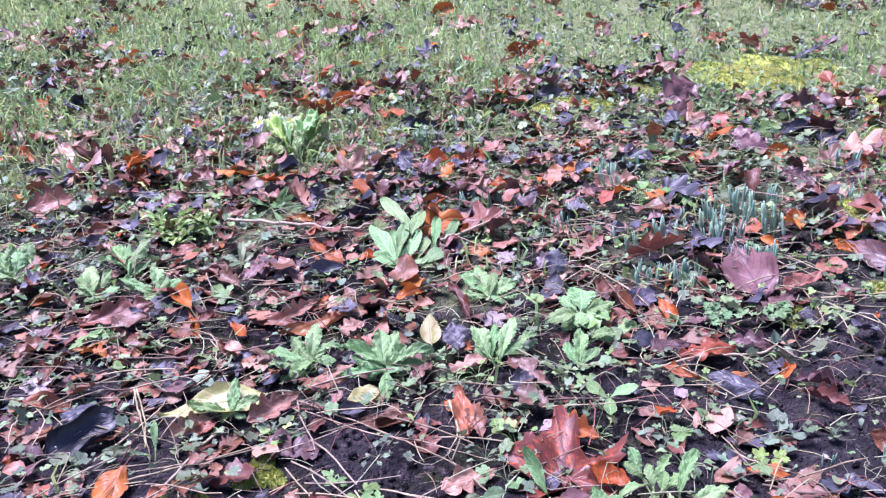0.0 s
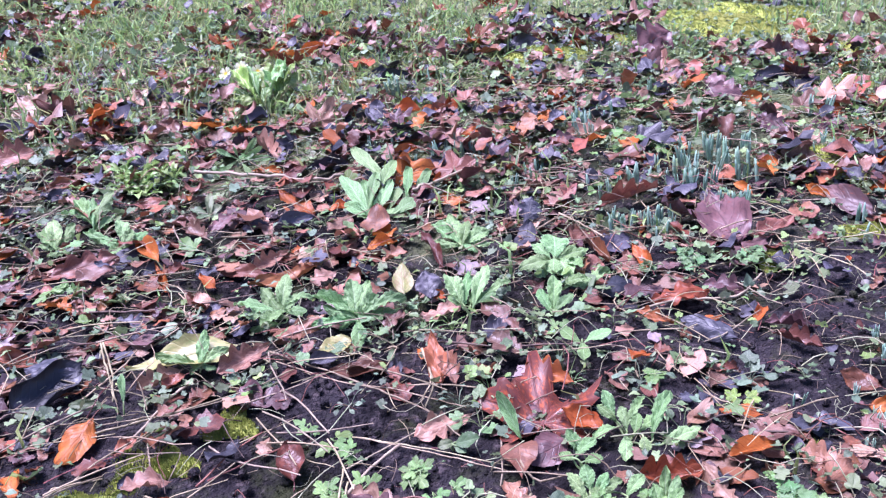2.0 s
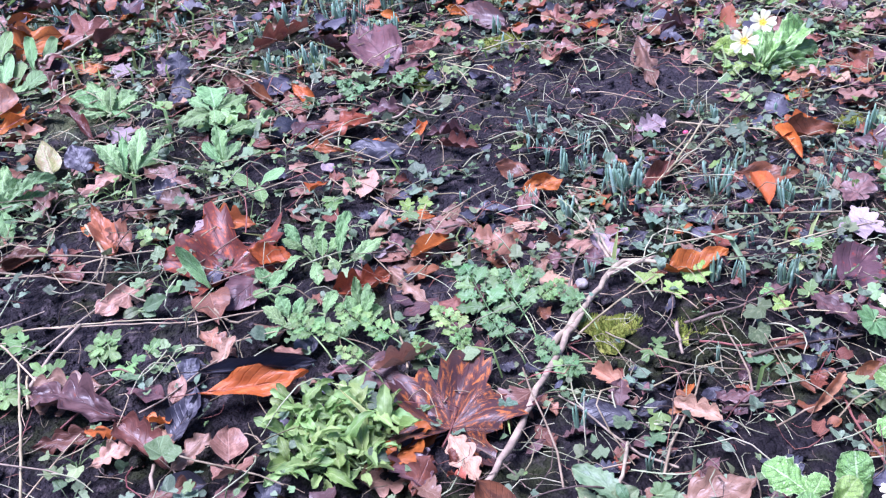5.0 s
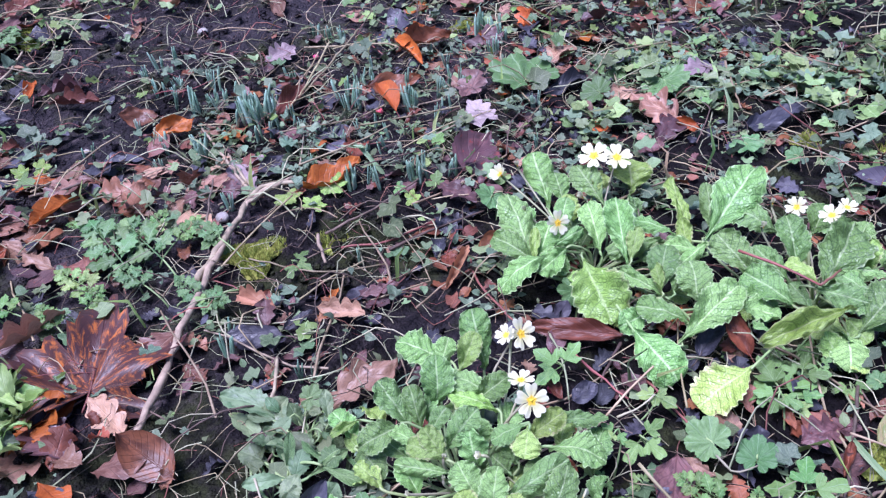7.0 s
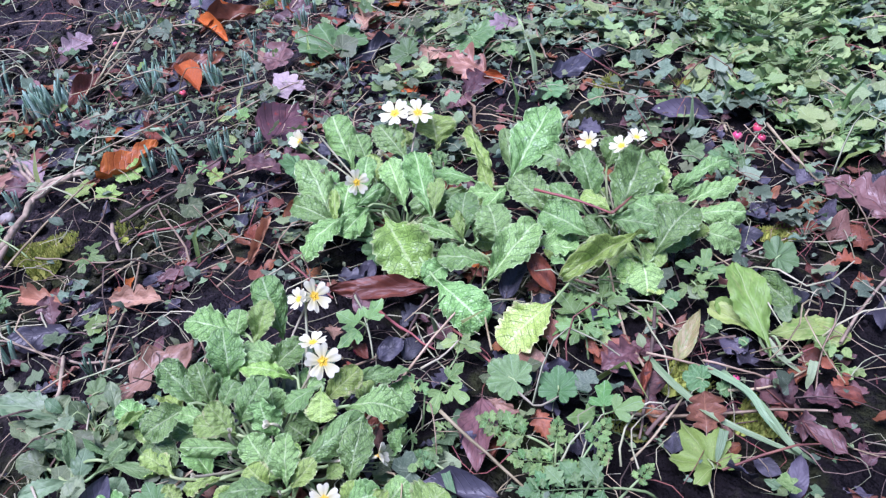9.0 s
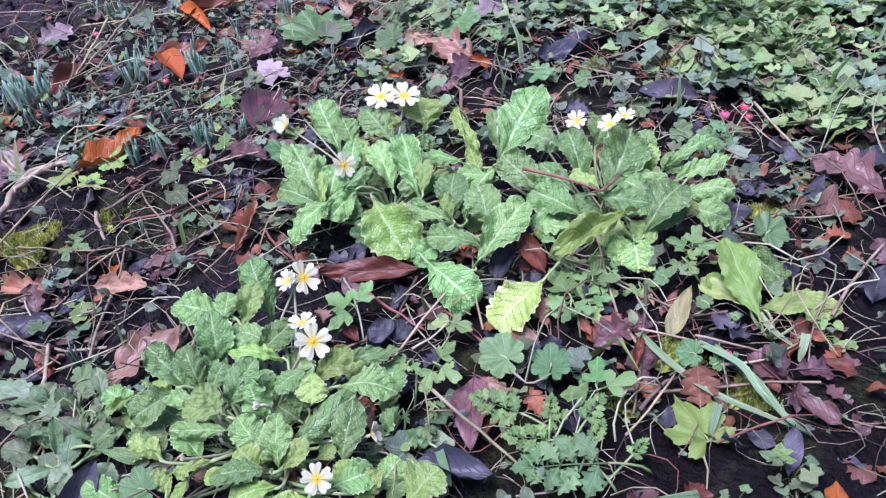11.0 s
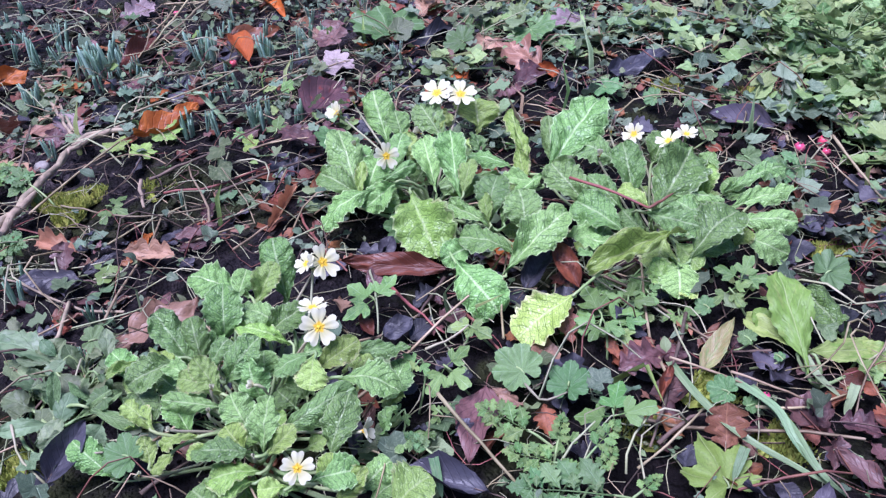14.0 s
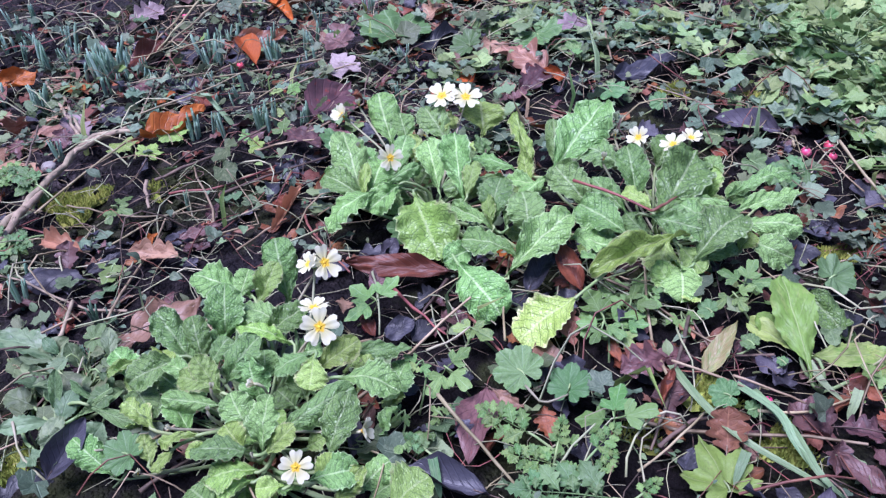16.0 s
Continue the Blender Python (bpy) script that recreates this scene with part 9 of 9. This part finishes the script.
# scraps of stem and needle on the soil
x, y = near_spots(9000)
ok = (rnd.rand(len(x)) < 0.25 + 0.6 * bare(x, y))
x, y = x[ok], y[ok]
n = len(x)
scatter("soil_debris", [STEMS[i] for i in (0, 2, 4, 6, 8)], zip(rnd.choice(5, n), rnd.choice(3, n, p=[0.45, 0.25, 0.3]), x, y, rnd.uniform(0.001, 0.006, n), rnd.uniform(0, 360, n), rnd.normal(0, 8, n), rnd.uniform(0, 360, n), rnd.uniform(0.012, 0.045, n) * 1.6),
        "scraps of thin dead stem on the soil", "debris", [TWIG, RED_STEM, STRAW])

# the same cover, thinner, round about
def outer_spots(n):
    x, y = rnd.uniform(-4.6, 4.0, n), rnd.uniform(-2.6, 7.5, n)
    near = (x > -0.45 - 0.66 * np.clip(y - 0.3, 0, 9)) & (y > np.where(x < 0.4, 0.58 - 0.25 * x, 0.48 - 0.95 * (x - 0.4))) & (x < 2.1) & (y < 3.2)
    far = (y > 2.9) & (x > -0.82 * y) & (x < 0.56 * y) & (y < 4.7)
    ok = ~near & ~far
    return x[ok], y[ok]


STREWN = [blade(q, 990 + i, 4, 1, curl=0.2, cup=0.2, wave=0.06) for i, q in enumerate((shape_beech, shape_beech, shape_long, shape_broad))]
x, y = outer_spots(15000)
ok = rnd.rand(len(x)) < np.clip(0.55 + 0.9 * patchy(x, y, 1.5, 61.0), 0.1, 1) * np.clip(1.7 - 0.4 * np.hypot(x - 0.3, y - 1.0), 0.15, 1)
x, y = x[ok], y[ok]
n = len(x)
scatter("scattered_leaves", STREWN, zip(rnd.choice(4, n), rnd.choice(6, n, p=[0.2, 0.26, 0.06, 0.18, 0.14, 0.16]), x, y, rnd.uniform(0.003, 0.012, n), *flat(n, 12), rnd.uniform(0.04, 0.09, n)), "fallen brown leaves strewn over the garden soil", "leaf litter",
        [OAK, OAK_PINK, OAK_PALE, RUST, PURPLE, DARK])
x, y = outer_spots(17000)
n = len(x)
scatter("ground_weeds", FAR, zip(rnd.choice(4, n), rnd.choice(4, n, p=[0.36, 0.34, 0.1, 0.2]), x, y, rnd.uniform(0.004, 0.03, n), *flat(n, 26), rnd.uniform(0.015, 0.036, n)), "low weeds strewn over the garden soil", "weeds",
        [WEED, WEED_BLUE, CLUMP, LUSH])
x, y = outer_spots(11000)
ok = rnd.rand(len(x)) < np.clip((y - 1.9) * 0.8, 0, 1)
x, y = x[ok], y[ok]
n = len(x)
scatter("rough_grass", BLADES, zip(rnd.choice(4, n), rnd.choice(3, n, p=[0.68, 0.16, 0.16]), x, y, np.full(n, -0.003), rnd.uniform(0, 360, n), rnd.uniform(15, 80, n), rnd.normal(0, 25, n), rnd.uniform(0.04, 0.09, n)),
        "rough grass spreading over the bank", "grass", [GRASS, GRASS_PALE, STRAW])

# soil crumbs
g = np.linspace(-1, 1, 3)
sides = []
for axis in range(3):
    for s in (-1, 1):
        a, b = np.meshgrid(g, g, indexing="ij")
        p = np.stack([a, b, np.full_like(a, s)], -1).reshape(-1, 3)
        p = np.roll(p, axis, 1)
        i = np.arange(9).reshape(3, 3)
        q = np.stack([i[:-1, :-1], i[1:, :-1], i[1:, 1:], i[:-1, 1:]], -1).reshape(-1, 4)
        sides.append((p, q if s > 0 else q[:, ::-1]))
ball = np.concatenate([p for p, q in sides])
quads = np.concatenate([q + 9 * k for k, (p, q) in enumerate(sides)])
ball = ball / np.linalg.norm(ball, axis=1)[:, None]
CRUMBS = []
for i in range(6):
    bump = np.array([1 + 0.35 * noise.noise(Vector(v) * 1.6 + Vector((i * 9, 0, 0))) for v in ball])
    CRUMBS.append((ball * bump[:, None] * (1, 1, 0.75), quads, np.zeros((len(ball), 2))))
x, y = near_spots(28000)
ok = (rnd.rand(len(x)) < 0.08 + 0.94 * bare(x, y)) & (y < 2.2)
x, y = x[ok], y[ok]
n = len(x)
scatter("soil_crumbs", CRUMBS, zip(rnd.choice(6, n), np.zeros(n, int), x, y, rnd.uniform(0.0, 0.005, n), *flat(n, 60), 0.002 + 0.008 * rnd.rand(n) ** 3), "loose dark crumbs of damp soil", "soil", [SOIL])
